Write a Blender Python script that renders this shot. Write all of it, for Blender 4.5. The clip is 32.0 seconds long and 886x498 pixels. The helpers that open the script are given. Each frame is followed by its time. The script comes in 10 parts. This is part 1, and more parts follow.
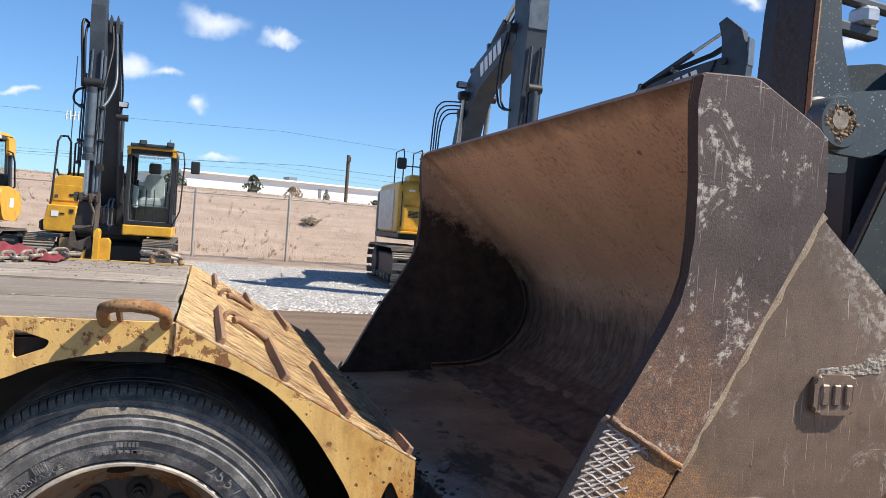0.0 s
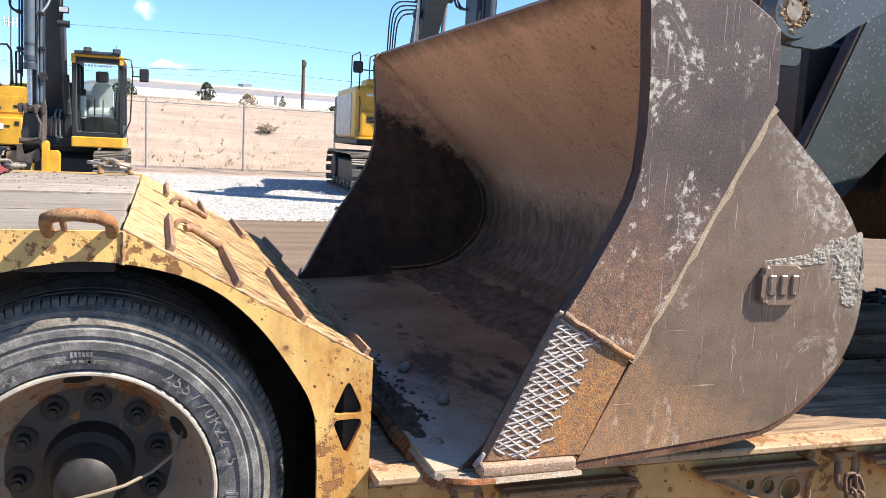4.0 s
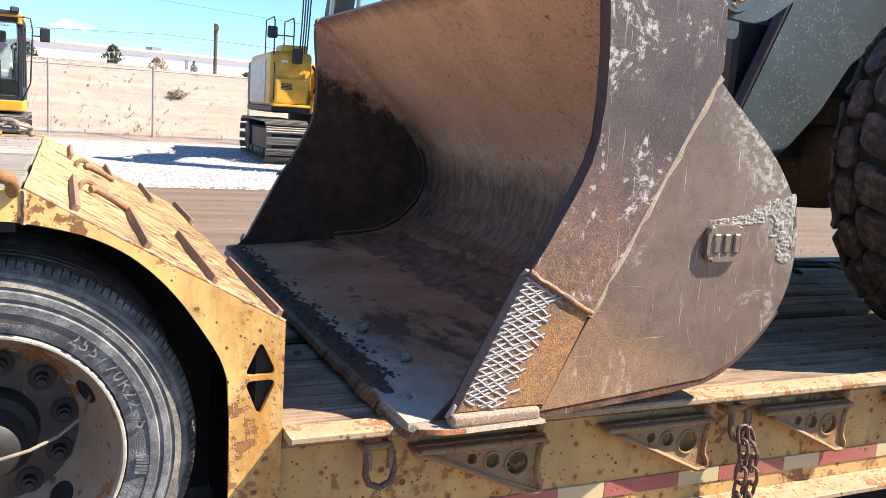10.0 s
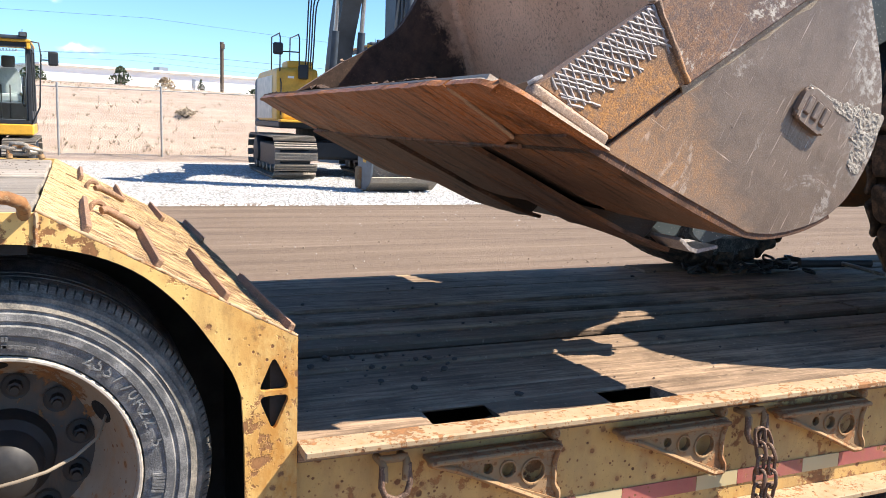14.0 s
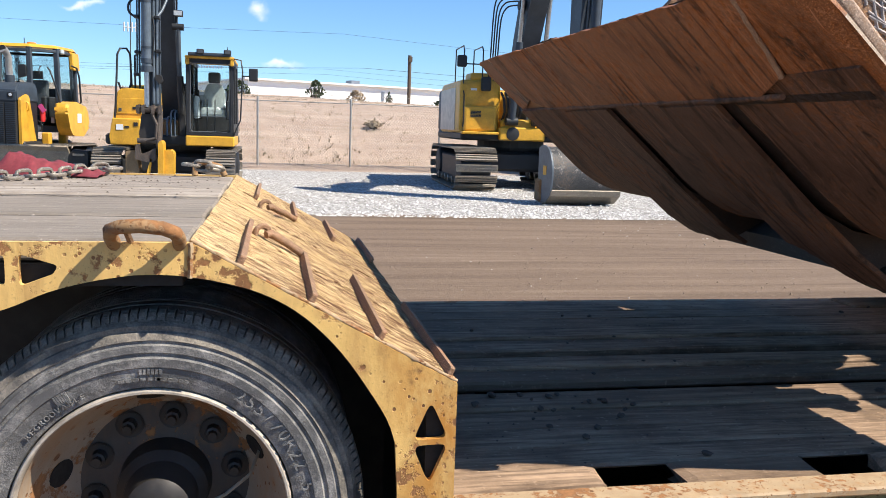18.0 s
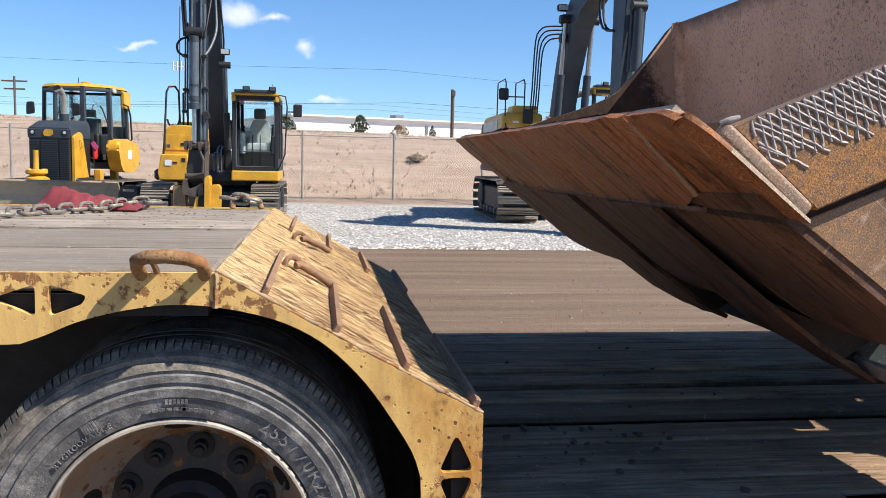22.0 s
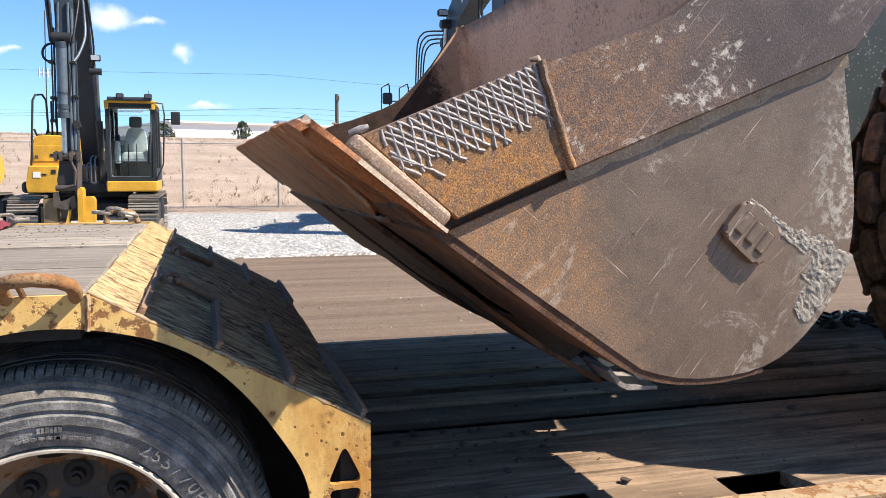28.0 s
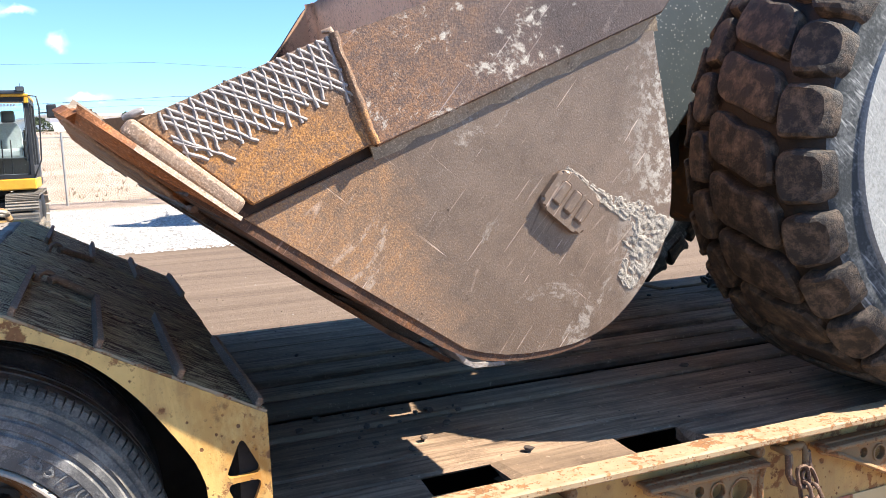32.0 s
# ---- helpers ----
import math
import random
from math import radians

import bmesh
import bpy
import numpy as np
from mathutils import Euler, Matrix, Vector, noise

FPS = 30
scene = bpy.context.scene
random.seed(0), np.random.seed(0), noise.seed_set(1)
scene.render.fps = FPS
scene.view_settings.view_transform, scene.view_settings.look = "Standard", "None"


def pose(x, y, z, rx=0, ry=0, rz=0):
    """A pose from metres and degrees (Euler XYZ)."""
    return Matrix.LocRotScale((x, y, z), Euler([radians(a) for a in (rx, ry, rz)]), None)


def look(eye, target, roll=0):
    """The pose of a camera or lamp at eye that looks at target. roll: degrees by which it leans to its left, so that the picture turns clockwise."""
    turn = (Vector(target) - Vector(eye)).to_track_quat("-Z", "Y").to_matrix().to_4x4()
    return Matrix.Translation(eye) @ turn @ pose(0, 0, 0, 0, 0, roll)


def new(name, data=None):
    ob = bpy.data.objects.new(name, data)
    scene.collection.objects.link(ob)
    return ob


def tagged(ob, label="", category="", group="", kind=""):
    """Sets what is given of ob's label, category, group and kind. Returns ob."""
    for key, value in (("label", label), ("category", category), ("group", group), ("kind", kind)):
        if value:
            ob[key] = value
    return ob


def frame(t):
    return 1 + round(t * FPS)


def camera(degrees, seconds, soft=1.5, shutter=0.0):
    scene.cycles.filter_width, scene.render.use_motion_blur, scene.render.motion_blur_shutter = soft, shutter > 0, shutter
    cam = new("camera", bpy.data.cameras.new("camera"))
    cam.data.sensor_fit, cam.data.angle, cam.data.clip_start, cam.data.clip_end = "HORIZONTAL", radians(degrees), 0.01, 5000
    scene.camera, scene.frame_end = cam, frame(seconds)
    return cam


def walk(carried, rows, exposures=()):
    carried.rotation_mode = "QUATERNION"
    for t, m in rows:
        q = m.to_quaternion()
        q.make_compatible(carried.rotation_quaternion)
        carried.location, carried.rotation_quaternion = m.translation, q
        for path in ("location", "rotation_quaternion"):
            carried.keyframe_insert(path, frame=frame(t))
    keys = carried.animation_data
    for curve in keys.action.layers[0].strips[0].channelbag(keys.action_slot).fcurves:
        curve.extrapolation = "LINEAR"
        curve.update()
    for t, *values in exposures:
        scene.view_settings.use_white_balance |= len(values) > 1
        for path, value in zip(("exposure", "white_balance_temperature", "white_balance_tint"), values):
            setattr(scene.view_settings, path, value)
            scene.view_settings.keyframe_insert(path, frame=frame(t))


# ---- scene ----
cam = camera(55.4, 32.0, soft=0.7)
PATH = [
    (0, (0.14, -1.986, 1.34), (0.682, -0.061, 1.3), 4.1),
    (0.5, (0.149, -1.958, 1.342), (0.677, -0.029, 1.342), 3.3),
    (1, (0.152, -1.937, 1.341), (0.67, -0.005, 1.344), 2.7),
    (1.5, (0.151, -1.94, 1.328), (0.666, -0.009, 1.255), 2.2),
    (2, (0.154, -1.952, 1.328), (0.67, -0.024, 1.199), 1.7),
    (2.5, (0.157, -1.962, 1.33), (0.669, -0.04, 1.128), 1.6),
    (3, (0.16, -1.976, 1.324), (0.738, -0.076, 1.089), 2.1),
    (3.5, (0.167, -1.977, 1.328), (0.778, -0.089, 1.079), 2.6),
    (4, (0.166, -1.978, 1.329), (0.802, -0.099, 1.072), 2.9),
    (4.5, (0.16, -1.985, 1.327), (0.828, -0.119, 1.061), 3.3),
    (6.5, (0.159, -2.006, 1.328), (0.893, -0.166, 1.049), 3.7),
    (7, (0.164, -2.004, 1.326), (0.909, -0.168, 1.05), 3.8),
    (7.5, (0.167, -2.007, 1.329), (0.92, -0.175, 1.055), 3.9),
    (8, (0.165, -2.013, 1.327), (0.945, -0.192, 1.055), 4.1),
    (8.5, (0.161, -2.012, 1.321), (0.941, -0.191, 1.046), 4.5),
    (9, (0.161, -2.013, 1.319), (0.941, -0.195, 1.029), 4.4),
    (9.5, (0.16, -2.008, 1.318), (0.954, -0.197, 1.023), 4.2),
    (10, (0.168, -2.01, 1.312), (0.986, -0.212, 0.997), 3.8),
    (10.5, (0.168, -2.001, 1.311), (0.99, -0.207, 0.984), 3.6),
    (11, (0.165, -2.004, 1.313), (0.974, -0.205, 0.981), 3.5),
    (11.5, (0.165, -2.004, 1.318), (0.975, -0.204, 0.997), 3.3),
    (12, (0.169, -2.005, 1.317), (0.968, -0.196, 1.019), 3.1),
    (12.5, (0.173, -2.008, 1.317), (0.973, -0.198, 1.029), 2.7),
    (13, (0.171, -2.014, 1.315), (0.966, -0.202, 1.031), 2.3),
    (13.5, (0.17, -2.013, 1.313), (0.965, -0.201, 1.024), 2.1),
    (14, (0.17, -2.013, 1.312), (0.965, -0.201, 1.02), 2.0),
    (14.5, (0.173, -2.014, 1.311), (0.967, -0.203, 1.011), 1.9),
    (16.5, (0.19, -1.954, 1.303), (0.917, -0.124, 0.954), 1.6),
    (17, (0.157, -1.841, 1.329), (0.91, -0.021, 0.982), 1.7),
    (17.5, (0.153, -1.786, 1.331), (0.83, 0.064, 0.988), 2.1),
    (18, (0.258, -1.806, 1.345), (0.651, 0.135, 1.062), 1.9),
    (18.5, (0.331, -1.813, 1.335), (0.693, 0.137, 1.077), 2.6),
    (19, (0.311, -1.794, 1.34), (0.702, 0.151, 1.089), 2.3),
    (19.5, (0.296, -1.792, 1.337), (0.694, 0.153, 1.1), 2.0),
    (20, (0.304, -1.781, 1.333), (0.662, 0.174, 1.11), 2.0),
    (20.5, (0.311, -1.789, 1.333), (0.597, 0.177, 1.102), 1.6),
    (21, (0.308, -1.797, 1.335), (0.587, 0.169, 1.105), 1.2),
    (21.5, (0.307, -1.8, 1.339), (0.595, 0.167, 1.12), 1.2),
    (22, (0.303, -1.803, 1.338), (0.592, 0.166, 1.129), 1.3),
    (22.5, (0.296, -1.797, 1.338), (0.588, 0.171, 1.138), 1.4),
    (23, (0.291, -1.785, 1.337), (0.584, 0.184, 1.151), 1.4),
    (23.5, (0.288, -1.787, 1.338), (0.571, 0.185, 1.158), 1.4),
    (24, (0.271, -1.799, 1.34), (0.562, 0.172, 1.167), 1.2),
    (24.5, (0.265, -1.798, 1.336), (0.545, 0.175, 1.165), 1.5),
    (26.5, (0.289, -1.799, 1.333), (0.526, 0.178, 1.141), 0.9),
    (27, (0.289, -1.806, 1.334), (0.519, 0.171, 1.14), 0.5),
    (27.5, (0.301, -1.818, 1.339), (0.639, 0.143, 1.138), 0.1),
    (28, (0.318, -1.823, 1.354), (0.862, 0.092, 1.157), 0.1),
    (28.5, (0.339, -1.799, 1.363), (1.025, 0.07, 1.181), 0.2),
    (29, (0.34, -1.78, 1.354), (1.058, 0.078, 1.169), 0.3),
    (29.5, (0.338, -1.779, 1.345), (1.059, 0.076, 1.15), 0.2),
    (30, (0.351, -1.783, 1.344), (1.08, 0.068, 1.135), -0.5),
    (30.5, (0.352, -1.792, 1.344), (1.109, 0.046, 1.121), -1.2),
    (31, (0.349, -1.79, 1.342), (1.103, 0.048, 1.113), -1.6),
    (31.5, (0.349, -1.795, 1.342), (1.103, 0.042, 1.102), -2.1),
    (32, (0.35, -1.805, 1.341), (1.111, 0.029, 1.096), -2.4),
]
walk(cam, [(t, look(eye, target, roll)) for t, eye, target, roll in PATH],
     ((0, 0.64), (1.5, 0.76), (2.5, 1.05), (4, 1.22), (7, 1.35), (10, 1.37), (13, 1.27), (17, 1.18), (18.2, 0.75), (20, 0.65), (23, 0.65), (26.5, 0.75), (28, 0.93), (29, 1.35), (30.5, 1.48), (32, 1.48)))

# ---- world and sun ----
SUN_WAY = Vector((-0.77, 0.40, -1.0)).normalized()   # the way sunlight travels
world = bpy.data.worlds.new("sky")
scene.world = world
world.use_nodes = True


def build_sky():
    nt = world.node_tree
    nt.nodes.clear()
    N, L = nt.nodes.new, nt.links.new
    out, bg = N("ShaderNodeOutputWorld"), N("ShaderNodeBackground")
    sky = N("ShaderNodeTexSky")
    sky.sky_type, sky.sun_disc = "NISHITA", False
    to_sun = -SUN_WAY
    sky.sun_elevation = math.asin(to_sun.z)
    sky.sun_rotation = math.atan2(to_sun.x, to_sun.y)
    sky.air_density, sky.dust_density, sky.ozone_density, sky.altitude = 1.0, 0.2, 3.0, 900
    tc = N("ShaderNodeTexCoord")
    # small fair-weather clouds: soft cores at a few bearings, broken by noise
    clouds = ((-0.3, 12.3, 3.0, 1.0), (4.1, 11.6, 1.7, 0.5), (-5.1, 9.1, 2.2, 0.9), (-2.9, 9.1, 1.2, 0.4), (-1.1, 7.2, 1.1, 0.65), (0.4, 3.8, 1.7, 0.35), (-11.7, 6.8, 1.3, 0.3), (34.4, 15.7, 1.5, 0.5), (40.5, 13.3, 1.4, 0.5), (-48, 16, 5, 1.6), (60, 20, 6, 2),
              (110, 25, 6, 2.0), (-120, 22, 6, 2.0))
    noise_a = N("ShaderNodeTexNoise")
    noise_a.inputs["Scale"].default_value, noise_a.inputs["Detail"].default_value = 26, 6
    L(tc.outputs["Generated"], noise_a.inputs["Vector"])
    warp = N("ShaderNodeMixRGB")
    warp.blend_type, warp.inputs["Fac"].default_value = "LINEAR_LIGHT", 0.022
    L(tc.outputs["Generated"], warp.inputs["Color1"])
    L(noise_a.outputs["Color"], warp.inputs["Color2"])
    total = None
    for az, el, wide, tall in clouds:
        a, e = radians(az), radians(el)
        mp = N("ShaderNodeVectorMath")
        mp.operation = "SUBTRACT"
        L(warp.outputs["Color"], mp.inputs[0])
        mp.inputs[1].default_value = (math.sin(a) * math.cos(e), math.cos(a) * math.cos(e), math.sin(e))
        rot = N("ShaderNodeVectorRotate")
        rot.rotation_type = "Z_AXIS"
        rot.inputs["Angle"].default_value = a
        L(mp.outputs[0], rot.inputs["Vector"])
        sc = N("ShaderNodeVectorMath")
        sc.operation = "MULTIPLY"
        L(rot.outputs["Vector"], sc.inputs[0])
        sc.inputs[1].default_value = (1.35 / radians(wide), 1.35 / radians(wide), 1.35 / radians(tall))
        ln = N("ShaderNodeVectorMath")
        ln.operation = "LENGTH"
        L(sc.outputs[0], ln.inputs[0])
        mr = N("ShaderNodeMapRange")
        mr.interpolation_type = "SMOOTHSTEP"
        mr.inputs["From Min"].default_value, mr.inputs["From Max"].default_value = 1.35, 0.0
        L(ln.outputs["Value"], mr.inputs["Value"])
        if total is None:
            total = mr.outputs[0]
        else:
            mx = N("ShaderNodeMath")
            mx.operation = "MAXIMUM"
            L(total, mx.inputs[0]), L(mr.outputs[0], mx.inputs[1])
            total = mx.outputs[0]
    fac = N("ShaderNodeMath")
    fac.operation = "MULTIPLY"
    L(total, fac.inputs[0])
    fac.inputs[1].default_value = 0.9
    mix = N("ShaderNodeMixRGB")
    L(fac.outputs[0], mix.inputs["Fac"])
    tint = N("ShaderNodeMixRGB")
    tint.blend_type, tint.inputs["Fac"].default_value = "MULTIPLY", 1.0
    axis = N("ShaderNodeSeparateXYZ")
    L(tc.outputs["Generated"], axis.inputs[0])
    climb = N("ShaderNodeMapRange")
    climb.inputs["From Min"].default_value, climb.inputs["From Max"].default_value = 0.12, 0.34
    L(axis.outputs["Z"], climb.inputs["Value"])
    shade = N("ShaderNodeMixRGB")
    shade.inputs["Color1"].default_value, shade.inputs["Color2"].default_value = (0.73, 0.97, 1.24, 1), (0.70, 1.03, 1.28, 1)
    L(climb.outputs[0], shade.inputs["Fac"])
    L(shade.outputs[0], tint.inputs["Color2"])
    L(sky.outputs[0], tint.inputs["Color1"])
    L(tint.outputs[0], mix.inputs["Color1"])
    mix.inputs["Color2"].default_value = (8.2, 8.6, 9.4, 1)
    L(mix.outputs[0], bg.inputs["Color"])
    bg.inputs["Strength"].default_value = 0.080
    L(bg.outputs[0], out.inputs["Surface"])


build_sky()
sun = new("sun", bpy.data.lights.new("sun", "SUN"))
sun.data.energy, sun.data.angle, sun.data.color = 5.0, radians(0.55), (1.0, 0.92, 0.80)
sun.rotation_mode = "QUATERNION"
sun.rotation_quaternion = SUN_WAY.to_track_quat("-Z", "Y")
sun.location = (20, -10, 30)


# ---- materials ----
class Mat:
    """A node material put together step by step; colours and factors are sockets or values."""

    def __init__(self, name, rough=0.6, metal=0.0, coords="Object", spec=0.5):
        self.m = bpy.data.materials.new(name)
        self.m.use_nodes = True
        self.nt = self.m.node_tree
        self.p = self.nt.nodes["Principled BSDF"]
        self.p.inputs["Roughness"].default_value = rough
        self.p.inputs["Metallic"].default_value = metal
        self.p.inputs["Specular IOR Level"].default_value = spec
        self.tc = self.nt.nodes.new("ShaderNodeTexCoord").outputs[coords]

    def node(self, kind, **inputs):
        n = self.nt.nodes.new(kind)
        for key, value in inputs.items():
            self.put(n.inputs[key.replace("_", " ")], value)
        return n

    def put(self, socket, value):
        if isinstance(value, bpy.types.NodeSocket):
            self.nt.links.new(value, socket)
        elif isinstance(value, tuple) and len(value) == 3 and socket.type == "RGBA":
            socket.default_value = (*value, 1)
        else:
            socket.default_value = value

    def space(self, sx=1, sy=1, sz=1, rx=0, ry=0, rz=0):
        n = self.nt.nodes.new("ShaderNodeMapping")
        n.inputs["Scale"].default_value = (sx, sy, sz)
        n.inputs["Rotation"].default_value = (radians(rx), radians(ry), radians(rz))
        self.nt.links.new(self.tc, n.inputs["Vector"])
        return n.outputs[0]

    def noise(self, scale, detail=5, rough=0.6, vec=None, distort=0.0):
        n = self.node("ShaderNodeTexNoise", Vector=vec or self.tc, Scale=scale, Detail=detail, Roughness=rough, Distortion=distort)
        return n.outputs["Fac"]

    def voronoi(self, scale, vec=None, feature="F1", out="Distance", rand=1.0):
        n = self.nt.nodes.new("ShaderNodeTexVoronoi")
        n.feature = feature
        self.put(n.inputs["Vector"], vec or self.tc)
        n.inputs["Scale"].default_value = scale
        n.inputs["Randomness"].default_value = rand
        return n.outputs[out]

    def ramp(self, fac, lo, hi, a=0.0, b=1.0):
        n = self.nt.nodes.new("ShaderNodeMapRange")
        n.clamp = True
        for key, v in (("Value", fac), ("From Min", lo), ("From Max", hi), ("To Min", a), ("To Max", b)):
            self.put(n.inputs[key], v)
        return n.outputs[0]

    def mix(self, fac, a, b, mode="MIX"):
        n = self.nt.nodes.new("ShaderNodeMixRGB")
        n.blend_type = mode
        self.put(n.inputs["Fac"], fac), self.put(n.inputs["Color1"], a), self.put(n.inputs["Color2"], b)
        return n.outputs[0]

    def math(self, op, a, b=0.0):
        n = self.nt.nodes.new("ShaderNodeMath")
        n.operation = op
        self.put(n.inputs[0], a), self.put(n.inputs[1], b)
        return n.outputs[0]

    def axis(self, which):
        n = self.nt.nodes.new("ShaderNodeSeparateXYZ")
        self.nt.links.new(self.tc, n.inputs[0])
        return n.outputs[which]

    def random(self):
        return self.nt.nodes.new("ShaderNodeObjectInfo").outputs["Random"]

    def done(self, color=None, rough=None, metal=None, bump=None, strength=0.3, dist=0.01):
        if color is not None:
            self.put(self.p.inputs["Base Color"], color)
        if rough is not None:
            self.put(self.p.inputs["Roughness"], rough)
        if metal is not None:
            self.put(self.p.inputs["Metallic"], metal)
        if bump is not None:
            b = self.nt.nodes.new("ShaderNodeBump")
            b.inputs["Strength"].default_value, b.inputs["Distance"].default_value = strength, dist
            self.put(b.inputs["Height"], bump)
            self.nt.links.new(b.outputs[0], self.p.inputs["Normal"])
        return self.m


def plain(name, col, rough=0.5, metal=0.0, vary=0.25, scale=6.0, bump=0.15):
    """Paint or metal with soft grime at two scales."""
    M = Mat(name, rough, metal)
    n1, n2 = M.noise(scale, 6), M.noise(scale * 9, 4)
    f = M.math("ADD", M.math("MULTIPLY", n1, 0.7), M.math("MULTIPLY", n2, 0.3))
    dark = tuple(c * (1 - vary) for c in col)
    light = tuple(min(1, c * (1 + vary)) for c in col)
    return M.done(M.mix(M.ramp(f, 0.35, 0.65), dark, light), M.ramp(n2, 0.3, 0.7, rough * 0.85, min(1, rough * 1.15)), bump=n2, strength=bump, dist=0.002)


def worn_paint(name, col, rust=0.5, rough=0.55, scale=1.0, stain=None):
    """Old paint: faded, chipped to rust in round spots and runs."""
    M = Mat(name, rough)
    big, fine, grit = M.noise(3.2 * scale, 7, 0.65), M.noise(24 * scale, 6, 0.7), M.noise(140 * scale, 3)
    fade = M.mix(M.ramp(big, 0.3, 0.7), tuple(c * 0.84 for c in col), tuple(min(1, c * 1.1 + 0.02) for c in col))
    dirt = M.mix(M.ramp(M.noise(7 * scale, 8, 0.7, M.space(1, 1, 0.35)), 0.45, 0.8, 0, 0.6), fade, (0.20, 0.13, 0.075))
    spots = M.ramp(M.math("ADD", M.voronoi(19 * scale), M.math("MULTIPLY", M.math("SUBTRACT", fine, 0.5), 0.5)), 0.13, 0.19, 1, 0)
    patch = M.ramp(M.math("ADD", big, M.math("MULTIPLY", M.math("SUBTRACT", fine, 0.5), 0.7)), 0.70 - 0.12 * rust, 0.75 - 0.12 * rust)
    keep = M.ramp(M.noise(2.1 * scale, 3), 0.62 - 0.25 * rust, 0.70 - 0.25 * rust)
    mask = M.math("MAXIMUM", M.math("MULTIPLY", spots, keep), patch)
    rustc = M.mix(M.ramp(fine, 0.3, 0.7), (0.10, 0.045, 0.02), (0.36, 0.165, 0.06))
    halo = M.ramp(M.voronoi(19 * scale), 0.12, 0.40, 0.5, 0)
    base = M.mix(M.math("MULTIPLY", halo, keep), dirt, (0.36, 0.16, 0.05))
    pits = M.math("MULTIPLY", M.ramp(M.math("ADD", M.voronoi(46 * scale), M.math("MULTIPLY", M.math("SUBTRACT", fine, 0.5), 0.6)), 0.13, 0.20, 1, 0), M.ramp(M.noise(4.4 * scale, 4), 0.60 - 0.16 * rust, 0.70 - 0.16 * rust))
    mask = M.math("MAXIMUM", mask, M.math("MULTIPLY", pits, min(1.0, rust * 1.2)))
    wash = M.math("MULTIPLY", M.ramp(M.noise(5.5 * scale, 7, 0.7, M.space(1.6, 1.6, 0.4), 0.6), 0.52, 0.70), 0.55 * min(1.0, rust))
    base = M.mix(wash, base, (0.33, 0.165, 0.055))
    base = M.mix(M.ramp(grit, 0.62, 0.74, 0, 0.5 * min(1.0, rust)), base, (0.16, 0.08, 0.035))
    if stain:
        a, b = stain
        run = M.math("MULTIPLY", M.ramp(M.math("ADD", M.axis("X"), M.math("MULTIPLY", M.math("SUBTRACT", M.noise(6, 7, 0.7, M.space(1, 1, 0.3)), 0.5), 0.22)), a, b), M.ramp(M.noise(11, 7, 0.75, M.space(1, 1, 0.5)), 0.42, 0.58, 0.10, 1.0))
        base = M.mix(M.math("MULTIPLY", run, 0.95), base, (0.46, 0.20, 0.035))
        base = M.mix(M.math("MULTIPLY", M.math("MULTIPLY", run, M.ramp(fine, 0.55, 0.66)), 0.8), base, (0.12, 0.055, 0.025))
    h = M.math("SUBTRACT", M.math("MULTIPLY", grit, 0.2), M.math("MULTIPLY", mask, 0.7))
    return M.done(M.mix(mask, base, rustc), M.ramp(mask, 0, 1, rough, 0.9), bump=h, strength=0.5, dist=0.004)


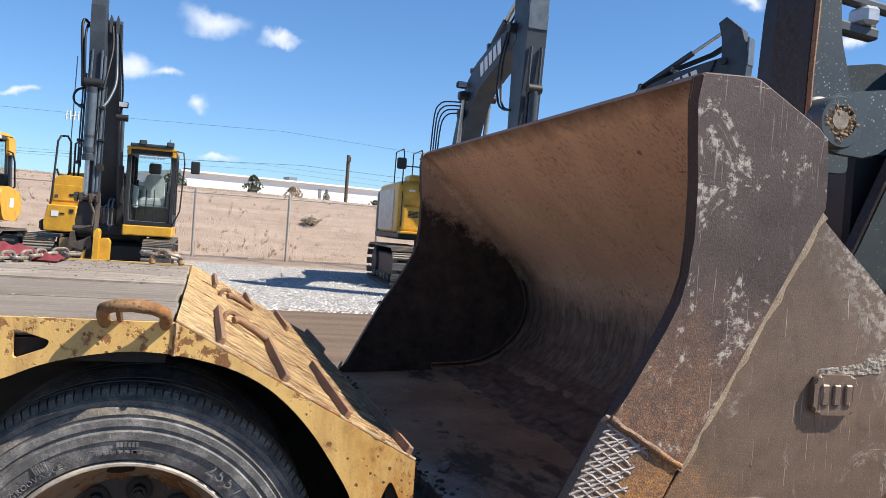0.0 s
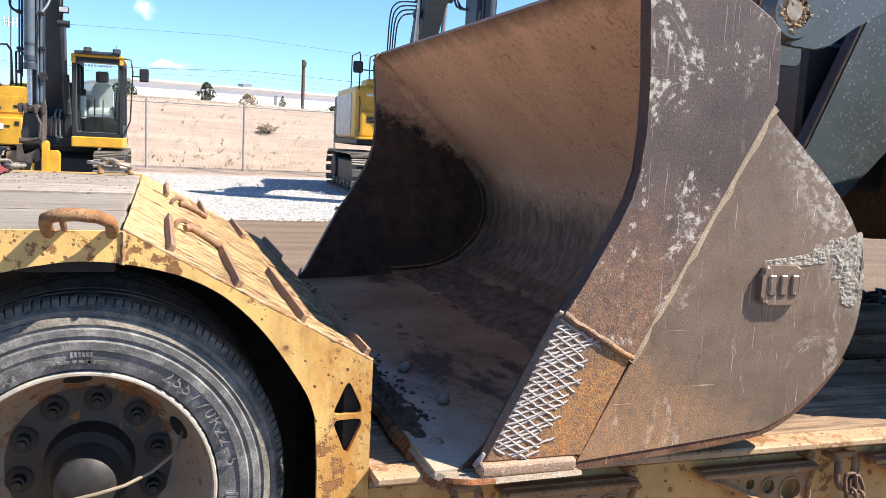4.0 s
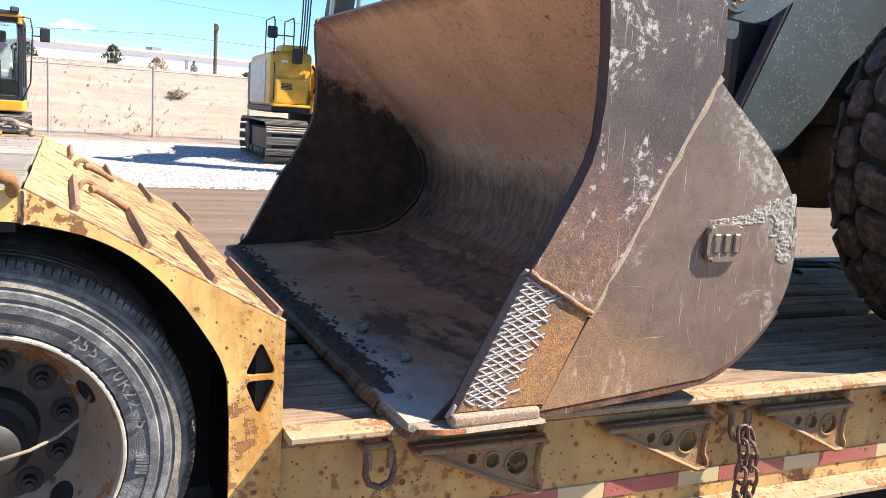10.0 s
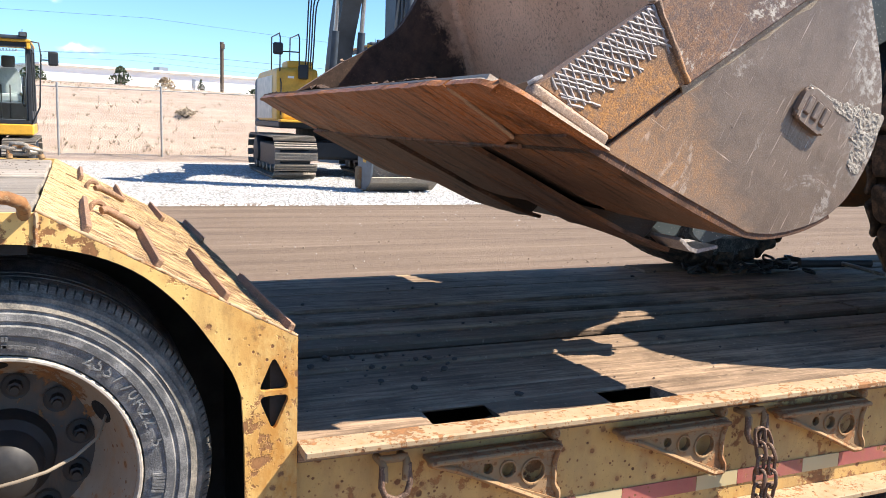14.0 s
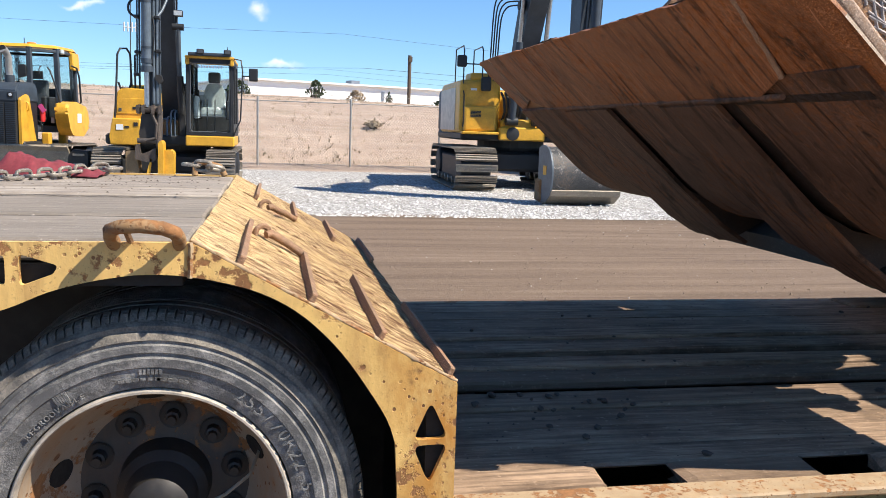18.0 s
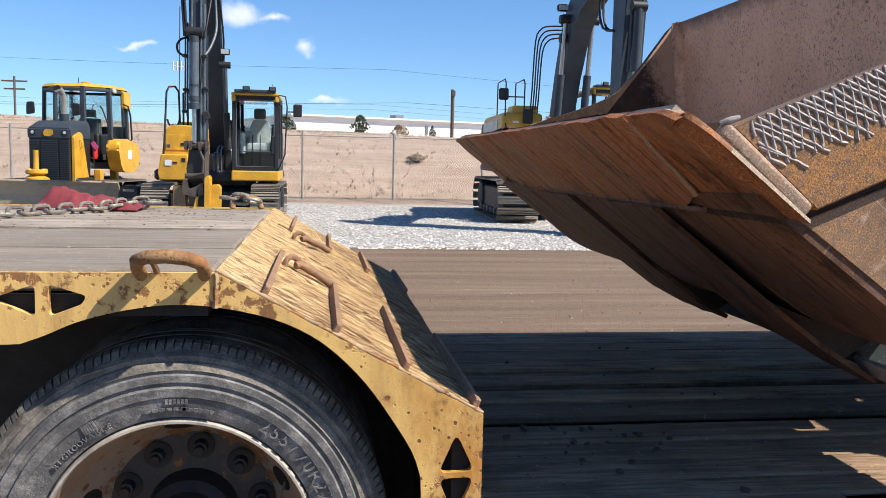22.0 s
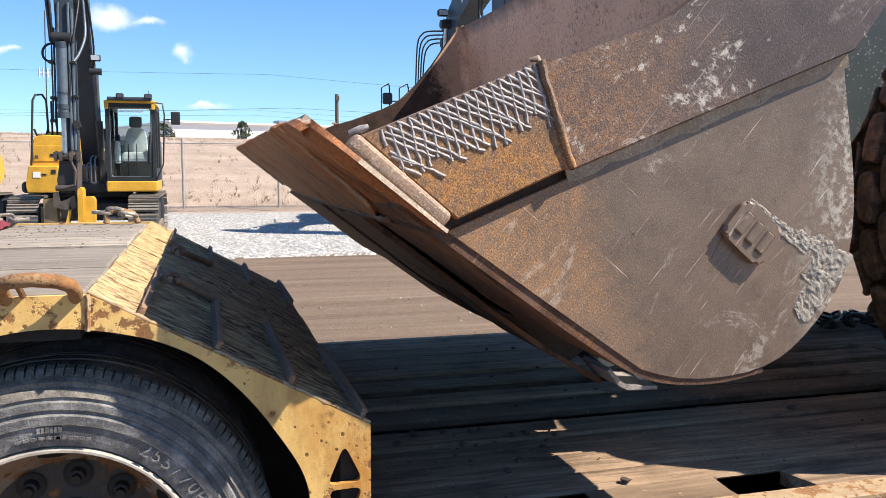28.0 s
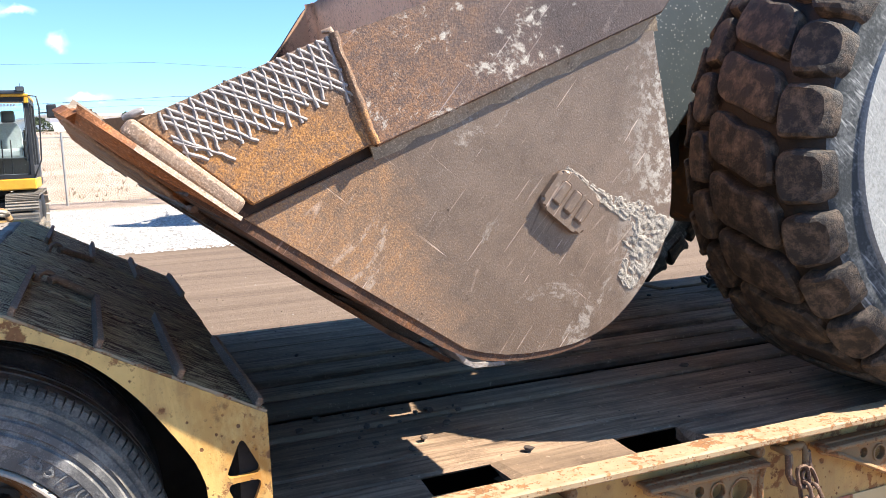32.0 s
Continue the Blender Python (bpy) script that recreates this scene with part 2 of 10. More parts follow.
def worn_steel(name, base, rust_lo, rust_hi, rough=0.42, metal=0.3, rust_at=None, scratch=1.0, pale=0.0, speck=1.0, amount=1.0, caked=None, burn=None, vein=0.22):
    """Bare bucket steel: fine speckle, scratches, rust bloom, pale dried soil. rust_at: (axis, from, to) in the part's own space."""
    M = Mat(name, rough, metal, spec=0.2 if burn else 0.35)
    big, mid, fine, grit = M.noise(1.9, 8, 0.62), M.noise(9, 7, 0.7), M.noise(42, 6, 0.75), M.noise(250, 4, 0.7)
    c = M.mix(M.ramp(big, 0.30, 0.70), tuple(v * 0.62 for v in base), tuple(v * 1.22 for v in base))
    c = M.mix(M.ramp(mid, 0.47, 0.68, 0, 0.6), c, tuple(v * 0.55 for v in base))
    c = M.mix(M.ramp(grit, 0.55, 0.68, 0, 0.9 * speck), c, tuple(min(1, v * 2.3 + 0.04) for v in base))
    c = M.mix(M.ramp(grit, 0.44, 0.33, 0, 0.8 * speck), c, tuple(v * 0.3 for v in base))
    r = M.ramp(M.math("ADD", big, M.math("MULTIPLY", M.math("SUBTRACT", fine, 0.5), 1.1)), 0.50, 0.74, 0, amount)
    if rust_at:
        kx, a, b = rust_at
        tilted = M.math("ADD", M.axis("Z"), M.math("MULTIPLY", M.axis("X"), kx))
        zone = M.ramp(M.math("ADD", tilted, M.math("ADD", M.math("MULTIPLY", M.math("SUBTRACT", mid, 0.5), 0.5), M.math("MULTIPLY", M.math("SUBTRACT", big, 0.5), 0.5))), a, b)
        r = M.math("MULTIPLY", zone, M.ramp(M.math("ADD", M.math("MULTIPLY", fine, 0.6), M.math("MULTIPLY", grit, 0.4)), 0.43, 0.56, 0.2, amount))
    c = M.mix(r, c, M.mix(M.ramp(grit, 0.35, 0.65), rust_lo, rust_hi))
    # a fine net of pits and rubbed crests
    net = M.math("ABSOLUTE", M.math("SUBTRACT", M.noise(105, 3, 0.65), 0.5))
    where = M.math("ADD", M.ramp(M.noise(4.0, 5, 0.6), 0.38, 0.62, 0.25, 1.0), M.math("MULTIPLY", r, 1.6))
    c = M.mix(M.math("MULTIPLY", M.ramp(net, 0.0, 0.035, 0.8 * vein, 0), where), c, tuple(v * 0.4 for v in base))
    c = M.mix(M.math("MULTIPLY", M.ramp(net, 0.09, 0.16, 0, 0.8 * vein), where), c, tuple(min(1, v * 1.8 + 0.05) for v in base))
    # scratches: thin streaks in three directions
    sc = None
    for sx, sz, ry, lo in ((1.0, 0.05, 24, 0.69), (1.0, 0.035, -38, 0.69), (0.025, 1.0, 8, 0.72)):
        n = M.ramp(M.noise(105, 2, 0.5, M.space(sx, max(sx, sz), sz, ry=ry)), lo, lo + 0.03)
        sc = n if sc is None else M.math("MAXIMUM", sc, n)
    sc = M.math("MULTIPLY", sc, M.ramp(M.noise(3.1, 4), 0.42, 0.6, 0, 0.75 * scratch))
    c = M.mix(sc, c, tuple(min(1, v * 2.2 + 0.06) for v in base))
    # long single scores, and scattered pits
    for k, (sx, sz, ry) in enumerate(((1.0, 0.06, 35), (1.0, 0.05, -30), (1.0, 0.045, 62))):
        line = M.math("ABSOLUTE", M.math("SUBTRACT", M.noise(7.0 + 2 * k, 0, 0.5, M.space(sx, 1, sz, ry=ry), 0.15), 0.5))
        line = M.math("MULTIPLY", M.ramp(line, 0.0010, 0.0032, 0.55 * min(1.0, scratch), 0), M.ramp(M.noise(6.5 + k, 4), 0.54, 0.60))
        c = M.mix(line, c, tuple(v * 0.35 for v in base) if k == 1 else tuple(min(1, v * 2.0 + 0.05) for v in base))
    pit = M.math("MULTIPLY", M.ramp(M.voronoi(38), 0.07, 0.15, 0.75, 0), M.ramp(mid, 0.50, 0.60))
    c = M.mix(pit, c, tuple(v * 0.3 for v in base))
    s = M.math("MULTIPLY", M.ramp(M.noise(4.6, 10, 0.78, M.space(1, 1, 0.75), 0.9), 0.555, 0.59), M.ramp(fine, 0.46, 0.54))
    if pale:
        c = M.mix(M.math("MULTIPLY", s, pale), c, (0.50, 0.45, 0.385))
    if caked:
        k, a, b = caked
        cz = M.math("MULTIPLY", M.ramp(M.math("ADD", M.axis("X"), M.math("MULTIPLY", M.axis("Z"), k)), a, b), M.ramp(M.axis("Z"), 0.26, 0.40))
        cm = M.math("MULTIPLY", cz, M.ramp(M.math("ADD", M.math("MULTIPLY", mid, 0.45), M.math("MULTIPLY", fine, 0.55)), 0.49, 0.55))
        c = M.mix(M.math("MULTIPLY", cm, 0.85), c, (0.60, 0.54, 0.455))
        s = M.math("MAXIMUM", s, cm)
    if burn:
        c = M.mix(M.ramp(M.noise(4.2, 10, 0.78, M.space(0.6, 1.3, 0.6, rz=10), 0.6), 0.54, 0.61, 0, burn), c, (0.03, 0.019, 0.014))
        c = M.mix(M.ramp(M.noise(60, 3, 0.6, M.space(0.05, 1, 0.05, rz=7)), 0.60, 0.70, 0, 0.5), c, tuple(min(1, v * 2.0 + 0.03) for v in base))
        c = M.mix(M.ramp(M.noise(34, 4, 0.6, M.space(0.07, 1, 0.07, rz=7)), 0.54, 0.66, 0, 0.85), c, tuple(v * 0.22 for v in base))
        c = M.mix(M.ramp(M.noise(2.4, 9, 0.72, M.space(0.5, 1.6, 0.5, rz=8), 0.4), 0.52, 0.66, 0, 0.8 * burn), c, tuple(v * 0.28 for v in base))
    rr = M.math("MAXIMUM", M.ramp(r, 0, 1, rough, 0.88), M.math("MULTIPLY", s, 0.85 * pale))
    h = M.math("ADD", M.math("ADD", M.math("MULTIPLY", grit, 0.5), M.math("MULTIPLY", M.ramp(net, 0.0, 0.12), 0.7 * vein)), M.math("ADD", M.math("MULTIPLY", fine, 0.5), M.math("MULTIPLY", sc, -0.8)))
    return M.done(c, rr, M.ramp(M.math("MAXIMUM", r, s), 0, 1, metal, 0.0), bump=h, strength=0.45, dist=0.003)


def speckled_paint(name, col):
    """Dark machine paint peppered with pale splashes of dry mud."""
    M = Mat(name, 0.42)
    big, grit, dots = M.noise(3, 6), M.noise(150, 3), M.voronoi(75)
    c = M.mix(M.ramp(big, 0.3, 0.7), tuple(v * 0.75 for v in col), tuple(v * 1.25 for v in col))
    keep = M.ramp(M.math("ADD", M.noise(5, 5), M.math("MULTIPLY", M.noise(60, 2), 0.5)), 0.66, 0.86)
    c = M.mix(M.math("MULTIPLY", M.ramp(dots, 0.12, 0.24, 1, 0), keep), c, (0.42, 0.42, 0.40))
    c = M.mix(M.ramp(M.noise(9, 7, 0.7), 0.6, 0.75, 0, 0.45), c, (0.20, 0.17, 0.14))
    return M.done(c, M.ramp(grit, 0.3, 0.7, 0.35, 0.55), bump=grit, strength=0.15, dist=0.002)


def timber(name, col, along="x", dark=0.5, rough=0.85, worn=0.4):
    M = Mat(name, rough, spec=0.25)
    rnd = M.random()
    st = (0.9, 14, 14) if along == "x" else (14, 0.9, 14)
    shift = M.node("ShaderNodeVectorMath")
    shift.operation = "ADD"
    M.put(shift.inputs[0], M.space(*st))
    cmb = M.node("ShaderNodeCombineXYZ", X=M.math("MULTIPLY", rnd, 37.0), Y=M.math("MULTIPLY", rnd, 91.0), Z=0.0)
    M.put(shift.inputs[1], cmb.outputs[0])
    grain = M.noise(2.6, 8, 0.7, shift.outputs[0], 0.5)
    fine = M.noise(9.0, 6, 0.75, shift.outputs[0])
    blot = M.noise(2.3, 7, 0.65)
    c = M.mix(M.ramp(grain, 0.32, 0.68), tuple(v * dark for v in col), tuple(min(1, v * 1.25) for v in col))
    c = M.mix(M.ramp(fine, 0.58, 0.7, 0, 0.6), c, tuple(v * 0.3 for v in col))
    c = M.mix(M.ramp(blot, 0.42, 0.72, 0, worn), c, (0.075, 0.046, 0.030))
    c = M.mix(M.ramp(rnd, 0, 1, 0.0, 0.75), c, tuple(v * 0.42 for v in col))
    stain = M.ramp(M.noise(1.3, 8, 0.75, M.space(0.6, 2.0, 1)), 0.54, 0.66, 0, worn * 0.9)
    c = M.mix(stain, c, (0.045, 0.027, 0.017))
    c = M.mix(M.ramp(M.noise(46, 5, 0.7), 0.60, 0.72, 0, 0.5), c, tuple(min(1, v * 1.5 + 0.04) for v in col))
    return M.done(c, bump=M.math("ADD", grain, M.math("MULTIPLY", fine, 0.7)), strength=0.7, dist=0.006)


def rubber(name, col=(0.022, 0.021, 0.02), dust=(0.12, 0.095, 0.072), amount=0.5, scale=5):
    M = Mat(name, 0.75, spec=0.35)
    a, b = M.noise(scale, 7, 0.68), M.noise(scale * 14, 4)
    f = M.ramp(M.math("ADD", a, M.math("MULTIPLY", M.math("SUBTRACT", b, 0.5), 0.4)), 0.62 - 0.3 * amount, 0.82 - 0.15 * amount)
    return M.done(M.mix(f, col, dust), M.ramp(f, 0, 1, 0.6, 0.95), bump=M.math("ADD", b, M.math("MULTIPLY", M.noise(scale * 4, 5), 1.5)), strength=0.5, dist=0.004)


def scuffed_rubber(name, col, dust, amount, scale):
    """Sidewall rubber with dust and pale scrape marks."""
    M = Mat(name, 0.75, spec=0.3)
    a, b = M.noise(scale, 7, 0.68), M.noise(scale * 14, 4)
    c = M.mix(M.ramp(M.math("ADD", a, M.math("MULTIPLY", M.math("SUBTRACT", b, 0.5), 0.5)), 0.62 - 0.3 * amount, 0.85 - 0.15 * amount), col, dust)
    for rx, sy in ((30, 0.06), (-35, 0.05), (80, 0.05)):
        s = M.ramp(M.noise(90, 2, 0.6, M.space(1, 1, sy, ry=rx)), 0.66, 0.70)
        c = M.mix(M.math("MULTIPLY", s, M.ramp(M.noise(5, 3), 0.45, 0.6, 0, 0.6)), c, (0.42, 0.43, 0.42))
    x, z = M.axis("X"), M.axis("Z")
    rad = M.math("SQRT", M.math("ADD", M.math("MULTIPLY", x, x), M.math("MULTIPLY", z, z)))
    band = M.math("MULTIPLY", M.ramp(M.math("ADD", rad, M.math("MULTIPLY", M.math("SUBTRACT", a, 0.5), 0.02)), 0.585, 0.575), M.ramp(b, 0.3, 0.6, 0.55, 0.95))
    c = M.mix(band, c, tuple(min(1, v * 1.25) for v in dust))
    for rx, sy in ((12, 0.03), (-18, 0.03), (55, 0.035), (-62, 0.03)):
        line = M.ramp(M.noise(120, 1, 0.5, M.space(1, 1, sy, ry=rx)), 0.68, 0.71)
        c = M.mix(M.math("MULTIPLY", line, M.ramp(M.noise(7, 3), 0.44, 0.58, 0, 0.7)), c, (0.46, 0.46, 0.44))
    return M.done(c, 0.8, bump=b, strength=0.4, dist=0.003)


def glass(name, tint=(0.55, 0.62, 0.62)):
    M = Mat(name, 0.04, spec=0.6)
    M.p.inputs["Transmission Weight"].default_value = 1.0
    M.p.inputs["IOR"].default_value = 1.05
    return M.done(tint)


YELLOW = worn_paint("faded_trailer_yellow", (0.75, 0.475, 0.15), 1.0, stain=(0.40, 0.64))
# trailer yellow deepened for the shade under the rail flange, with more rust
YELLOW_WEB = worn_paint("shaded_rusty_web_yellow", (0.55, 0.335, 0.105), 1.25)
YELLOW_RAIL = worn_paint("chipped_rail_yellow", (0.41, 0.29, 0.165), 1.3, 0.75, 1.8)
RUSTBAR = worn_steel("rusted_bar", (0.27, 0.16, 0.095), (0.22, 0.10, 0.05), (0.42, 0.23, 0.125), 0.75, 0.0)
RUSTY_CAST = worn_paint("rusty_cast_iron", (0.30, 0.18, 0.08), 1.4, 0.8, 1.6)
CHAIN = worn_steel("rusted_chain", (0.16, 0.10, 0.07), (0.10, 0.05, 0.03), (0.24, 0.13, 0.08), 0.65, 0.4)
CHAIN_GREY = worn_steel("worn_grey_chain", (0.30, 0.27, 0.23), (0.12, 0.085, 0.06), (0.3, 0.24, 0.19), 0.5, 0.5)
DECK_OLD = timber("weathered_grey_planks", (0.42, 0.36, 0.30), "x", 0.42, worn=0.3)
DECK_WELL = timber("oiled_brown_planks", (0.44, 0.30, 0.195), "x", 0.24, worn=0.80)
BEAM = worn_steel("dark_deck_beam", (0.05, 0.045, 0.04), (0.04, 0.028, 0.022), (0.09, 0.065, 0.05), 0.6, 0.3)
RUBBER = rubber("trailer_tyre_rubber", (0.115, 0.112, 0.109), (0.34, 0.322, 0.30), 0.58, 22)
RUBBER_LETTER = rubber("rubbed_tyre_lettering", (0.11, 0.11, 0.11), (0.28, 0.27, 0.255), 0.6, 30)
RUBBER_DUST = rubber("dusty_tread_rubber", (0.10, 0.092, 0.08), (0.33, 0.285, 0.23), 0.7, 14)
RUBBER_BIG = rubber("muddy_tread_rubber", (0.032, 0.026, 0.022), (0.22, 0.158, 0.110), 0.55, 24)
RUBBER_SIDE = scuffed_rubber("scuffed_sidewall_rubber", (0.05, 0.055, 0.057), (0.26, 0.265, 0.26), 0.55, 7)
RIM = worn_paint("dusty_rim", (0.32, 0.25, 0.18), 1.1, 0.75)
DISC = worn_paint("grimy_wheel_disc", (0.060, 0.050, 0.042), 0.4, 0.75)
RIM_EDGE = plain("worn_rim_edge", (0.42, 0.37, 0.31), 0.5, 0.1, 0.4, 14)
HUB = plain("greasy_hub", (0.035, 0.031, 0.028), 0.55, 0.3, 0.4)
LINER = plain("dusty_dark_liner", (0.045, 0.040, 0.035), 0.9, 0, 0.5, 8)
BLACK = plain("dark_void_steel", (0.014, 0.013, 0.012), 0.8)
ARM = speckled_paint("graphite_loader_paint", (0.052, 0.068, 0.076))
B_LOW = worn_steel("worn_bucket_side_steel", (0.238, 0.170, 0.125), (0.23, 0.095, 0.042), (0.56, 0.31, 0.135), 0.35, 0.32, (0.55, 0.10, -0.14), 1.9, 0.40, 0.35, 0.85, (0.6, 0.50, 0.68), None, 0.14)
B_UP = worn_steel("dark_bucket_cheek_steel", (0.122, 0.089, 0.077), (0.16, 0.078, 0.042), (0.36, 0.20, 0.115), 0.42, 0.08, (0.0, 0.66, 0.30), 1.5, 0.95, 0.28)
B_CUT = worn_steel("rusted_side_cutter", (0.20, 0.13, 0.09), (0.23, 0.098, 0.038), (0.60, 0.29, 0.09), 0.6, 0.1, (-1.0, 0.74, 0.50), 0.5, 0, 1.0, 1.0)
# scuffed fillet steel, its base paled to carry a grazing-sun highlight
B_FILLET = worn_steel("scuffed_sunlit_fillet", (0.40, 0.32, 0.23), (0.25, 0.13, 0.06), (0.42, 0.25, 0.12), 0.55, 0.1, None, 0.5, 0.4, 0.7, 0.35)
# near-black for oily steel and for the shade between the wear plates
B_SKIN = worn_steel("shaded_oily_skin", (0.028, 0.019, 0.015), (0.025, 0.015, 0.01), (0.07, 0.036, 0.02), 0.5, 0.1, None, 0.4)
B_UNDER = worn_steel("rusty_bucket_underside", (0.125, 0.068, 0.044), (0.11, 0.045, 0.021), (0.34, 0.15, 0.062), 0.6, 0.0, None, 1.0, 0, 0.8, 1.0, None, 0.95)
B_EDGE = worn_steel("scoured_cutting_edge", (0.28, 0.112, 0.046), (0.22, 0.07, 0.022), (0.56, 0.21, 0.062), 0.45, 0.0, None, 1.6, 0, 1.0, 1.0, None, 1.0, 0.5)
B_SHOE = worn_steel("scoured_wear_shoe", (0.34, 0.235, 0.165), (0.24, 0.11, 0.05), (0.45, 0.25, 0.12), 0.55, 0.05, None, 0.8, 0.2, 1.0, 0.7)
B_SCOUR = worn_steel("dusty_scoured_steel", (0.32, 0.25, 0.185), (0.28, 0.16, 0.09), (0.46, 0.31, 0.19), 0.7, 0.0, None, 0.8, 1.0, 1.0, 0.5)
LIP_EDGE = worn_steel("dark_rusted_plate_edge", (0.075, 0.040, 0.029), (0.08, 0.036, 0.02), (0.17, 0.08, 0.045), 0.8, 0.0, None, 0.3, 0, 0.8, 0.7)
WELD = plain("bright_weld_bead", (0.33, 0.295, 0.28), 0.55, 0.1, 0.45, 90, 0.7)
DIRT_LUMP = plain("dry_dirt_lump", (0.20, 0.148, 0.108), 0.95, 0, 0.4, 25, 0.6)
SOIL = plain("dried_soil", (0.085, 0.062, 0.047), 0.95, 0, 0.45, 25, 0.6)
MUD = plain("packed_brown_mud", (0.26, 0.185, 0.11), 0.95, 0, 0.4, 30, 1.0)
CEMENT = plain("pale_dried_mud", (0.31, 0.272, 0.225), 0.95, 0, 0.35, 45, 1.0)
EX_YELLOW = plain("machine_yellow", (0.62, 0.33, 0.03), 0.42, 0, 0.22, 4)
EX_DARK = plain("machine_graphite", (0.032, 0.043, 0.057), 0.55, 0, 0.35, 3)
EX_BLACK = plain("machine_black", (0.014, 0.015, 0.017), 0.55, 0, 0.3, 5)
# machine graphite lightened for parts and edges that catch the light
GRAPHITE_LIT = plain("sunlit_graphite", (0.10, 0.125, 0.15), 0.42, 0.1, 0.3, 6)
EX_GREY = plain("machine_light_grey", (0.07, 0.08, 0.09), 0.55, 0.2, 0.2, 5)
TRACK = worn_steel("worn_track_steel", (0.26, 0.23, 0.19), (0.20, 0.14, 0.09), (0.32, 0.25, 0.18), 0.5, 0.5)
CHROME = plain("chromed_rod", (0.50, 0.49, 0.48), 0.35, 1.0, 0.2, 20)
LINKAGE = worn_steel("greasy_linkage", (0.085, 0.070, 0.060), (0.10, 0.06, 0.04), (0.2, 0.14, 0.10), 0.6, 0.3)
CAB_GLASS = glass("cab_glass", (0.90, 0.955, 0.955))
SEAT = plain("grey_seat_cloth", (0.30, 0.345, 0.35), 0.85)
WHITE = plain("white_lettering", (0.75, 0.76, 0.76), 0.5, 0, 0.05)
WHITE_METAL = plain("white_metal_siding", (0.80, 0.80, 0.78), 0.5, 0, 0.05, 0.4)
GREY_METAL = plain("grey_roof_metal", (0.18, 0.20, 0.23), 0.5, 0.2, 0.1, 0.4)
GALV = plain("galvanised_wire", (0.36, 0.35, 0.33), 0.5, 0.5, 0.2, 8)
POLE_WOOD = timber("weathered_pole_wood", (0.20, 0.15, 0.11), "y", 0.7)
LEAF = plain("dusty_juniper_leaf", (0.055, 0.075, 0.035), 0.8, 0, 0.5, 3)
LEAF_PALE = plain("pale_brush_leaf", (0.45, 0.36, 0.25), 0.9, 0, 0.4, 3)
RED_TARP = plain("faded_red_mesh", (0.19, 0.028, 0.036), 0.85, 0, 0.35, 30, 0.5)
EXT_RED = plain("red_enamel", (0.55, 0.03, 0.03), 0.35)
RED = worn_paint("dirty_red_reflector", (0.33, 0.085, 0.075), 0.8, 0.45)
AMBER = plain("amber_lens", (0.8, 0.22, 0.02), 0.3)
LAMP = plain("clear_lamp_lens", (0.55, 0.57, 0.58), 0.15, 0.2)


def ramp_material():
    """Yellow paint weathered off timber in short streaks that follow the grain."""
    M = Mat("peeling_yellow_ramp_boards", 0.85, spec=0.12)
    v, w = M.space(3.0, 26, 3.0, rz=-9), M.space(10, 62, 10, rz=-9)
    g, f, fine = M.noise(2.2, 8, 0.72, v, 0.8), M.noise(2.4, 6, 0.7, w, 0.5), M.noise(70, 4)
    big, mid = M.noise(3.0, 6), M.noise(9, 6)
    c = M.mix(M.ramp(big, 0.3, 0.7), (0.62, 0.43, 0.20), (0.78, 0.58, 0.32))
    c = M.mix(M.ramp(mid, 0.52, 0.72, 0, 0.6), c, (0.68, 0.42, 0.26))
    c = M.mix(M.ramp(g, 0.52, 0.58, 0, 0.75), c, (0.34, 0.20, 0.10))
    low = M.ramp(M.math("ADD", M.axis("X"), M.math("MULTIPLY", M.math("SUBTRACT", big, 0.5), 0.5)), 0.12, 0.50, 0.0, 0.05)
    peel = M.math("MULTIPLY", M.ramp(M.math("ADD", f, low), 0.52, 0.55), M.ramp(M.math("ADD", big, M.math("MULTIPLY", mid, 0.6)), 0.55, 0.8, 0.4, 1.0))
    c = M.mix(peel, c, (0.115, 0.052, 0.026))
    c = M.mix(M.ramp(fine, 0.62, 0.72, 0, 0.4), c, (0.2, 0.12, 0.07))
    return M.done(c, bump=M.math("SUBTRACT", M.math("MULTIPLY", fine, 0.3), M.math("ADD", M.math("MULTIPLY", g, 0.6), M.math("MULTIPLY", peel, 0.6))), strength=0.9, dist=0.006)


RAMP_TOP = ramp_material()


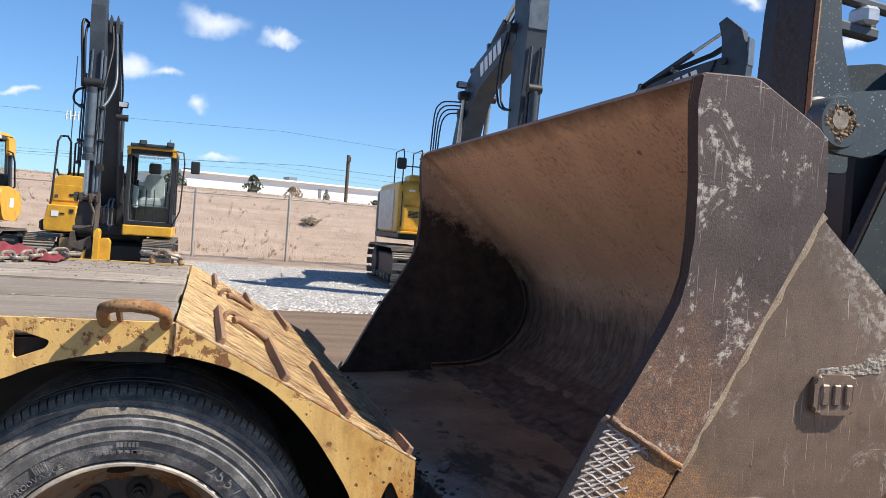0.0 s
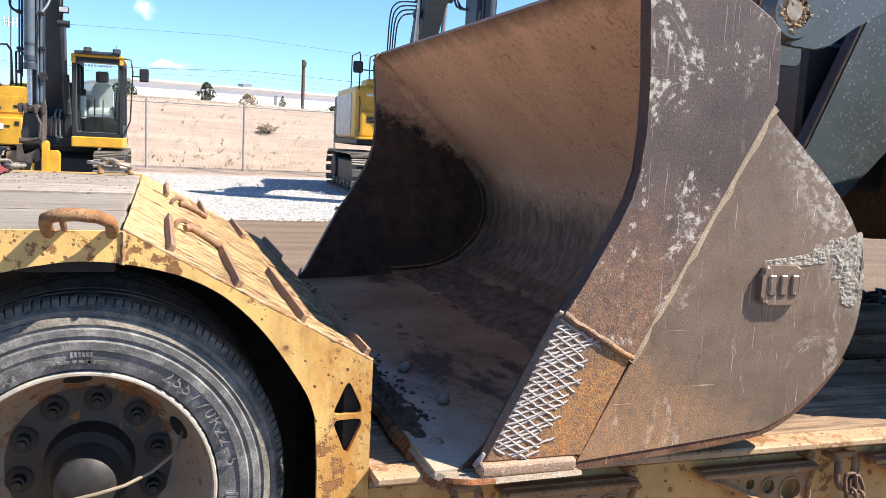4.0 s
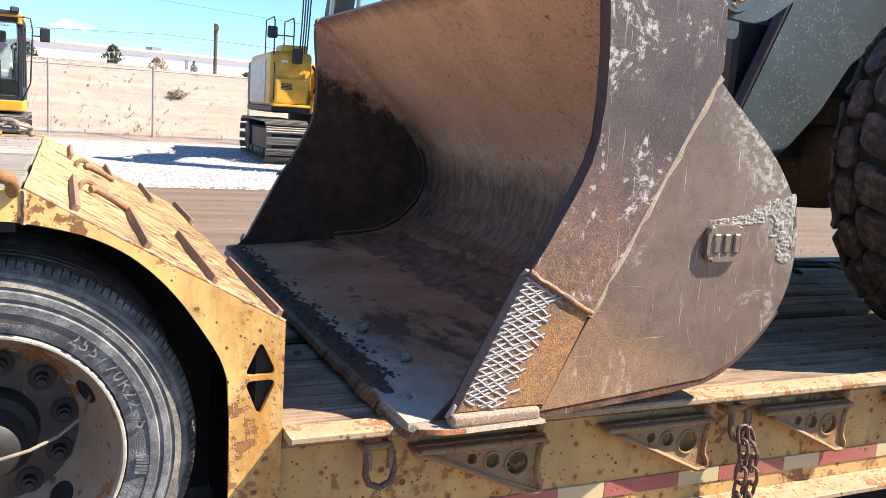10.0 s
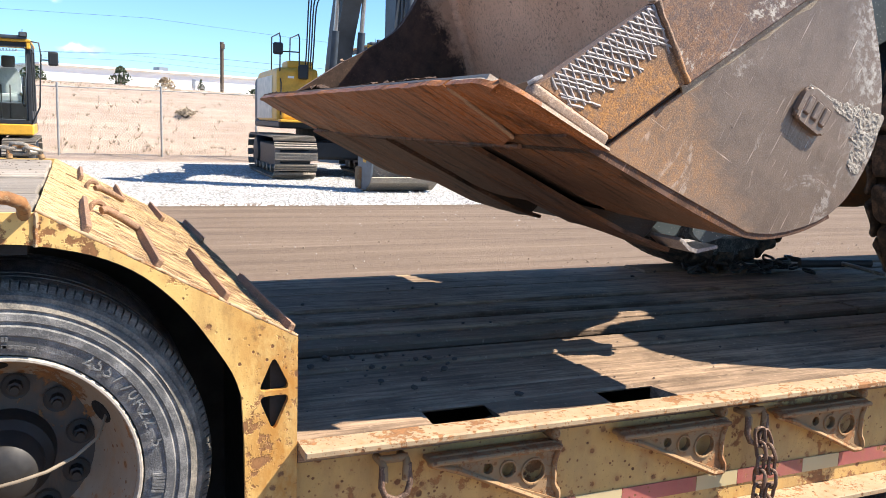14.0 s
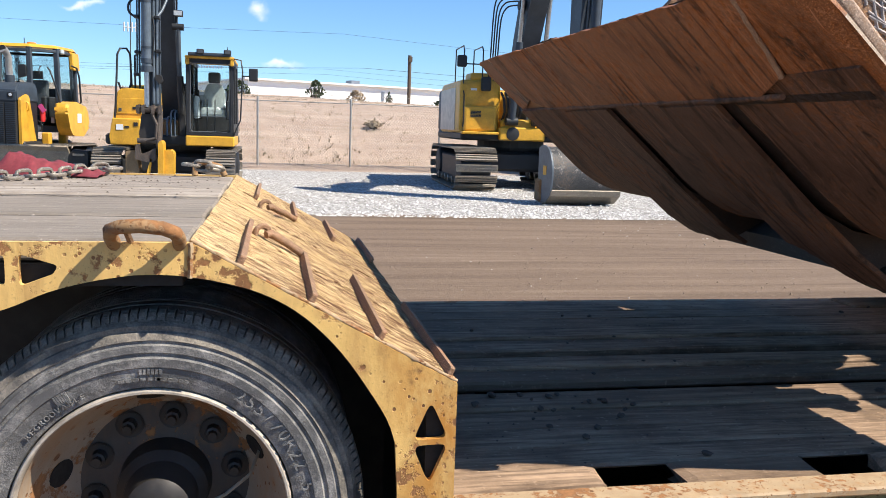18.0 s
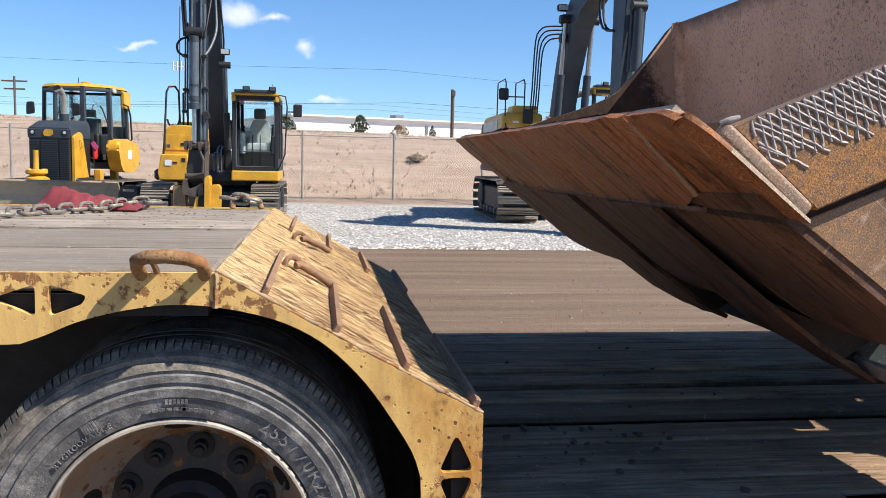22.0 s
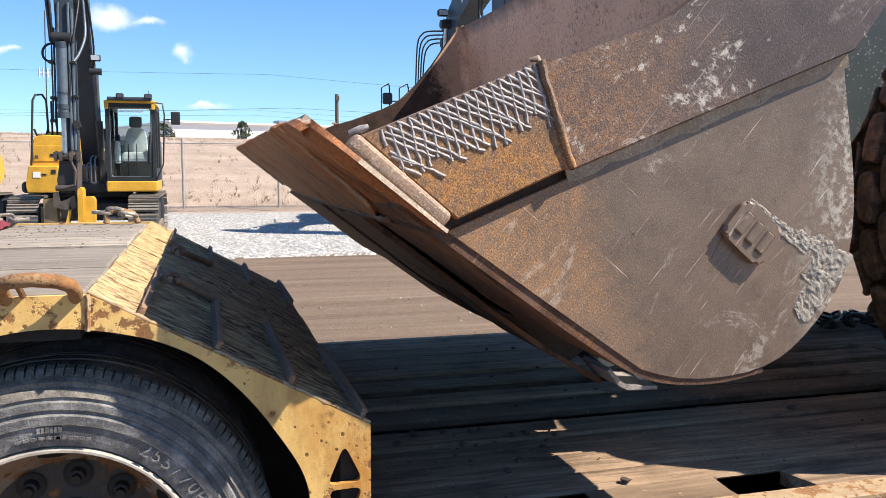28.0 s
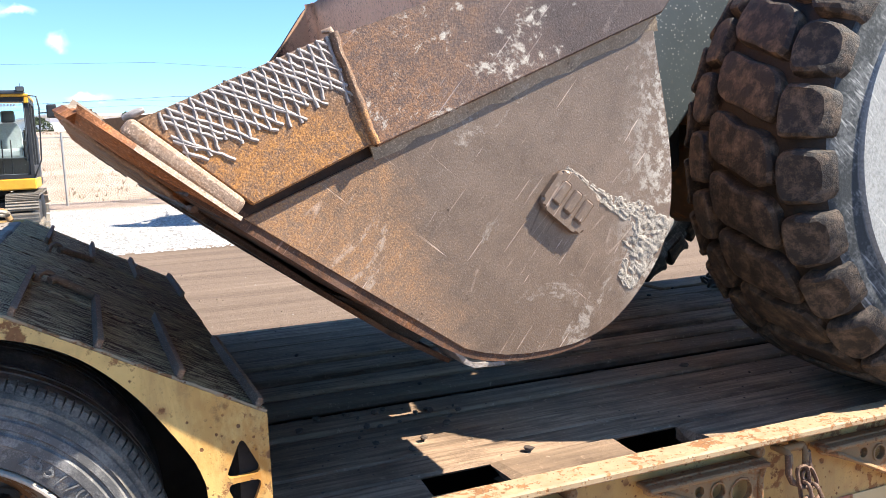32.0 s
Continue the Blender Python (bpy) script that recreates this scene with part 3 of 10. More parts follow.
def interior_material():
    """Bucket lining: rubbed brown above, darker and streaked low at the back, darker towards the far end, dirty on the
    floor.
    """
    M = Mat("rubbed_bucket_lining", 0.6, 0.0, spec=0.25)
    z, x = M.axis("Z"), M.axis("X")
    big, mid, fine = M.noise(1.6, 8, 0.65), M.noise(7, 7, 0.7), M.noise(60, 5, 0.7)
    streak = M.noise(26, 7, 0.75, M.space(1, 1.2, 0.16))
    slant = M.noise(60, 4, 0.6, M.space(1, 0.6, 0.03, rx=24))
    y = M.axis("Y")
    c = M.mix(M.ramp(big, 0.3, 0.7), (0.55, 0.305, 0.185), (0.79, 0.495, 0.32))
    c = M.mix(M.ramp(fine, 0.52, 0.70, 0, 0.55), c, (0.19, 0.11, 0.065))
    c = M.mix(M.math("MULTIPLY", M.ramp(slant, 0.60, 0.63, 0, 0.7), M.ramp(mid, 0.50, 0.60)), c, (0.06, 0.036, 0.024))
    fleck = M.math("MULTIPLY", M.ramp(M.noise(105, 3, 0.6, M.space(1, 1, 0.09, rx=30)), 0.60, 0.63), M.ramp(M.noise(5, 4), 0.46, 0.56))
    c = M.mix(M.math("MULTIPLY", fleck, 0.7), c, (0.08, 0.048, 0.032))
    scuff = M.math("MULTIPLY", M.ramp(M.noise(70, 3, 0.6, M.space(1, 1, 0.025, rx=40)), 0.60, 0.66), M.ramp(M.noise(3.4, 4), 0.46, 0.60, 0, 0.6))
    c = M.mix(scuff, c, (0.20, 0.115, 0.07))
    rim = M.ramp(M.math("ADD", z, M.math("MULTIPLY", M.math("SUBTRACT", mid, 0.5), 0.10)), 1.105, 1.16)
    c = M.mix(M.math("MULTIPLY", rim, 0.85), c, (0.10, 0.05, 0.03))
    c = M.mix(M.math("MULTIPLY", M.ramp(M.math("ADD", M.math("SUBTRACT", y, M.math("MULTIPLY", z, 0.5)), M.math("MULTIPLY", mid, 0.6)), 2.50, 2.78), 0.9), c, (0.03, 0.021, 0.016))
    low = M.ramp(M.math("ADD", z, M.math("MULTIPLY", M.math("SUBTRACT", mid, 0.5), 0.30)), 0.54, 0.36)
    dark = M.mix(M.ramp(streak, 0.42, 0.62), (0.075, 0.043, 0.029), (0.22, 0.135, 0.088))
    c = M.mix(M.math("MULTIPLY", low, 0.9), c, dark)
    floor = M.ramp(z, 0.06, 0.0)
    fc = M.mix(M.ramp(big, 0.4, 0.62), (0.26, 0.125, 0.062), (0.42, 0.24, 0.13))
    fc = M.mix(M.ramp(M.noise(3.2, 8, 0.7, M.space(0.8, 0.3, 1, rz=8)), 0.525, 0.575, 0, 0.85), fc, (0.075, 0.040, 0.025))
    fc = M.mix(M.ramp(M.noise(2.6, 6, 0.6, M.space(0.9, 0.4, 1)), 0.57, 0.66, 0, 0.55), fc, (0.46, 0.33, 0.24))
    fc = M.mix(M.ramp(fine, 0.56, 0.68, 0, 0.5), fc, (0.07, 0.045, 0.03))
    near = M.math("ADD", M.math("ADD", x, M.math("MULTIPLY", y, 0.16)), M.math("ADD", M.math("MULTIPLY", M.math("SUBTRACT", mid, 0.5), 0.35), M.math("MULTIPLY", M.math("SUBTRACT", big, 0.5), 0.45)))
    fc = M.mix(M.math("MULTIPLY", M.ramp(near, -0.47, -0.64), M.ramp(fine, 0.35, 0.6, 0.5, 0.95)), fc, (0.44, 0.375, 0.305))
    c = M.mix(floor, c, fc)
    return M.done(c, M.ramp(low, 0, 1, 0.5, 0.8), bump=M.math("ADD", M.math("MULTIPLY", fine, 0.6), slant), strength=0.6, dist=0.004)


B_IN = interior_material()


def cheek_material():
    """Inner cheek: rubbed brown near the top, a ragged dark field of steel and painted shade below it."""
    M = Mat("shaded_dark_inner_cheek", 0.7, 0.0, spec=0.2)
    z, x = M.axis("Z"), M.axis("X")
    big, mid, fine = M.noise(2.2, 8, 0.65), M.noise(9, 8, 0.75), M.noise(60, 5, 0.7)
    brown = M.mix(M.ramp(big, 0.3, 0.7), (0.40, 0.235, 0.145), (0.58, 0.36, 0.225))
    brown = M.mix(M.ramp(fine, 0.54, 0.70, 0, 0.5), brown, (0.16, 0.09, 0.055))
    # dark steel, with the shade inside the bucket put into its colour
    shaded_steel = M.mix(M.ramp(mid, 0.35, 0.65), (0.030, 0.020, 0.015), (0.085, 0.050, 0.034))
    shaded_steel = M.mix(M.ramp(fine, 0.60, 0.70, 0, 0.5), shaded_steel, (0.16, 0.095, 0.06))
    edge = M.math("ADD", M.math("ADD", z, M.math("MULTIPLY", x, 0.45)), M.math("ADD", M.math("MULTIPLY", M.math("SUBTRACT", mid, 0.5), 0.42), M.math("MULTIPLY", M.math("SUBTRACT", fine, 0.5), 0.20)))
    c = M.mix(M.ramp(edge, 0.82, 0.70), brown, shaded_steel)
    return M.done(c, bump=M.math("ADD", mid, M.math("MULTIPLY", fine, 0.5)), strength=0.5, dist=0.004)


CHEEK_IN = cheek_material()
LIP_SOIL = plain("crumbly_dark_soil", (0.080, 0.044, 0.026), 0.95, 0, 0.5, 40, 0.9)
HEEL_DIRT = plain("packed_heel_dirt", (0.15, 0.075, 0.042), 0.95, 0, 0.55, 18, 0.9)


def ground_material():
    """Packed dirt by the trailer, a pale gravel pad beyond it, and a dry scrub bank."""
    M = Mat("yard_ground", 0.95, spec=0.2)
    y = M.axis("Y")
    n0, n1, n2, n3 = M.noise(0.35, 6), M.noise(2.0, 8, 0.65), M.noise(14, 6, 0.7), M.noise(60, 4)
    ruts = M.noise(1.6, 6, 0.6, M.space(0.06, 1.6, 1))
    dirt = M.mix(M.ramp(ruts, 0.3, 0.7), (0.125, 0.088, 0.062), (0.215, 0.155, 0.112))
    dirt = M.mix(M.ramp(n2, 0.55, 0.72, 0, 0.6), dirt, (0.29, 0.22, 0.165))
    dirt = M.mix(M.ramp(M.noise(28, 5, 0.7), 0.56, 0.68, 0, 0.6), dirt, (0.075, 0.05, 0.036))
    streak = M.noise(3.0, 8, 0.75, M.space(0.10, 2.2, 1))
    dirt = M.mix(M.ramp(streak, 0.55, 0.68, 0, 0.6), dirt, (0.30, 0.225, 0.165))
    dirt = M.mix(M.ramp(streak, 0.45, 0.34, 0, 0.5), dirt, (0.085, 0.058, 0.042))
    dirt = M.mix(M.ramp(M.voronoi(9), 0.04, 0.09, 0.5, 0), dirt, (0.36, 0.30, 0.24))
    cell = M.voronoi(30, out="Color")
    shade = M.node("ShaderNodeSeparateColor", Color=cell).outputs[0]
    edge = M.voronoi(30)
    gravel = M.mix(shade, (0.22, 0.21, 0.20), (0.80, 0.78, 0.75))
    gravel = M.mix(M.ramp(edge, 0.45, 0.75, 0, 0.8), gravel, (0.13, 0.12, 0.105))
    gravel = M.mix(M.ramp(n1, 0.5, 0.75, 0, 0.35), gravel, (0.37, 0.31, 0.25))
    strata = M.noise(2.2, 7, 0.7, M.space(0.12, 1.0, 1.0))
    speck = M.noise(16, 7, 0.8)
    bank = M.mix(M.ramp(strata, 0.34, 0.66), (0.36, 0.262, 0.20), (0.50, 0.385, 0.305))
    bank = M.mix(M.ramp(n1, 0.45, 0.70, 0, 0.45), bank, (0.53, 0.42, 0.335))
    bank = M.mix(M.ramp(speck, 0.52, 0.66, 0, 0.75), bank, (0.24, 0.175, 0.125))
    bank = M.mix(M.ramp(speck, 0.44, 0.34, 0, 0.6), bank, (0.64, 0.53, 0.43))
    bank = M.mix(M.ramp(M.noise(0.9, 6, 0.7, M.space(0.5, 1, 1)), 0.58, 0.70, 0, 0.5), bank, (0.27, 0.225, 0.155))
    w = M.math("ADD", y, M.math("ADD", M.ramp(n1, 0, 1, -0.35, 0.35), M.ramp(n0, 0, 1, -0.5, 0.5)))
    c = M.mix(M.ramp(w, 10.75, 11.05), dirt, gravel)
    c = M.mix(M.ramp(w, 22.6, 23.4), c, bank)
    h = M.math("ADD", M.math("MULTIPLY", n2, 0.6), M.math("ADD", M.math("MULTIPLY", n3, 0.35), M.math("MULTIPLY", M.math("SUBTRACT", 1.0, edge), M.ramp(w, 10.75, 11.05, 0, 1.2))))
    return M.done(c, bump=h, strength=0.8, dist=0.03)


GROUND = ground_material()


# ---- helpers of the builder ----
def thing(name, at=(0, 0, 0), label="", category="", group="", kind=""):
    ob = new(name)
    ob.location = at
    ob.empty_display_size = 0.2
    return tagged(ob, label, category, group, kind)


def origin_of(ob):
    p = Vector((0, 0, 0))
    while ob:
        p += ob.location
        ob = ob.parent
    return p


def mesh_from(bm, name, material, smooth=0.0):
    bmesh.ops.recalc_face_normals(bm, faces=bm.faces)
    me = bpy.data.meshes.new(name)
    bm.to_mesh(me)
    bm.free()
    me.materials.append(material)
    if smooth:
        me.polygons.foreach_set("use_smooth", [True] * len(me.polygons))
        me.set_sharp_from_angle(angle=radians(smooth))
    return me


def part(name, bm, material, parent, label="", at=None, smooth=0.0):
    """Links a bmesh, drawn in world places, as one mesh under a thing; at: where its own origin lies."""
    base = origin_of(parent) if parent else Vector((0, 0, 0))
    at = Vector(at) if at is not None else base
    bmesh.ops.translate(bm, verts=bm.verts, vec=-at)
    ob = new(name, mesh_from(bm, name, material, smooth))
    ob.parent = parent
    ob.location = at - base
    return tagged(ob, label)


def solo(name, bm, material, label, category, group="", kind="", at=(0, 0, 0), smooth=0.0):
    return tagged(part(name, bm, material, None, at=at, smooth=smooth), label, category, group, kind)


def box(bm, x0, x1, y0, y1, z0, z1, bevel=0.0, seg=1):
    vs = bmesh.ops.create_cube(bm, size=1)["verts"]
    for v in vs:
        v.co = Vector(((x0 + x1) / 2 + v.co.x * (x1 - x0), (y0 + y1) / 2 + v.co.y * (y1 - y0), (z0 + z1) / 2 + v.co.z * (z1 - z0)))
    if bevel:
        es = list({e for v in vs for e in v.link_edges})
        bmesh.ops.bevel(bm, geom=es, offset=bevel, segments=seg, affect="EDGES", profile=0.6)
    return bm


def obox(bm, a, b, wide, thick, up=(0, 0, 1), bevel=0.0):
    """A bar with a rectangular section from a to b."""
    a, b = Vector(a), Vector(b)
    d = (b - a).normalized()
    s = d.cross(Vector(up))
    s = s.normalized() if s.length > 1e-4 else Vector((1, 0, 0))
    u = s.cross(d)
    vs = [bm.verts.new(p + s * i * wide / 2 + u * j * thick / 2) for p in (a, b) for i, j in ((-1, -1), (1, -1), (1, 1), (-1, 1))]
    fs = [bm.faces.new([vs[i] for i in q]) for q in ((0, 1, 2, 3), (7, 6, 5, 4), (0, 4, 5, 1), (1, 5, 6, 2), (2, 6, 7, 3), (3, 7, 4, 0))]
    if bevel:
        bmesh.ops.bevel(bm, geom=list({e for f in fs for e in f.edges}), offset=bevel, segments=1, affect="EDGES")
    return bm


def tube(bm, path, r, n=8, closed=False, cap=True):
    """A round bar along a path; r may be a list."""
    P = [Vector(p) for p in path]
    rs = r if isinstance(r, (list, tuple)) else [r] * len(P)
    rings, ref = [], None
    for i, p in enumerate(P):
        a = P[i - 1] if i or closed else p
        b = P[(i + 1) % len(P)] if i + 1 < len(P) or closed else p
        d = (b - a).normalized()
        if ref is None:
            ref = Vector((0, 0, 1)) if abs(d.z) < 0.9 else Vector((1, 0, 0))
        s = d.cross(ref)
        s = s.normalized() if s.length > 1e-5 else d.orthogonal().normalized()
        ref = s.cross(d)
        rings.append([bm.verts.new(p + (s * math.cos(t) + ref * math.sin(t)) * rs[i]) for t in (2 * math.pi * k / n for k in range(n))])
    for i in range(len(rings) if closed else len(rings) - 1):
        A, B = rings[i], rings[(i + 1) % len(rings)]
        for k in range(n):
            bm.faces.new((A[k], A[(k + 1) % n], B[(k + 1) % n], B[k]))
    if cap and not closed:
        bm.faces.new(rings[0][::-1]), bm.faces.new(rings[-1])
    return bm


def rod(bm, a, b, r, n=12):
    return tube(bm, (a, b), r, n)


def prism(bm, pts, y0, y1, bevel=0.0):
    """A plate: a polygon in x and z, from y0 to y1."""
    A = [bm.verts.new((x, y0, z)) for x, z in pts]
    B = [bm.verts.new((x, y1, z)) for x, z in pts]
    n = len(pts)
    fs = [bm.faces.new(A), bm.faces.new(B[::-1])]
    for i in range(n):
        fs.append(bm.faces.new((A[i], B[i], B[(i + 1) % n], A[(i + 1) % n])))
    if bevel:
        bmesh.ops.bevel(bm, geom=list(fs[0].edges) + list(fs[1].edges), offset=bevel, segments=1, affect="EDGES")
    return bm


def sheet(bm, pts, y0, y1, thick, cuts=1):
    """A bent plate: an open line in x and z given thickness to its left, from y0 to y1."""
    P = [Vector((x, 0, z)) for x, z in pts]
    off = []
    for i, p in enumerate(P):
        a, b = P[max(i - 1, 0)], P[min(i + 1, len(P) - 1)]
        d = (b - a).normalized()
        off.append(p + Vector((-d.z, 0, d.x)) * thick)
    loop = [(p.x, p.z) for p in P]
    back = [(p.x, p.z) for p in off]
    ys = [y0 + (y1 - y0) * k / cuts for k in range(cuts + 1)]
    F = [[bm.verts.new((x, y, z)) for x, z in loop] for y in ys]
    G = [[bm.verts.new((x, y, z)) for x, z in back] for y in ys]
    n = len(P)
    for k in range(cuts):
        for i in range(n - 1):
            bm.faces.new((F[k][i], F[k][i + 1], F[k + 1][i + 1], F[k + 1][i]))
            bm.faces.new((G[k][i], G[k + 1][i], G[k + 1][i + 1], G[k][i + 1]))
        for i in (0, n - 1):
            bm.faces.new((F[k][i], F[k + 1][i], G[k + 1][i], G[k][i]))
    for k in (0, cuts):
        for i in range(n - 1):
            bm.faces.new((F[k][i], G[k][i], G[k][i + 1], F[k][i + 1]))
    return bm


def lathe(bm, prof, c, n=48, axis="y"):
    """A turned form: profile of (radius, along) round an axis through c."""
    c = Vector(c)
    rings = []
    for r, h in prof:
        ring = []
        for k in range(n):
            a = 2 * math.pi * k / n
            if axis == "y":
                ring.append(bm.verts.new(c + Vector((r * math.cos(a), h, r * math.sin(a)))))
            elif axis == "x":
                ring.append(bm.verts.new(c + Vector((h, r * math.cos(a), r * math.sin(a)))))
            else:
                ring.append(bm.verts.new(c + Vector((r * math.cos(a), r * math.sin(a), h))))
        rings.append(ring)
    for A, B in zip(rings, rings[1:]):
        for k in range(n):
            bm.faces.new((A[k], A[(k + 1) % n], B[(k + 1) % n], B[k]))
    return bm


def holed_plate(bm, outline, holes, y0, y1):
    """A plate with holes cut through it, by filling its outline triangle by triangle."""
    for y in (y0, y1):
        es = []
        for loop in (outline, *holes):
            vs = [bm.verts.new((x, y, z)) for x, z in loop]
            es += [bm.edges.new((vs[i], vs[(i + 1) % len(vs)])) for i in range(len(vs))]
        bmesh.ops.triangle_fill(bm, edges=es, use_beauty=True)
    bm.verts.ensure_lookup_table()
    for loop in (outline, *holes):
        n = len(loop)
        A = [bm.verts.new((x, y0, z)) for x, z in loop]
        B = [bm.verts.new((x, y1, z)) for x, z in loop]
        for i in range(n):
            bm.faces.new((A[i], B[i], B[(i + 1) % n], A[(i + 1) % n]))
    bmesh.ops.remove_doubles(bm, verts=bm.verts, dist=1e-4)
    return bm


def rounded(pts, r, n=4):
    """A polygon with its corners rounded."""
    out = []
    for i, p in enumerate(pts):
        p, a, b = Vector(p), Vector(pts[i - 1]), Vector(pts[(i + 1) % len(pts)])
        da, db = (a - p), (b - p)
        k = min(r, da.length * 0.45, db.length * 0.45)
        s, e = p + da.normalized() * k, p + db.normalized() * k
        for j in range(n + 1):
            t = j / n
            q = s * (1 - t) ** 2 + p * 2 * t * (1 - t) + e * t * t
            out.append((q.x, q.y))
    return out


def smooth_line(pts, n=3):
    """Points filled in along a curve through the given ones."""
    P = [Vector((*p, 0)) for p in pts]
    out = []
    for i in range(len(P) - 1):
        a, b, c, d = P[max(i - 1, 0)], P[i], P[i + 1], P[min(i + 2, len(P) - 1)]
        for k in range(n):
            t = k / n
            q = 0.5 * (2 * b + (c - a) * t + (2 * a - 5 * b + 4 * c - d) * t * t + (3 * b - a - 3 * c + d) * t ** 3)
            out.append((q.x, q.y))
    return out + [tuple(pts[-1])]


def circle(cx, cz, r, n=20):
    return [(cx + r * math.cos(2 * math.pi * k / n), cz + r * math.sin(2 * math.pi * k / n)) for k in range(n)]


def clump(bm, c, r, rng, flat=1.0, sub=1):
    g = bmesh.ops.create_icosphere(bm, subdivisions=sub, radius=1)["verts"]
    sx, sy, sz = (r * rng.uniform(0.7, 1.3) for _ in range(3))
    turn = Euler((rng.uniform(0, 6), rng.uniform(0, 6), rng.uniform(0, 6))).to_matrix()
    for v in g:
        k = 1 + rng.uniform(-0.25, 0.25)
        q = turn @ Vector((v.co.x * sx * k, v.co.y * sy * k, v.co.z * sz * k))
        v.co = Vector(c) + Vector((q.x, q.y, q.z * flat))


def lettering(name, text, size, m, material, parent, depth=0.004, label=""):
    cu = bpy.data.curves.new(name, "FONT")
    cu.body, cu.size, cu.extrude, cu.align_x, cu.align_y = text, size, depth, "CENTER", "CENTER"
    tmp = bpy.data.objects.new(name, cu)
    scene.collection.objects.link(tmp)
    me = bpy.data.meshes.new_from_object(tmp.evaluated_get(bpy.context.evaluated_depsgraph_get()))
    bpy.data.objects.remove(tmp)
    bpy.data.curves.remove(cu)
    me.materials.clear()
    me.materials.append(material)
    ob = new(name, me)
    if parent:
        ob.parent = parent
        m = Matrix.Translation(-origin_of(parent)) @ m
    ob.matrix_basis = m
    return tagged(ob, label)


UPRIGHT = Matrix.Rotation(radians(90), 4, "X")   # text that faces -y
rng = random.Random(4)

DECK = 0.48          # top of the low deck
UP = 1.10            # top of the deck over the wheels
WIDE = 2.30          # trailer width


# ---- ground ----
def build_ground():
    ys = [-400, -60, -20, -8, -4] + [-2 + 0.6 * k for k in range(60)] + [36, 40, 44, 50, 60, 90, 200, 900]
    xs = [-900, -200, -80, -50] + [-36 + 1.5 * k for k in range(60)] + [60, 90, 220, 900]
    def height(x, y):
        if y < 24.2:
            h = 0.0
        else:
            t, u = min(1, (y - 24.2) / 7.5), min(1, max(0, y - 31.7) / 12.3)
            h = 2.25 * (1 - (1 - t) ** 1.5) + 0.5 * u - 0.022 * t * min(max(x, -20), 30)
        rough = noise.noise((x * 0.25, y * 0.35, 0)) * (0.10 if y > 25 else 0.02)
        rough += noise.noise((x * 1.1, y * 1.3, 5)) * (0.03 if y > 25 else 0.012)
        return h + (rough if -40 < x < 55 and y < 60 else 0)
    vs = [(x, y, height(x, y)) for y in ys for x in xs]
    n = len(xs)
    fs = [(j * n + i, j * n + i + 1, (j + 1) * n + i + 1, (j + 1) * n + i) for j in range(len(ys) - 1) for i in range(n - 1)]
    me = bpy.data.meshes.new("ground")
    me.from_pydata(vs, [], fs)
    me.polygons.foreach_set("use_smooth", [True] * len(me.polygons))
    me.materials.append(GROUND)
    tagged(new("ground", me), "packed dirt yard with a pale gravel pad and scrub bank", "ground", kind="structure")
    # loose stones of the gravel pad, thickest along its near border
    r = random.Random(11)
    V, F = [], []
    for k in range(9000):
        y = 10.7 + (r.random() ** 2.2) * 9
        x = r.uniform(-9, 14)
        s = r.uniform(0.012, 0.032)
        a = r.uniform(0, 3)
        b = len(V)
        for dx, dy, dz in ((1, 0, 0), (0, 1, 0), (-1, 0, 0), (0, -1, 0), (0, 0, 0.9)):
            V.append((x + s * (dx * math.cos(a) - dy * math.sin(a)) * r.uniform(.8, 1.3), y + s * (dx * math.sin(a) + dy * math.cos(a)), s * dz * r.uniform(.7, 1.2) + 0.005))
        F += [(b, b + 1, b + 4), (b + 1, b + 2, b + 4), (b + 2, b + 3, b + 4), (b + 3, b, b + 4)]
    me = bpy.data.meshes.new("gravel_stones")
    me.from_pydata(V, [], F)
    M = Mat("pale_crushed_stone", 0.9)
    g = M.nt.nodes.new("ShaderNodeNewGeometry").outputs["Random Per Island"]
    me.materials.append(M.done(M.mix(g, (0.30, 0.28, 0.25), (0.75, 0.73, 0.70))))
    tagged(new("gravel_stones", me), "loose pale crushed stone scattered over the pad", "gravel", kind="stuff")
    V, F = [], []
    for k in range(500):
        y = r.uniform(2.6, 10.6)
        x = r.uniform(-4, 10)
        s = r.uniform(0.006, 0.018)
        b = len(V)
        for dx, dy, dz in ((1, 0, 0), (0, 1, 0), (-1, 0, 0), (0, -1, 0), (0, 0, 0.8)):
            V.append((x + s * dx * r.uniform(.8, 1.3), y + s * dy, s * dz + 0.004))
        F += [(b, b + 1, b + 4), (b + 1, b + 2, b + 4), (b + 2, b + 3, b + 4), (b + 3, b, b + 4)]
    me2 = bpy.data.meshes.new("dirt_pebbles")
    me2.from_pydata(V, [], F)
    me2.materials.append(DIRT_LUMP)
    tagged(new("dirt_pebbles", me2), "small loose clods and pebbles on the packed dirt", "pebbles", kind="stuff")


build_ground()


# ---- the trailer ----
def ramp_z(x):
    return 1.098 - (x - 0.09) * (1.098 - 0.782) / (0.665 - 0.09)


trailer = thing("lowboy_trailer", (0, 1.15, 0), "old yellow lowboy trailer with timber decks and chipped rusty paint", "trailer")


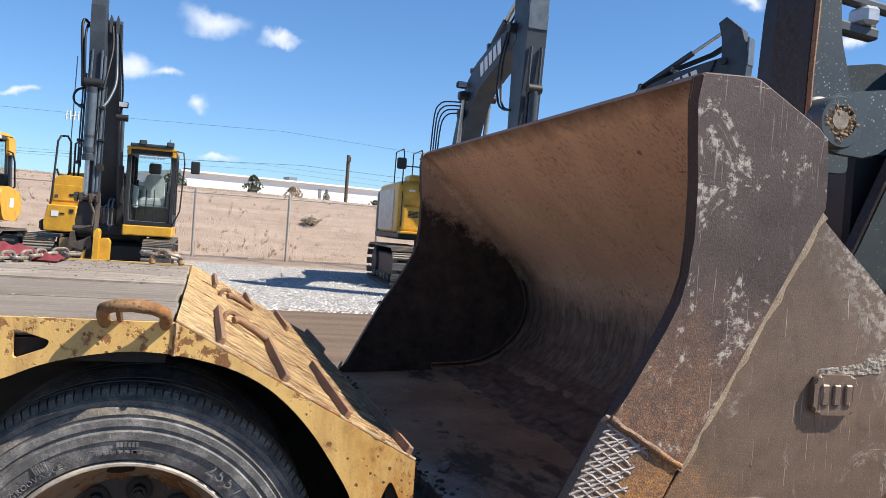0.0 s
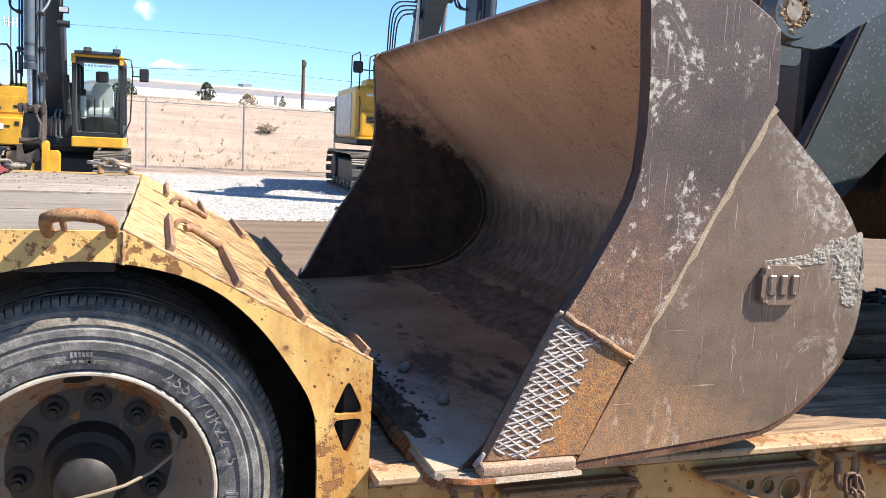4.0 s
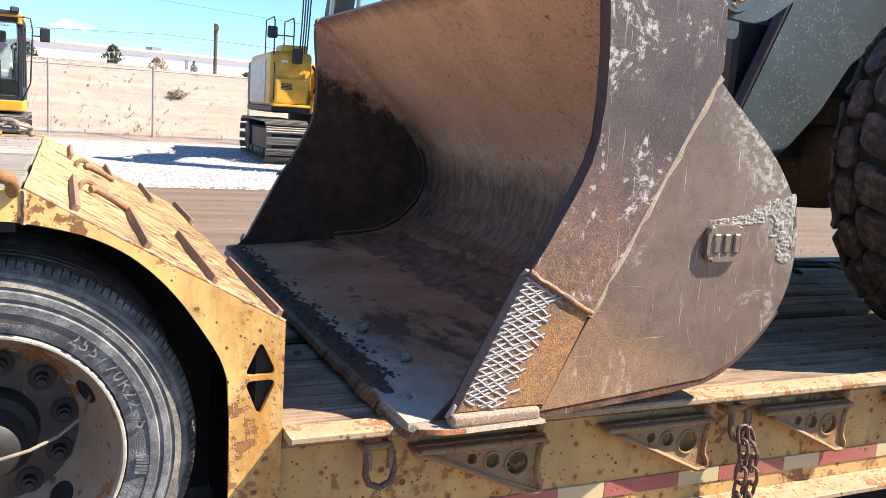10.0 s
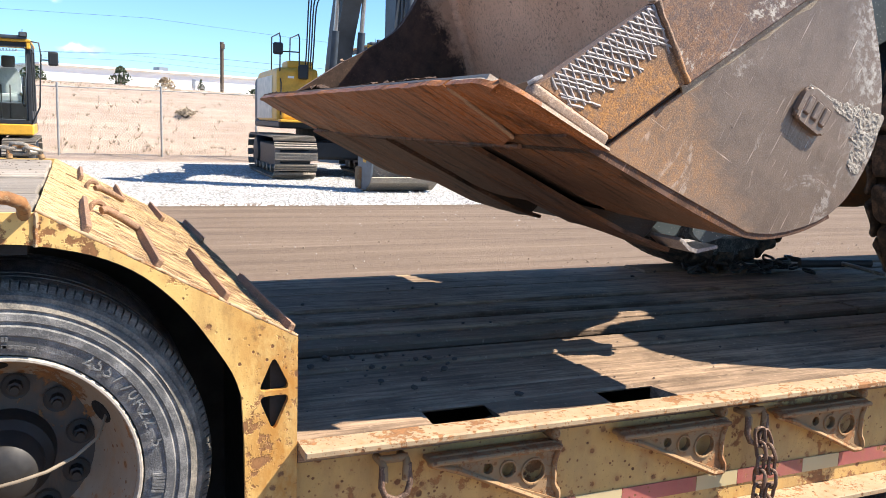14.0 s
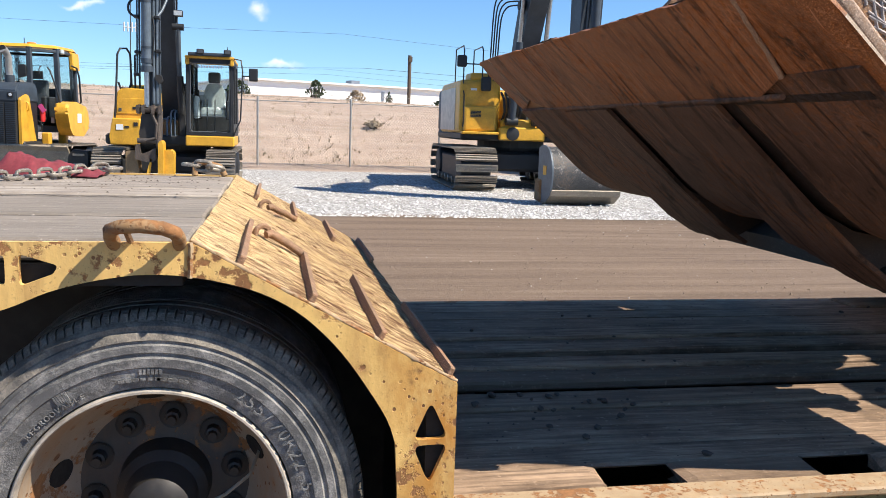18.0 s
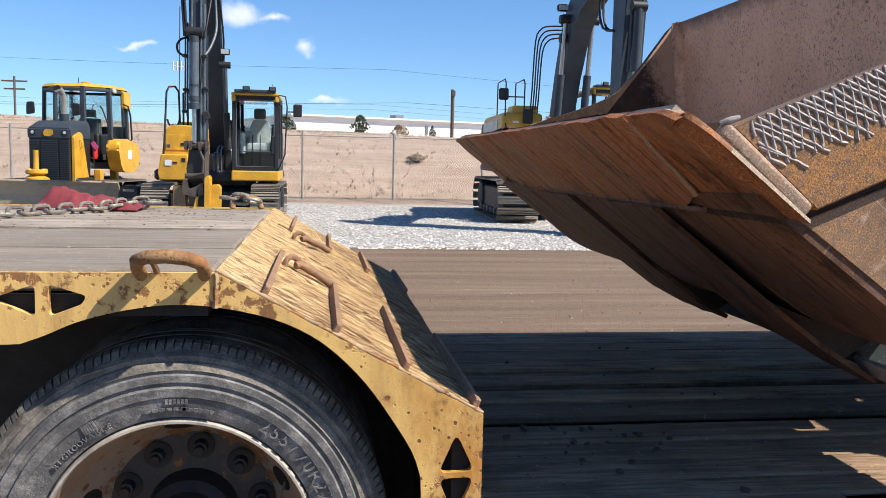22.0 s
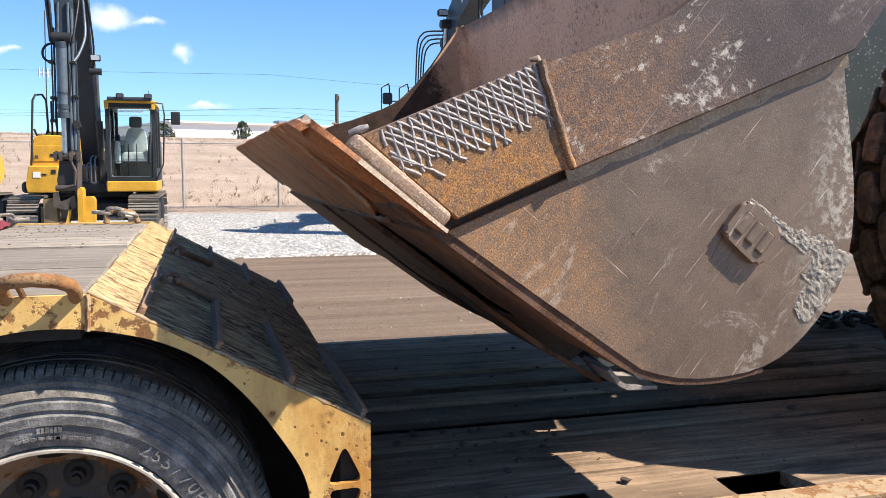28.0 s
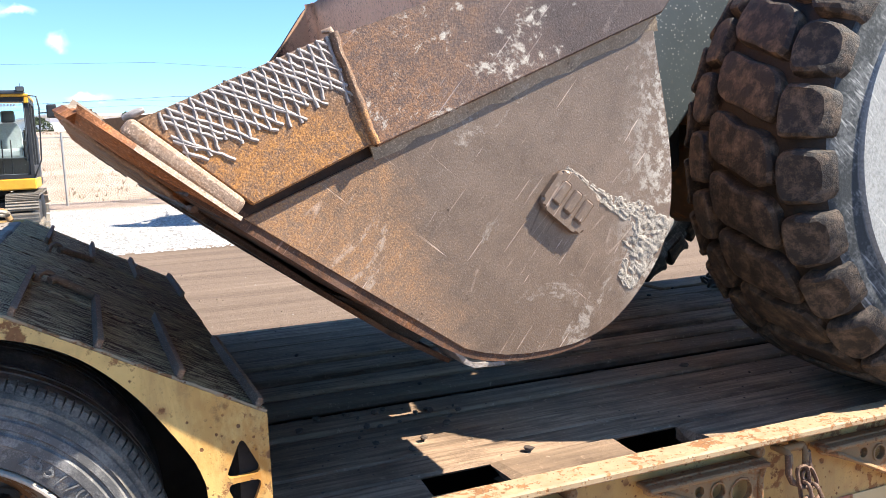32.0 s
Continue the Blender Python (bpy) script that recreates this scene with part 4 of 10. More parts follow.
def build_fender(y0, y1, name):
    arch = [(0.536, 0.386), (0.534, 0.52), (0.527, 0.64), (0.506, 0.70), (0.454, 0.784), (0.404, 0.853), (0.345, 0.915), (0.282, 0.962), (0.20, 0.998), (0.088, 1.022),
            (0.0, 1.027), (-0.068, 1.02), (-0.13, 1.008), (-0.193, 0.99), (-0.25, 0.965), (-0.30, 0.947), (-0.405, 0.944), (-2.4, 0.944), (-2.4, 1.094)]
    arch = arch[:2] + smooth_line(arch[2:16], 3) + arch[16:]
    out = [(0.09, 1.094), (0.665, 0.778), (0.665, 0.06), (0.536, 0.06)] + arch
    tri = [rounded([(0.606, 0.738), (0.648, 0.650), (0.566, 0.646)], 0.022), rounded([(0.567, 0.634), (0.648, 0.637), (0.606, 0.540)], 0.022),
           rounded([(-0.355, 1.04), (-0.268, 1.07), (-0.268, 1.003)], 0.014), rounded([(-0.242, 1.07), (-0.168, 1.046), (-0.178, 1.028), (-0.242, 1.003)], 0.012)]
    part(name, holed_plate(bmesh.new(), out, tri, y0, y1), YELLOW, trailer, "yellow wheel skirt plate, rust-spotted, with triangular cut-outs")


build_fender(-0.012, 0.004, "skirt_plate")
build_fender(WIDE - 0.02, WIDE, "skirt_plate")


def build_ramp():
    # the sloping boards, laid down the slope
    ys = [0.008, 0.26, 0.53, 0.80, 1.08, 1.35, 1.63, 1.91, 2.23]
    q = random.Random(15)
    for ya, yb in zip(ys, ys[1:]):
        bm = bmesh.new()
        d = q.uniform(-0.003, 0.001)
        prism(bm, [(0.088, 1.066 + d), (0.088, 1.098 + d), (0.665, 0.782 + d), (0.665, 0.75 + d)], ya + 0.0015, yb - 0.0015, 0.002)
        part("ramp_board", bm, RAMP_TOP, trailer)
    bm = bmesh.new()
    r = random.Random(5)
    pts = [(0.088 + 0.577 * k / 40, -0.006 + r.uniform(-.002, .002), ramp_z(0.088 + 0.577 * k / 40) - 0.001 + r.uniform(-.001, .001)) for k in range(41)]
    tube(bm, pts, [0.003 + r.uniform(0, .0035) for _ in pts], 6)
    part("weld_seam", bm, YELLOW_RAIL, trailer, "flaky rusted weld along the skirt edge", smooth=60)
    bm = bmesh.new()
    tube(bm, [(0.088 + r.uniform(-.002, .002), -0.013, z) for z in np.linspace(1.094, 1.02, 9)], 0.006, 6)
    part("weld_seam", bm, YELLOW_RAIL, trailer, smooth=60)
    # traction cleats in two columns
    for x in (0.187, 0.338, 0.49, 0.648):
        for y0, y1 in ((0.0, 0.63 if 0.3 < x < 0.4 else 0.72), (1.60, 2.22)):
            bm = bmesh.new()
            z = ramp_z(x)
            s = -0.482
            def q(u, w):
                return (x + u * 0.876 + w * 0.482, z + u * s * 1.0 + w * 0.876)
            prism(bm, [q(-0.009, -0.002), q(-0.008, 0.021), q(0.005, 0.021), q(0.007, -0.002)], y0, y1, 0.003)
            part("cleat", bm, RUSTBAR, trailer, "rust-brown angle-iron cleat")
    # lashing bars on the slope, each held by an eye
    for y, ye in ((0.60, 0.615), (1.38, 1.50)):
        bm = bmesh.new()
        tube(bm, [(0.236, y - 0.012, ramp_z(0.236) + 0.016), (0.25, y - 0.002, ramp_z(0.25) + 0.026), (0.275, y + 0.004, ramp_z(0.275) + 0.024), (0.30, y + (ye - y) * 0.6, ramp_z(0.30) + 0.021), (0.336, ye, ramp_z(0.336) + 0.014)], 0.0115, 8)
        part("lashing_bar", bm, RUSTBAR, trailer, "straight rusty lashing bar", smooth=60)
        bm = bmesh.new()
        tube(bm, [(0.226 + 0.021 * math.cos(a), y + 0.012 * math.cos(a), ramp_z(0.226) + 0.008 + 0.026 * math.sin(a)) for a in np.linspace(-0.4, math.pi + 0.4, 11)], 0.0085, 6)
        part("lashing_eye", bm, RUSTBAR, trailer, smooth=60)
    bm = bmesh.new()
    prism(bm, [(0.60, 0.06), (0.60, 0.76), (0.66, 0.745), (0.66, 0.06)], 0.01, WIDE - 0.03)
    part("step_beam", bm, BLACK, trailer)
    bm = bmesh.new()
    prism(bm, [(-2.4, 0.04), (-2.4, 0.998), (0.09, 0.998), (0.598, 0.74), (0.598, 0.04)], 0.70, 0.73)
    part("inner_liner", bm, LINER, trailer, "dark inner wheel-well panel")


build_ramp()


def build_upper_deck():
    ys = [0.012, 0.26, 0.52, 0.80, 1.07, 1.34, 1.60, 1.87, 2.13, WIDE - 0.03]
    r = random.Random(8)
    for a, b in zip(ys, ys[1:]):
        bm = bmesh.new()
        box(bm, -2.4, 0.082 - r.uniform(0, 0.012), a + r.uniform(0.007, 0.012), b - r.uniform(0.006, 0.011), 1.05, UP + r.uniform(-0.014, 0.003), 0.006)
        part("plank", bm, DECK_OLD, trailer, at=(-1, (a + b) / 2, UP))
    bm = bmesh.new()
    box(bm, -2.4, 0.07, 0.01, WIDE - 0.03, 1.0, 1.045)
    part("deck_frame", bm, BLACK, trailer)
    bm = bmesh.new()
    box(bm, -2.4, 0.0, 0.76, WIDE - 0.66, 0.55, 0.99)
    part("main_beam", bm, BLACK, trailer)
    bm = bmesh.new()
    tube(bm, [(-0.060, 0.0, 1.085), (-0.064, -0.030, 1.108), (-0.060, -0.056, 1.124), (-0.040, -0.072, 1.133), (0.0, -0.076, 1.136), (0.042, -0.072, 1.131), (0.064, -0.056, 1.120), (0.068, -0.030, 1.106), (0.066, 0.0, 1.085)], 0.0145, 10)
    part("tie_down_ring", bm, RUSTY_CAST, trailer, "rusty cast tie-down ring at the deck edge", smooth=60)
    bm = bmesh.new()
    tube(bm, [(-0.03, -0.07, 1.132), (-0.03, 0.004, 1.09)], 0.007, 6)
    part("ring_staple", bm, RUSTBAR, trailer)
    # the far side's ring and shackle
    bm = bmesh.new()
    tube(bm, [(-0.09, 2.12, 1.10), (-0.09, 2.13, 1.15), (-0.05, 2.13, 1.16), (0.02, 2.13, 1.14), (0.04, 2.12, 1.10)], 0.014, 8)
    part("tie_down_ring", bm, RUSTY_CAST, trailer, smooth=60)


build_upper_deck()


def build_well_deck():
    X0, X1 = 0.668, 8.6
    r = random.Random(21)
    rows = [(0.198, 0.332), (0.341, 0.490), (0.499, 0.652), (0.661, 0.815), (0.955, 1.092), (1.102, 1.235), (1.375, 1.532), (1.542, 1.716), (1.726, 1.896), (1.906, 2.066), (2.076, 2.30)]
    for a, b in rows:
        cut = X0
        while cut < X1:
            e = min(X1, cut + r.uniform(2.6, 3.6))
            bm = bmesh.new()
            box(bm, cut + 0.002, e - 0.002, a, b, DECK - (0.016 if a < 0.2 else 0.045), DECK + r.uniform(-0.010, 0.004), 0.008)
            part("plank", bm, DECK_WELL, trailer, at=((cut + e) / 2, (a + b) / 2, DECK))
            cut = e
    # short boards beside the rail, with two missing
    for a, b in ((0.668, 1.065), (1.305, 1.685), (1.905, 3.2), (3.2, 5.0), (5.0, 8.6)):
        bm = bmesh.new()
        box(bm, a, b, 0.056, 0.190, DECK - 0.045, DECK + r.uniform(-0.003, 0.006), 0.006)
        for v in bm.verts:
            if v.co.x > b - 0.02 or v.co.x < a + 0.02:
                v.co.x += r.uniform(-0.02, 0.02)
        part("plank", bm, DECK_WELL, trailer, "short broken deck board", at=((a + b) / 2, 0.11, DECK))
    bm = bmesh.new()
    box(bm, X0, X1, 0.008, 0.052, DECK - 0.04, DECK + 0.002, 0.005)
    part("edge_strip", bm, DECK_WELL, trailer, "narrow worn board along the rail", at=(2.0, 0.03, DECK))
    for a, b in ((0.818, 0.952), (1.238, 1.372)):
        bm = bmesh.new()
        box(bm, X0, X1, a, b, 0.25, DECK - 0.05)
        part("deck_beam", bm, BEAM, trailer, "recessed dark steel deck beam")
    bm = bmesh.new()
    box(bm, X0, X1, 0.06, 2.22, 0.22, 0.26)
    part("belly_plate", bm, BLACK, trailer)
    for x in np.arange(0.9, 8.5, 0.61):
        bm = bmesh.new()
        box(bm, x, x + 0.05, 0.06, 2.22, 0.265, DECK - 0.05)
        part("cross_member", bm, BEAM, trailer)
    for side in (0, 1):
        f = (lambda y: y) if not side else (lambda y: WIDE - y)
        lo = lambda a, b: (min(f(a), f(b)), max(f(a), f(b)))
        bm = bmesh.new()
        up = 0.507 if not side else 0.462
        prism(bm, [(X0, up - 0.022), (X0, up), (X1, up), (X1, up - 0.022)], *lo(-0.085, 0.004), 0.005)
        part("rail_flange", bm, YELLOW_RAIL, trailer, "yellow top flange worn to bare rust")
        bm = bmesh.new()
        box(bm, X0, X1, *lo(0.030, 0.046), 0.115, up - 0.0225)
        part("rail_web", bm, YELLOW_WEB, trailer)
        bm = bmesh.new()
        box(bm, X0, X1, *lo(-0.085, 0.05), 0.095, 0.114, 0.003)
        part("rail_foot", bm, YELLOW_RAIL, trailer)
    # reflective tape on the web
    x = 0.78
    k = 0
    while x < 8.5:
        w = 0.29 if k % 2 == 0 else 0.17
        bm = bmesh.new()
        box(bm, x, x + w - 0.002, 0.0255, 0.0285, 0.165, 0.215)
        part("reflective_tape", bm, RED if k % 2 == 0 else plain_tape, trailer, "red reflective tape" if k % 2 == 0 else "pale reflective tape")
        x += w
        k += 1
    # swing-out brackets
    for bx in (1.355, 1.974, 2.593, 3.212, 3.831, 4.45, 5.07):
        out = rounded([(bx - 0.325, 0.415), (bx - 0.325, 0.398), (bx - 0.24, 0.372), (bx + 0.045, 0.238), (bx + 0.085, 0.238), (bx + 0.085, 0.265), (bx + 0.068, 0.29), (bx + 0.068, 0.36), (bx + 0.085, 0.405), (bx + 0.075, 0.415)], 0.008, 2)
        holes = [circle(bx + 0.0, 0.336, 0.038, 18), circle(bx - 0.082, 0.352, 0.025, 14), circle(bx - 0.145, 0.362, 0.016, 12)]
        part("swing_bracket", holed_plate(bmesh.new(), out, holes, -0.012, 0.004), RUSTY_CAST, trailer, "rusty cast swing-out bracket with three holes")
        bm = bmesh.new()
        tube(bm, [(x_, -0.014, z_) for x_, z_ in out], 0.009, 6, closed=True)
        part("bracket_rim", bm, RUSTY_CAST, trailer, smooth=60)
        bm = bmesh.new()
        box(bm, bx - 0.335, bx + 0.075, -0.050, 0.02, 0.405, 0.419, 0.004)
        obox(bm, (bx - 0.30, 0.002, 0.388), (bx + 0.07, 0.002, 0.243), 0.04, 0.008, up=(0.36, 0, 1))
        part("bracket_rib", bm, RUSTY_CAST, trailer)
        bm = bmesh.new()
        lathe(bm, [(0.002, -0.024), (0.012, -0.023), (0.018, -0.016), (0.019, 0.03)], (bx + 0.065, 0, 0.44), 12)
        part("bracket_pin", bm, RUSTY_CAST, trailer, smooth=60)
        for cx, rr in ((bx, 0.038), (bx - 0.082, 0.025)):
            bm = bmesh.new()
            tube(bm, [(cx + rr * math.cos(a), -0.014, (0.336 if cx == bx else 0.352) + rr * math.sin(a)) for a in np.linspace(0, 2 * math.pi, 18, endpoint=False)], 0.004, 5, closed=True)
            part("hole_rim", bm, RUSTY_CAST, trailer, smooth=60)


M_ = Mat("pale_tape", 0.5)
plain_tape = M_.done((0.50, 0.40, 0.22))
build_well_deck()


def staple(x, z, name="rail_staple"):
    bm = bmesh.new()
    tube(bm, [(x - 0.035, 0.03, z), (x - 0.035, -0.02, z), (x - 0.032, -0.03, z - 0.01), (x - 0.03, -0.03, z - 0.05)], 0.011, 8)
    tube(bm, [(x + 0.035, 0.03, z), (x + 0.035, -0.02, z), (x + 0.032, -0.03, z - 0.01), (x + 0.03, -0.03, z - 0.05)], 0.011, 8)
    tube(bm, [(x - 0.04, -0.012, z + 0.005), (x + 0.04, -0.012, z + 0.005)], 0.012, 8)
    part(name, bm, RUSTY_CAST, trailer, smooth=60)
    bm = bmesh.new()
    tube(bm, [(x - 0.036, -0.03, z - 0.005), (x - 0.04, -0.036, z - 0.06), (x - 0.03, -0.04, z - 0.085), (x, -0.042, z - 0.098), (x + 0.03, -0.04, z - 0.085), (x + 0.04, -0.036, z - 0.06), (x + 0.036, -0.03, z - 0.005)], 0.0095, 8)
    part("hanging_ring", bm, CHAIN, trailer, smooth=60)


for sx in (0.925, 2.165, 3.40, 4.64):
    staple(sx, 0.425)


def arc_text(bm_out, text, radius, mid, size, y, cx, cz, step):
    """Raised letters that follow a circle on an upright disc; mid: bearing of the text's middle, degrees from the top, clockwise."""
    n = len(text)
    for i, ch in enumerate(text):
        if ch == " ":
            continue
        cu = bpy.data.curves.new("letter", "FONT")
        cu.body, cu.size, cu.extrude, cu.align_x, cu.align_y = ch, size, 0.0016, "CENTER", "CENTER"
        cu.resolution_u = 3
        tmp = bpy.data.objects.new("letter", cu)
        scene.collection.objects.link(tmp)
        me = bpy.data.meshes.new_from_object(tmp.evaluated_get(bpy.context.evaluated_depsgraph_get()))
        bpy.data.objects.remove(tmp)
        bpy.data.curves.remove(cu)
        a = radians(mid + (i - (n - 1) / 2) * step)
        m = Matrix.Translation((cx + radius * math.sin(a), y, cz + radius * math.cos(a))) @ Matrix.Rotation(a, 4, "Y") @ UPRIGHT
        me.transform(Matrix.Translation(-origin_of(bm_out)) @ m)
        me.materials.clear()
        me.materials.append(RUBBER_LETTER)
        o = new("raised_letter", me)
        o.parent = bm_out


def build_trailer_wheel(x, y):
    """A dual wheel, its outer face at y."""
    c = (x, y, 0.464)
    wheel = part("wheel", lathe(bmesh.new(), [(0.205, 0.231), (0.19, 0.228), (0.10, 0.224), (0.06, 0.22)], c, 48), DISC, trailer, "dished steel dual wheel, dusty", at=c, smooth=35)
    prof = [(0.3035, 0.014), (0.307, 0.0), (0.325, -0.006), (0.352, -0.0095), (0.355, -0.0135), (0.374, -0.0150), (0.378, -0.0070), (0.384, -0.0070), (0.387, -0.0120), (0.402, -0.0115), (0.405, -0.0050), (0.410, -0.0050), (0.413, -0.0085), (0.428, -0.002), (0.431, 0.004), (0.436, 0.004), (0.442, 0.004), (0.452, 0.018), (0.460, 0.034)]
    flat = [(0.4635, 0.05), (0.464, 0.066), (0.452, 0.068), (0.452, 0.078), (0.464, 0.08), (0.4645, 0.115), (0.453, 0.117), (0.453, 0.127), (0.4645, 0.129), (0.464, 0.165), (0.452, 0.167), (0.452, 0.177), (0.464, 0.18), (0.458, 0.215), (0.43, 0.24), (0.36, 0.25), (0.30, 0.24)]
    part("tyre", lathe(bmesh.new(), prof[:13], c, 96), RUBBER, wheel, "worn black dual tyre with raised sidewall lettering", smooth=40)
    part("tread", lathe(bmesh.new(), prof[12:] + flat, c, 96), RUBBER_DUST, wheel, "dusty worn tread", smooth=40)
    arc_text(wheel, "255/70R22.5", 0.3400, 56, 0.044, y - 0.0108, x, 0.464, 4.5)
    arc_text(wheel, "REGROOVABLE", 0.324, -38, 0.017, y - 0.0095, x, 0.464, 2.5)
    for mid, rad, w, hh in ((0, 0.345, 0.05, 0.012), (-4, 0.328, 0.09, 0.006), (8, 0.328, 0.07, 0.006), (-32, 0.345, 0.03, 0.028), (96, 0.338, 0.05, 0.03)):
        n = 6
        for i in range(n):
            bm = bmesh.new()
            a = radians(mid) + (i - (n - 1) / 2) * w / n / rad
            q = Vector((x + rad * math.sin(a), y - 0.0105, 0.464 + rad * math.cos(a)))
            u, t = Vector((math.sin(a), 0, math.cos(a))), Vector((math.cos(a), 0, -math.sin(a)))
            vs = [bm.verts.new(q + t * s1 * w / n * 0.38 + u * s2 * hh / 2 + Vector((0, d, 0))) for d in (-0.0014, 0.002) for s1, s2 in ((-1, -1), (1, -1), (1, 1), (-1, 1))]
            for f in ((0, 1, 2, 3), (0, 4, 5, 1), (1, 5, 6, 2), (2, 6, 7, 3), (3, 7, 4, 0)):
                bm.faces.new([vs[j] for j in f])
            part("moulded_bar", bm, RUBBER, wheel)
    # tread shoulder: small blocks between grooves
    bm = bmesh.new()
    q = random.Random(44)
    for k in range(150):
        a0, a1 = 2 * math.pi * (k + 0.08) / 150, 2 * math.pi * (k + 0.86) / 150
        vs = []
        for rad, h in ((0.452, 0.014), (0.4655, 0.030 + q.uniform(-.002, .002)), (0.4695, 0.045), (0.4695, 0.066)):
            vs.append([bm.verts.new((x + rad * math.cos(a), y + h, 0.464 + rad * math.sin(a))) for a in (a0, a1)])
        low = [bm.verts.new((x + 0.45 * math.cos(a), y + 0.066, 0.464 + 0.45 * math.sin(a))) for a in (a0, a1)]
        vs.append(low)
        for A, B in zip(vs, vs[1:]):
            bm.faces.new((A[0], A[1], B[1], B[0]))
        for e in (0, 1):
            bm.faces.new([v[e] for v in vs])
    part("tread_shoulder", bm, RUBBER_DUST, wheel, "dusty tread blocks round the shoulder")
    part("inner_tyre", lathe(bmesh.new(), [(r_, h + 0.30) for r_, h in prof + flat], c, 64), RUBBER, wheel, smooth=40)
    part("rim_lip", lathe(bmesh.new(), [(0.290, 0.03), (0.291, 0.0), (0.294, -0.006), (0.299, -0.006), (0.3025, 0.0), (0.302, 0.03)], c, 96), RIM_EDGE, wheel, "bright worn rim lip", smooth=40)
    part("rim_barrel", lathe(bmesh.new(), [(0.290, 0.02), (0.286, 0.045), (0.279, 0.07), (0.268, 0.105), (0.25, 0.15), (0.228, 0.195), (0.208, 0.225), (0.200, 0.230)], c, 48), RIM, wheel, "dusty brown wheel bowl", smooth=40)
    part("hub_cap", lathe(bmesh.new(), [(0.0, 0.045), (0.03, 0.046), (0.055, 0.052), (0.07, 0.065), (0.075, 0.09), (0.082, 0.105), (0.085, 0.135), (0.105, 0.155), (0.11, 0.225)], c, 32), HUB, wheel, "greasy black oil hub cap", smooth=35)
    for k in range(10):
        a = 2 * math.pi * k / 10 + 0.2
        q = (x + 0.168 * math.cos(a), y, 0.464 + 0.168 * math.sin(a))
        part("lug_nut", lathe(bmesh.new(), [(0.0, 0.175), (0.011, 0.175), (0.012, 0.19), (0.018, 0.192), (0.0185, 0.22), (0.03, 0.2205)], q, 8), HUB, wheel)
        part("nut_recess", lathe(bmesh.new(), [(0.0335, 0.2245), (0.034, 0.221), (0.028, 0.2225)], q, 16), HUB, wheel)
    for k in range(5):
        a = 2 * math.pi * k / 5 + 0.42
        bm = bmesh.new()
        g = [(0.034 * math.cos(t), 0.017 * math.sin(t)) for t in np.linspace(0, 2 * math.pi, 14, endpoint=False)]
        vs = [bm.verts.new((x + (0.236 + v) * math.cos(a) - u * math.sin(a), y + 0.176 - v * 2.05, 0.464 + (0.236 + v) * math.sin(a) + u * math.cos(a))) for u, v in g]
        bm.faces.new(vs)
        bm.normal_update()
        bmesh.ops.solidify(bm, geom=bm.faces[:], thickness=0.003)
        part("hand_hole", bm, BLACK, wheel)
    # air line from the hub to the valve
    bm = bmesh.new()
    tube(bm, [(x - 0.24, y + 0.02, 0.40), (x - 0.12, y + 0.018, 0.435), (x - 0.03, y + 0.012, 0.455), (x + 0.03, y + 0.012, 0.466), (x + 0.09, y + 0.03, 0.474), (x + 0.15, y + 0.07, 0.487), (x + 0.205, y + 0.10, 0.52), (x + 0.225, y + 0.16, 0.555)], 0.0042, 6)
    part("air_hose", bm, plain_hose, wheel, "tan tyre inflation hose", smooth=60)


plain_hose = plain("tan_hose", (0.27, 0.21, 0.145), 0.6)
build_trailer_wheel(0.0, 0.042)


# ---- loose things on the trailer ----
def link(bm, c, d, up, L=0.034, w=0.022, r=0.0065):
    """One chain link: an oval ring at c, long way d."""
    c, d = Vector(c), Vector(d).normalized()
    s = d.cross(Vector(up)).normalized()
    pts = []
    for k in range(14):
        a = 2 * math.pi * k / 14
        x, y = math.cos(a), math.sin(a)
        pts.append(c + d * (x * w * 0.5 + math.copysign(L - w * 0.5, x) * min(1, abs(x) * 3)) + s * y * w)
    tube(bm, pts, r, 6, closed=True)


def chain(name, path, material, label, L=0.034, w=0.02, r=0.0065, category="chain"):
    """A chain laid along a path, link by link."""
    P = [Vector(p) for p in path]
    th = thing(name, P[0], label, category)
    dist = [0]
    for a, b in zip(P, P[1:]):
        dist.append(dist[-1] + (b - a).length)
    step, k, s = 2 * L - 2.2 * r, 0, 0.0
    rr = random.Random(len(path))
    while s < dist[-1]:
        i = max(j for j in range(len(dist)) if dist[j] <= s)
        i = min(i, len(P) - 2)
        t = (s - dist[i]) / max(1e-6, dist[i + 1] - dist[i])
        p, d = P[i].lerp(P[i + 1], t), (P[i + 1] - P[i]).normalized()
        ref = Vector((0, 1, 0)) if abs(d.z) > 0.6 else Vector((0, 0, 1))
        side = d.cross(ref)
        up = (ref if k % 2 == 0 else side) + Vector((rr.uniform(-.3, .3), rr.uniform(-.3, .3), rr.uniform(-.3, .3)))
        bm = bmesh.new()
        link(bm, p, d, up, L, w, r)
        part("link", bm, material, th, smooth=60)
        s += step
        k += 1
    return th


chain("rail_chain", [(2.165, -0.052, 0.355), (2.17, -0.058, 0.30), (2.175, -0.055, 0.20), (2.17, -0.05, 0.10), (2.172, -0.05, -0.0)], CHAIN, "rusty tie-down chain hanging from the trailer rail", 0.03, 0.019, 0.0062)
chain("rail_chain", [(2.19, -0.05, 0.345), (2.215, -0.06, 0.28), (2.22, -0.06, 0.18), (2.215, -0.05, 0.08), (2.20, -0.05, 0.0)], CHAIN, "rusty tie-down chain hanging from the trailer rail", 0.03, 0.019, 0.0062)


